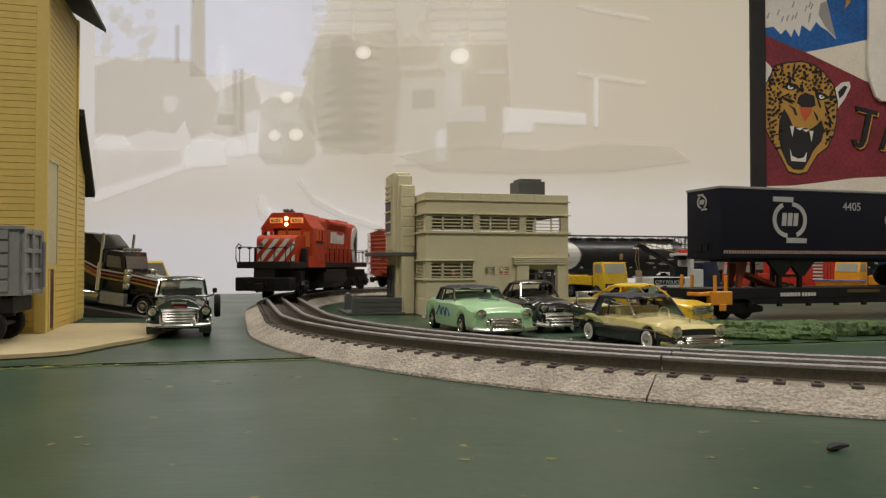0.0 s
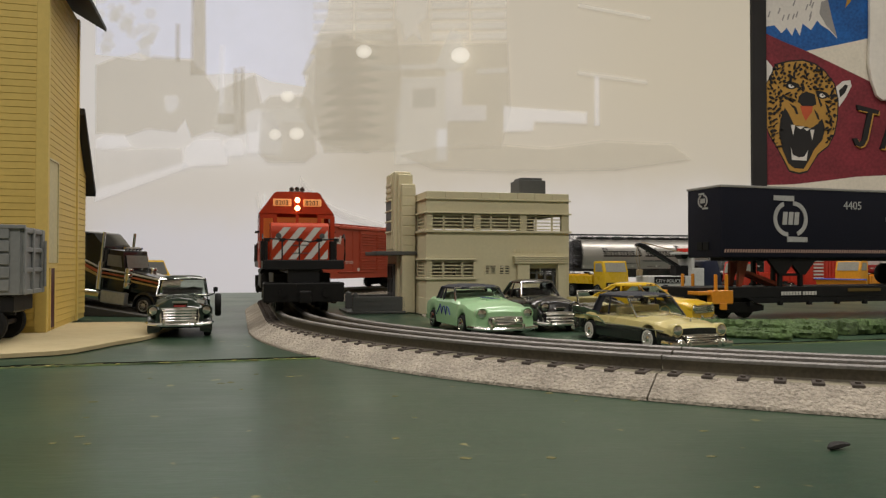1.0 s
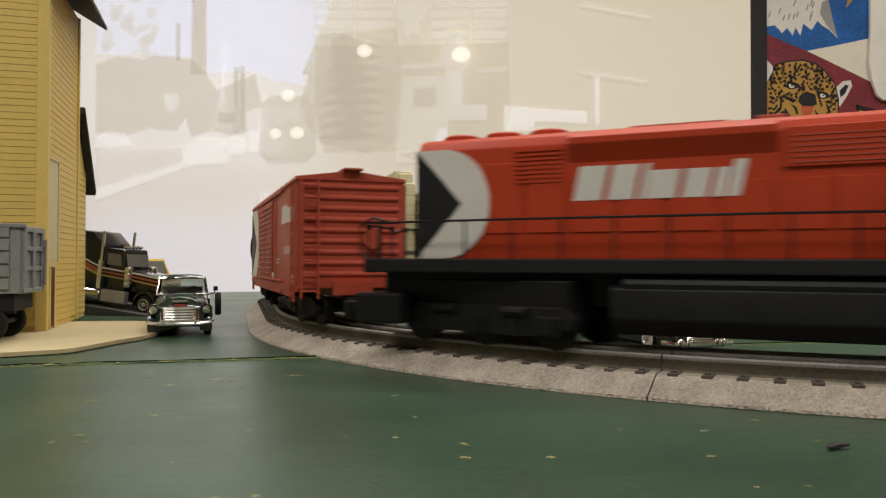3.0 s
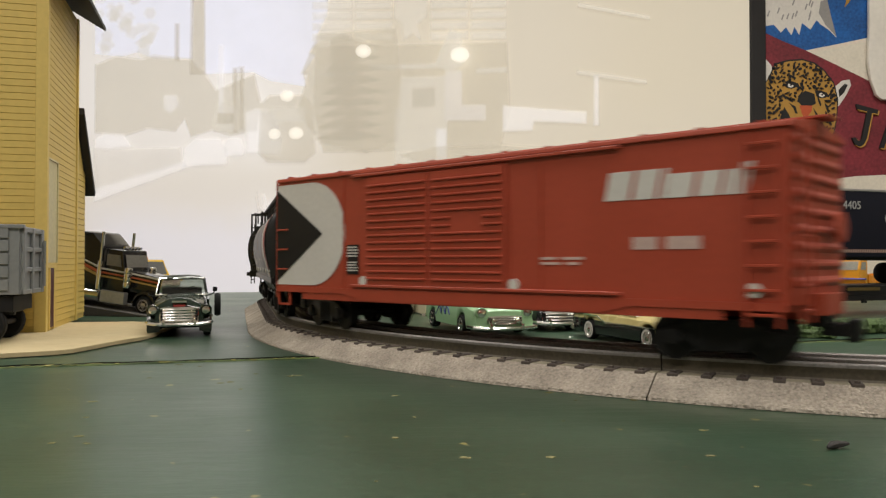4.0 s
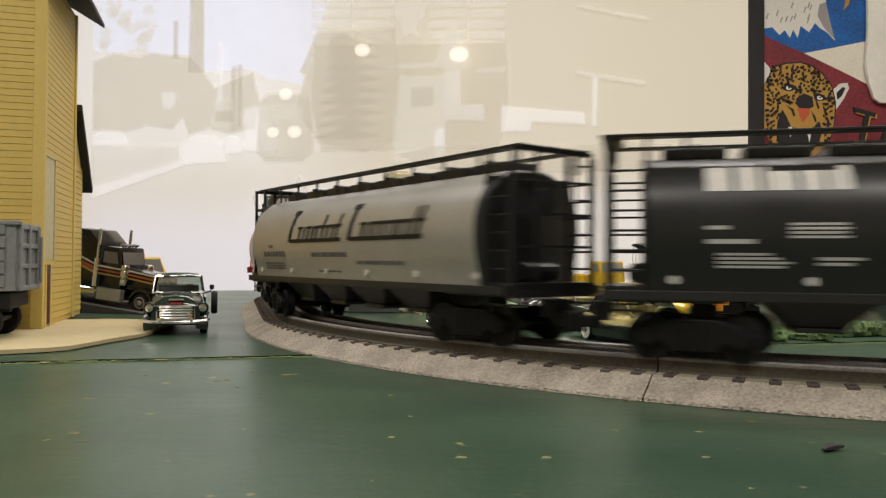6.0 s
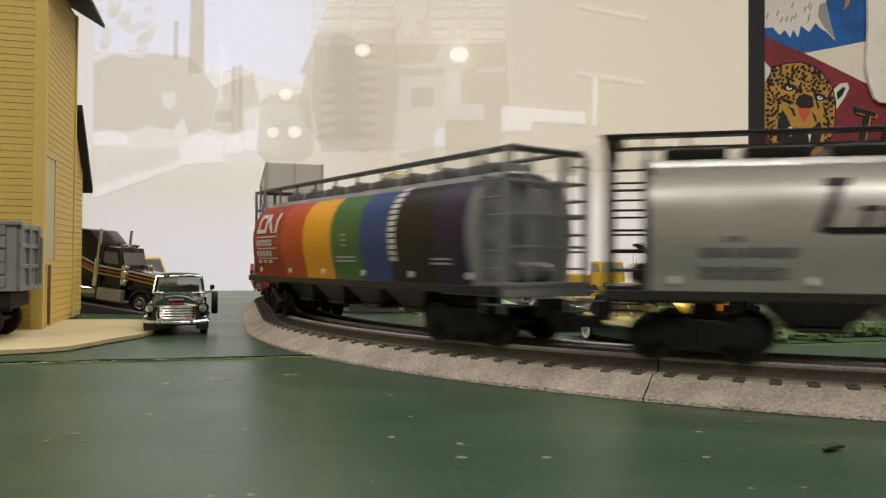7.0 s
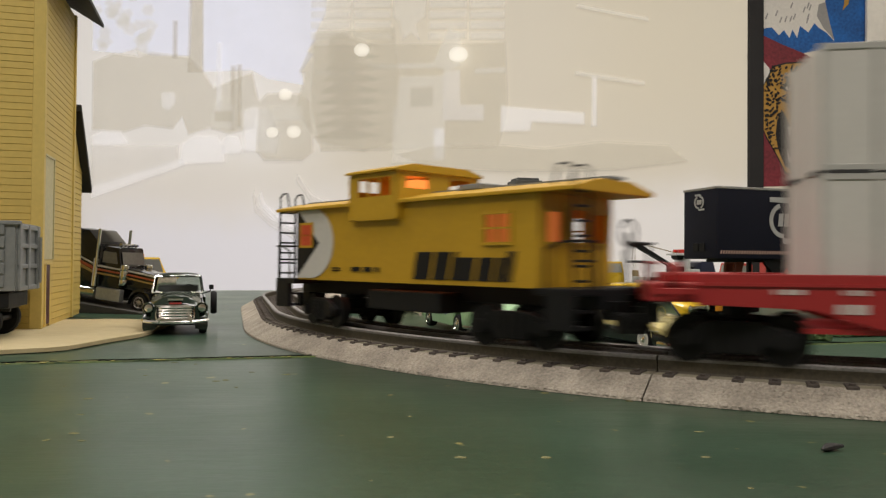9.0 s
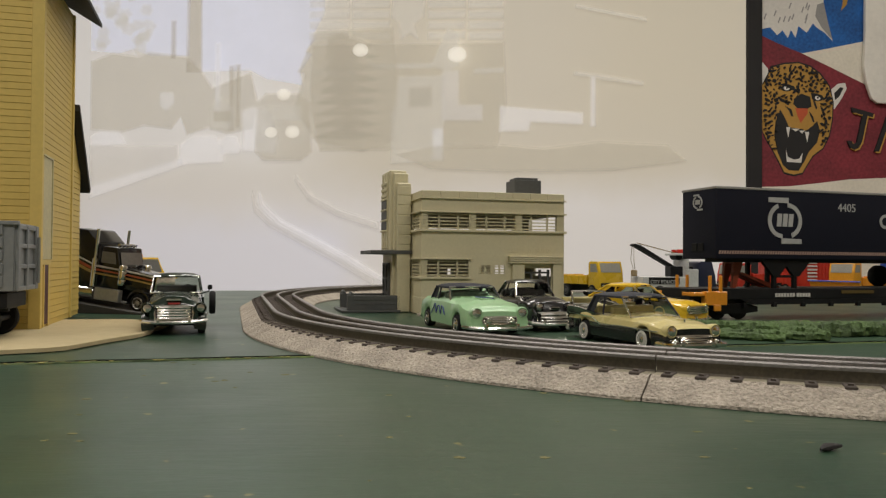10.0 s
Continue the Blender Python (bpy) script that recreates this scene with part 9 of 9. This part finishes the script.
def debris():
    bm = B()
    rng = random.Random(4)
    rings = []
    for k in range(8):
        u = k / 7
        r = 0.0016 * math.sin(math.pi * (0.08 + 0.84 * u)) + 0.0003
        c = Vector((-0.0062 + 0.0124 * u, 0.002 * math.sin(u * 3), 0.0015 + 0.0008 * u))
        rings.append([c + Vector((0, r * math.cos(a * 0.9) * (1 + 0.3 * rng.random()), r * math.sin(a * 0.9))) for a in range(7)])
    loft(bm, rings)
    ob = part("bark_chip", bm, mat("dark_bark", (0.02, 0.018, 0.016), 0.8, var=0.3, scale=500), None, smooth=True)
    ob.matrix_basis = pose(0.1125, 0.2235, 0, 0, 0, 18) @ Matrix.Scale(0.62, 4)
    tagged(ob, "small dark bark chip lying on the green board", "chip")
    # raised splinters and chipped paint along the board joint
    P = mat("chipped_paint", (0.16, 0.15, 0.05), 0.8, var=0.3, scale=400)
    G = mat("seam_green", (0.035, 0.065, 0.018), 0.7, var=0.35, scale=200, bump=0.6, bscale=300)
    bm = B()
    for k in range(150):
        u = -0.30 + k * 0.0027 + rng.uniform(-0.001, 0.001)
        p = lay(u, SEAM - 0.0012 + rng.uniform(-0.0012, 0.0002))
        w, h = rng.uniform(0.001, 0.0045), rng.uniform(0.0003, 0.0008)
        vs = box(bm, -w, w, -0.0005, 0.0005, -0.0003, h)
        rot = Matrix.Translation(p) @ Matrix.Rotation(radians(15.5) + rng.uniform(-0.2, 0.2), 4, "Z")
        for v in vs:
            v.co = rot @ v.co
    tagged(part("seam_splinters", bm, G), "rough green splinters along the board joint", "splinters", kind="stuff")
    bm = B()
    for k in range(26):
        u = rng.choice((rng.uniform(-0.10, -0.02), rng.uniform(-0.25, 0.1)))
        p = lay(u, SEAM - 0.001 + rng.uniform(-0.0015, 0.0015))
        vs = box(bm, -rng.uniform(0.001, 0.003), rng.uniform(0.001, 0.003), -0.0006, 0.0006, 0, rng.uniform(0.0005, 0.0010))
        rot = Matrix.Translation(p) @ Matrix.Rotation(rng.uniform(0, 1), 4, "Z")
        for v in vs:
            v.co = rot @ v.co
    tagged(part("paint_chips", bm, P), "yellowish paint chips on the board joint", "paint chips", kind="stuff")


def paint_flecks():
    rng = random.Random(33)
    FLECK = mat("olive_fleck", (0.15, 0.14, 0.055), 0.8, var=0.35, scale=300)
    bm = B()
    for k in range(64):
        x, y = rng.uniform(-0.30, 0.30), rng.uniform(0.13, 0.43)
        r = rng.uniform(0.0005, 0.0019) * (0.6 + y)
        n = rng.randint(5, 8)
        pts = [(x + r * rng.uniform(0.6, 1.6) * math.cos(2 * math.pi * i / n), y + r * rng.uniform(0.5, 1.3) * math.sin(2 * math.pi * i / n)) for i in range(n)]
        prism(bm, pts, "z", -0.0001, 0.00012)
    tagged(part("paint_flecks", bm, FLECK), "tiny olive flecks of worn paint on the green board", "paint flecks", kind="stuff")


CAR_AT = {"mint": (0.0215, 0.626, -72), "sedan": (0.0732, 0.652, -74), "ford": (0.1312, 0.5200, -70), "open": (0.1195, 0.645, -74), "yellow": (0.1755, 0.694, -45),
          "pickup": (-0.2065, 0.600, -73), "semi": (-0.330, 0.796, -14), "wagon": (-0.376, 0.950, -14), "unimog": (0.236, 1.23, -62), "tow": (0.362, 1.21, 10),
          "fire": (0.52, 1.30, 205), "firebox": (0.63, 1.38, 15), "plough": (0.690, 1.28, 215), "bluebox": (0.84, 1.38, 15)}
FLAT_AT = (0.2615, 0.740)
forecourt()
clapboard_house()
depot()
cars()
pickup()
semi()
yellow_wagon()
dump_body_truck()
flatcar()
far_trucks()
twigs()
debris()
paint_flecks()
build_train()
build_track()
# ---- motion ----
SPEED_T = (0, 1, 2, 2.5, 3, 3.5, 4, 4.5, 5, 5.5, 6, 6.5, 7, 7.5, 8, 8.5, 9, 9.5, 10)
SPEED = (0.2613, 0.2733, 0.2902, 0.2846, 0.2717, 0.2615, 0.2518, 0.2407, 0.2622, 0.3059, 0.3086, 0.3156, 0.3397, 0.3525, 0.3348, 0.3333, 0.3424, 0.3593, 0.3747)


def travelled(t):
    tt = np.linspace(0, t, 101)
    sp = np.interp(tt, SPEED_T, SPEED)
    return float(((sp[1:] + sp[:-1]) / 2).sum() * t / 100)


def vehicle_pose(s, b):
    a, c = spot(s + b)[0], spot(s - b)[0]
    d = a - c
    return (a + c) / 2, math.atan2(d.y, d.x)


def turned(a):
    return (a + math.pi) % (2 * math.pi) - math.pi


def motions():
    steps = [i / 10 for i in range(101)]
    fine = [i / 30 for i in range(301)]
    run = {t: travelled(t) for t in steps}
    spin = [travelled(t) for t in fine]
    for ob, start, b, trucks in TRAIN:
        rows = []
        last = None
        turns = {tr: [] for tr, _, _ in trucks}
        for t in steps:
            s = start + run[t]
            m, h = vehicle_pose(s, b)
            rows.append((t, Matrix.LocRotScale((m.x, m.y, HR), Euler((0, 0, h)), None)))
            for tr, x, _ in trucks:
                turns[tr].append((t, Matrix.LocRotScale((x, 0, 0), Euler((0, 0, turned(spot(s + x)[1] - h))), None)))
        walk(ob, rows)
        for tr, x, sets in trucks:
            walk(tr, turns[tr])
            for ws, wx, r in sets:
                walk(ws, [(t, Matrix.LocRotScale((wx, 0, r), Euler((0, d / r, 0)), None)) for t, d in zip(fine, spin)])


motions()
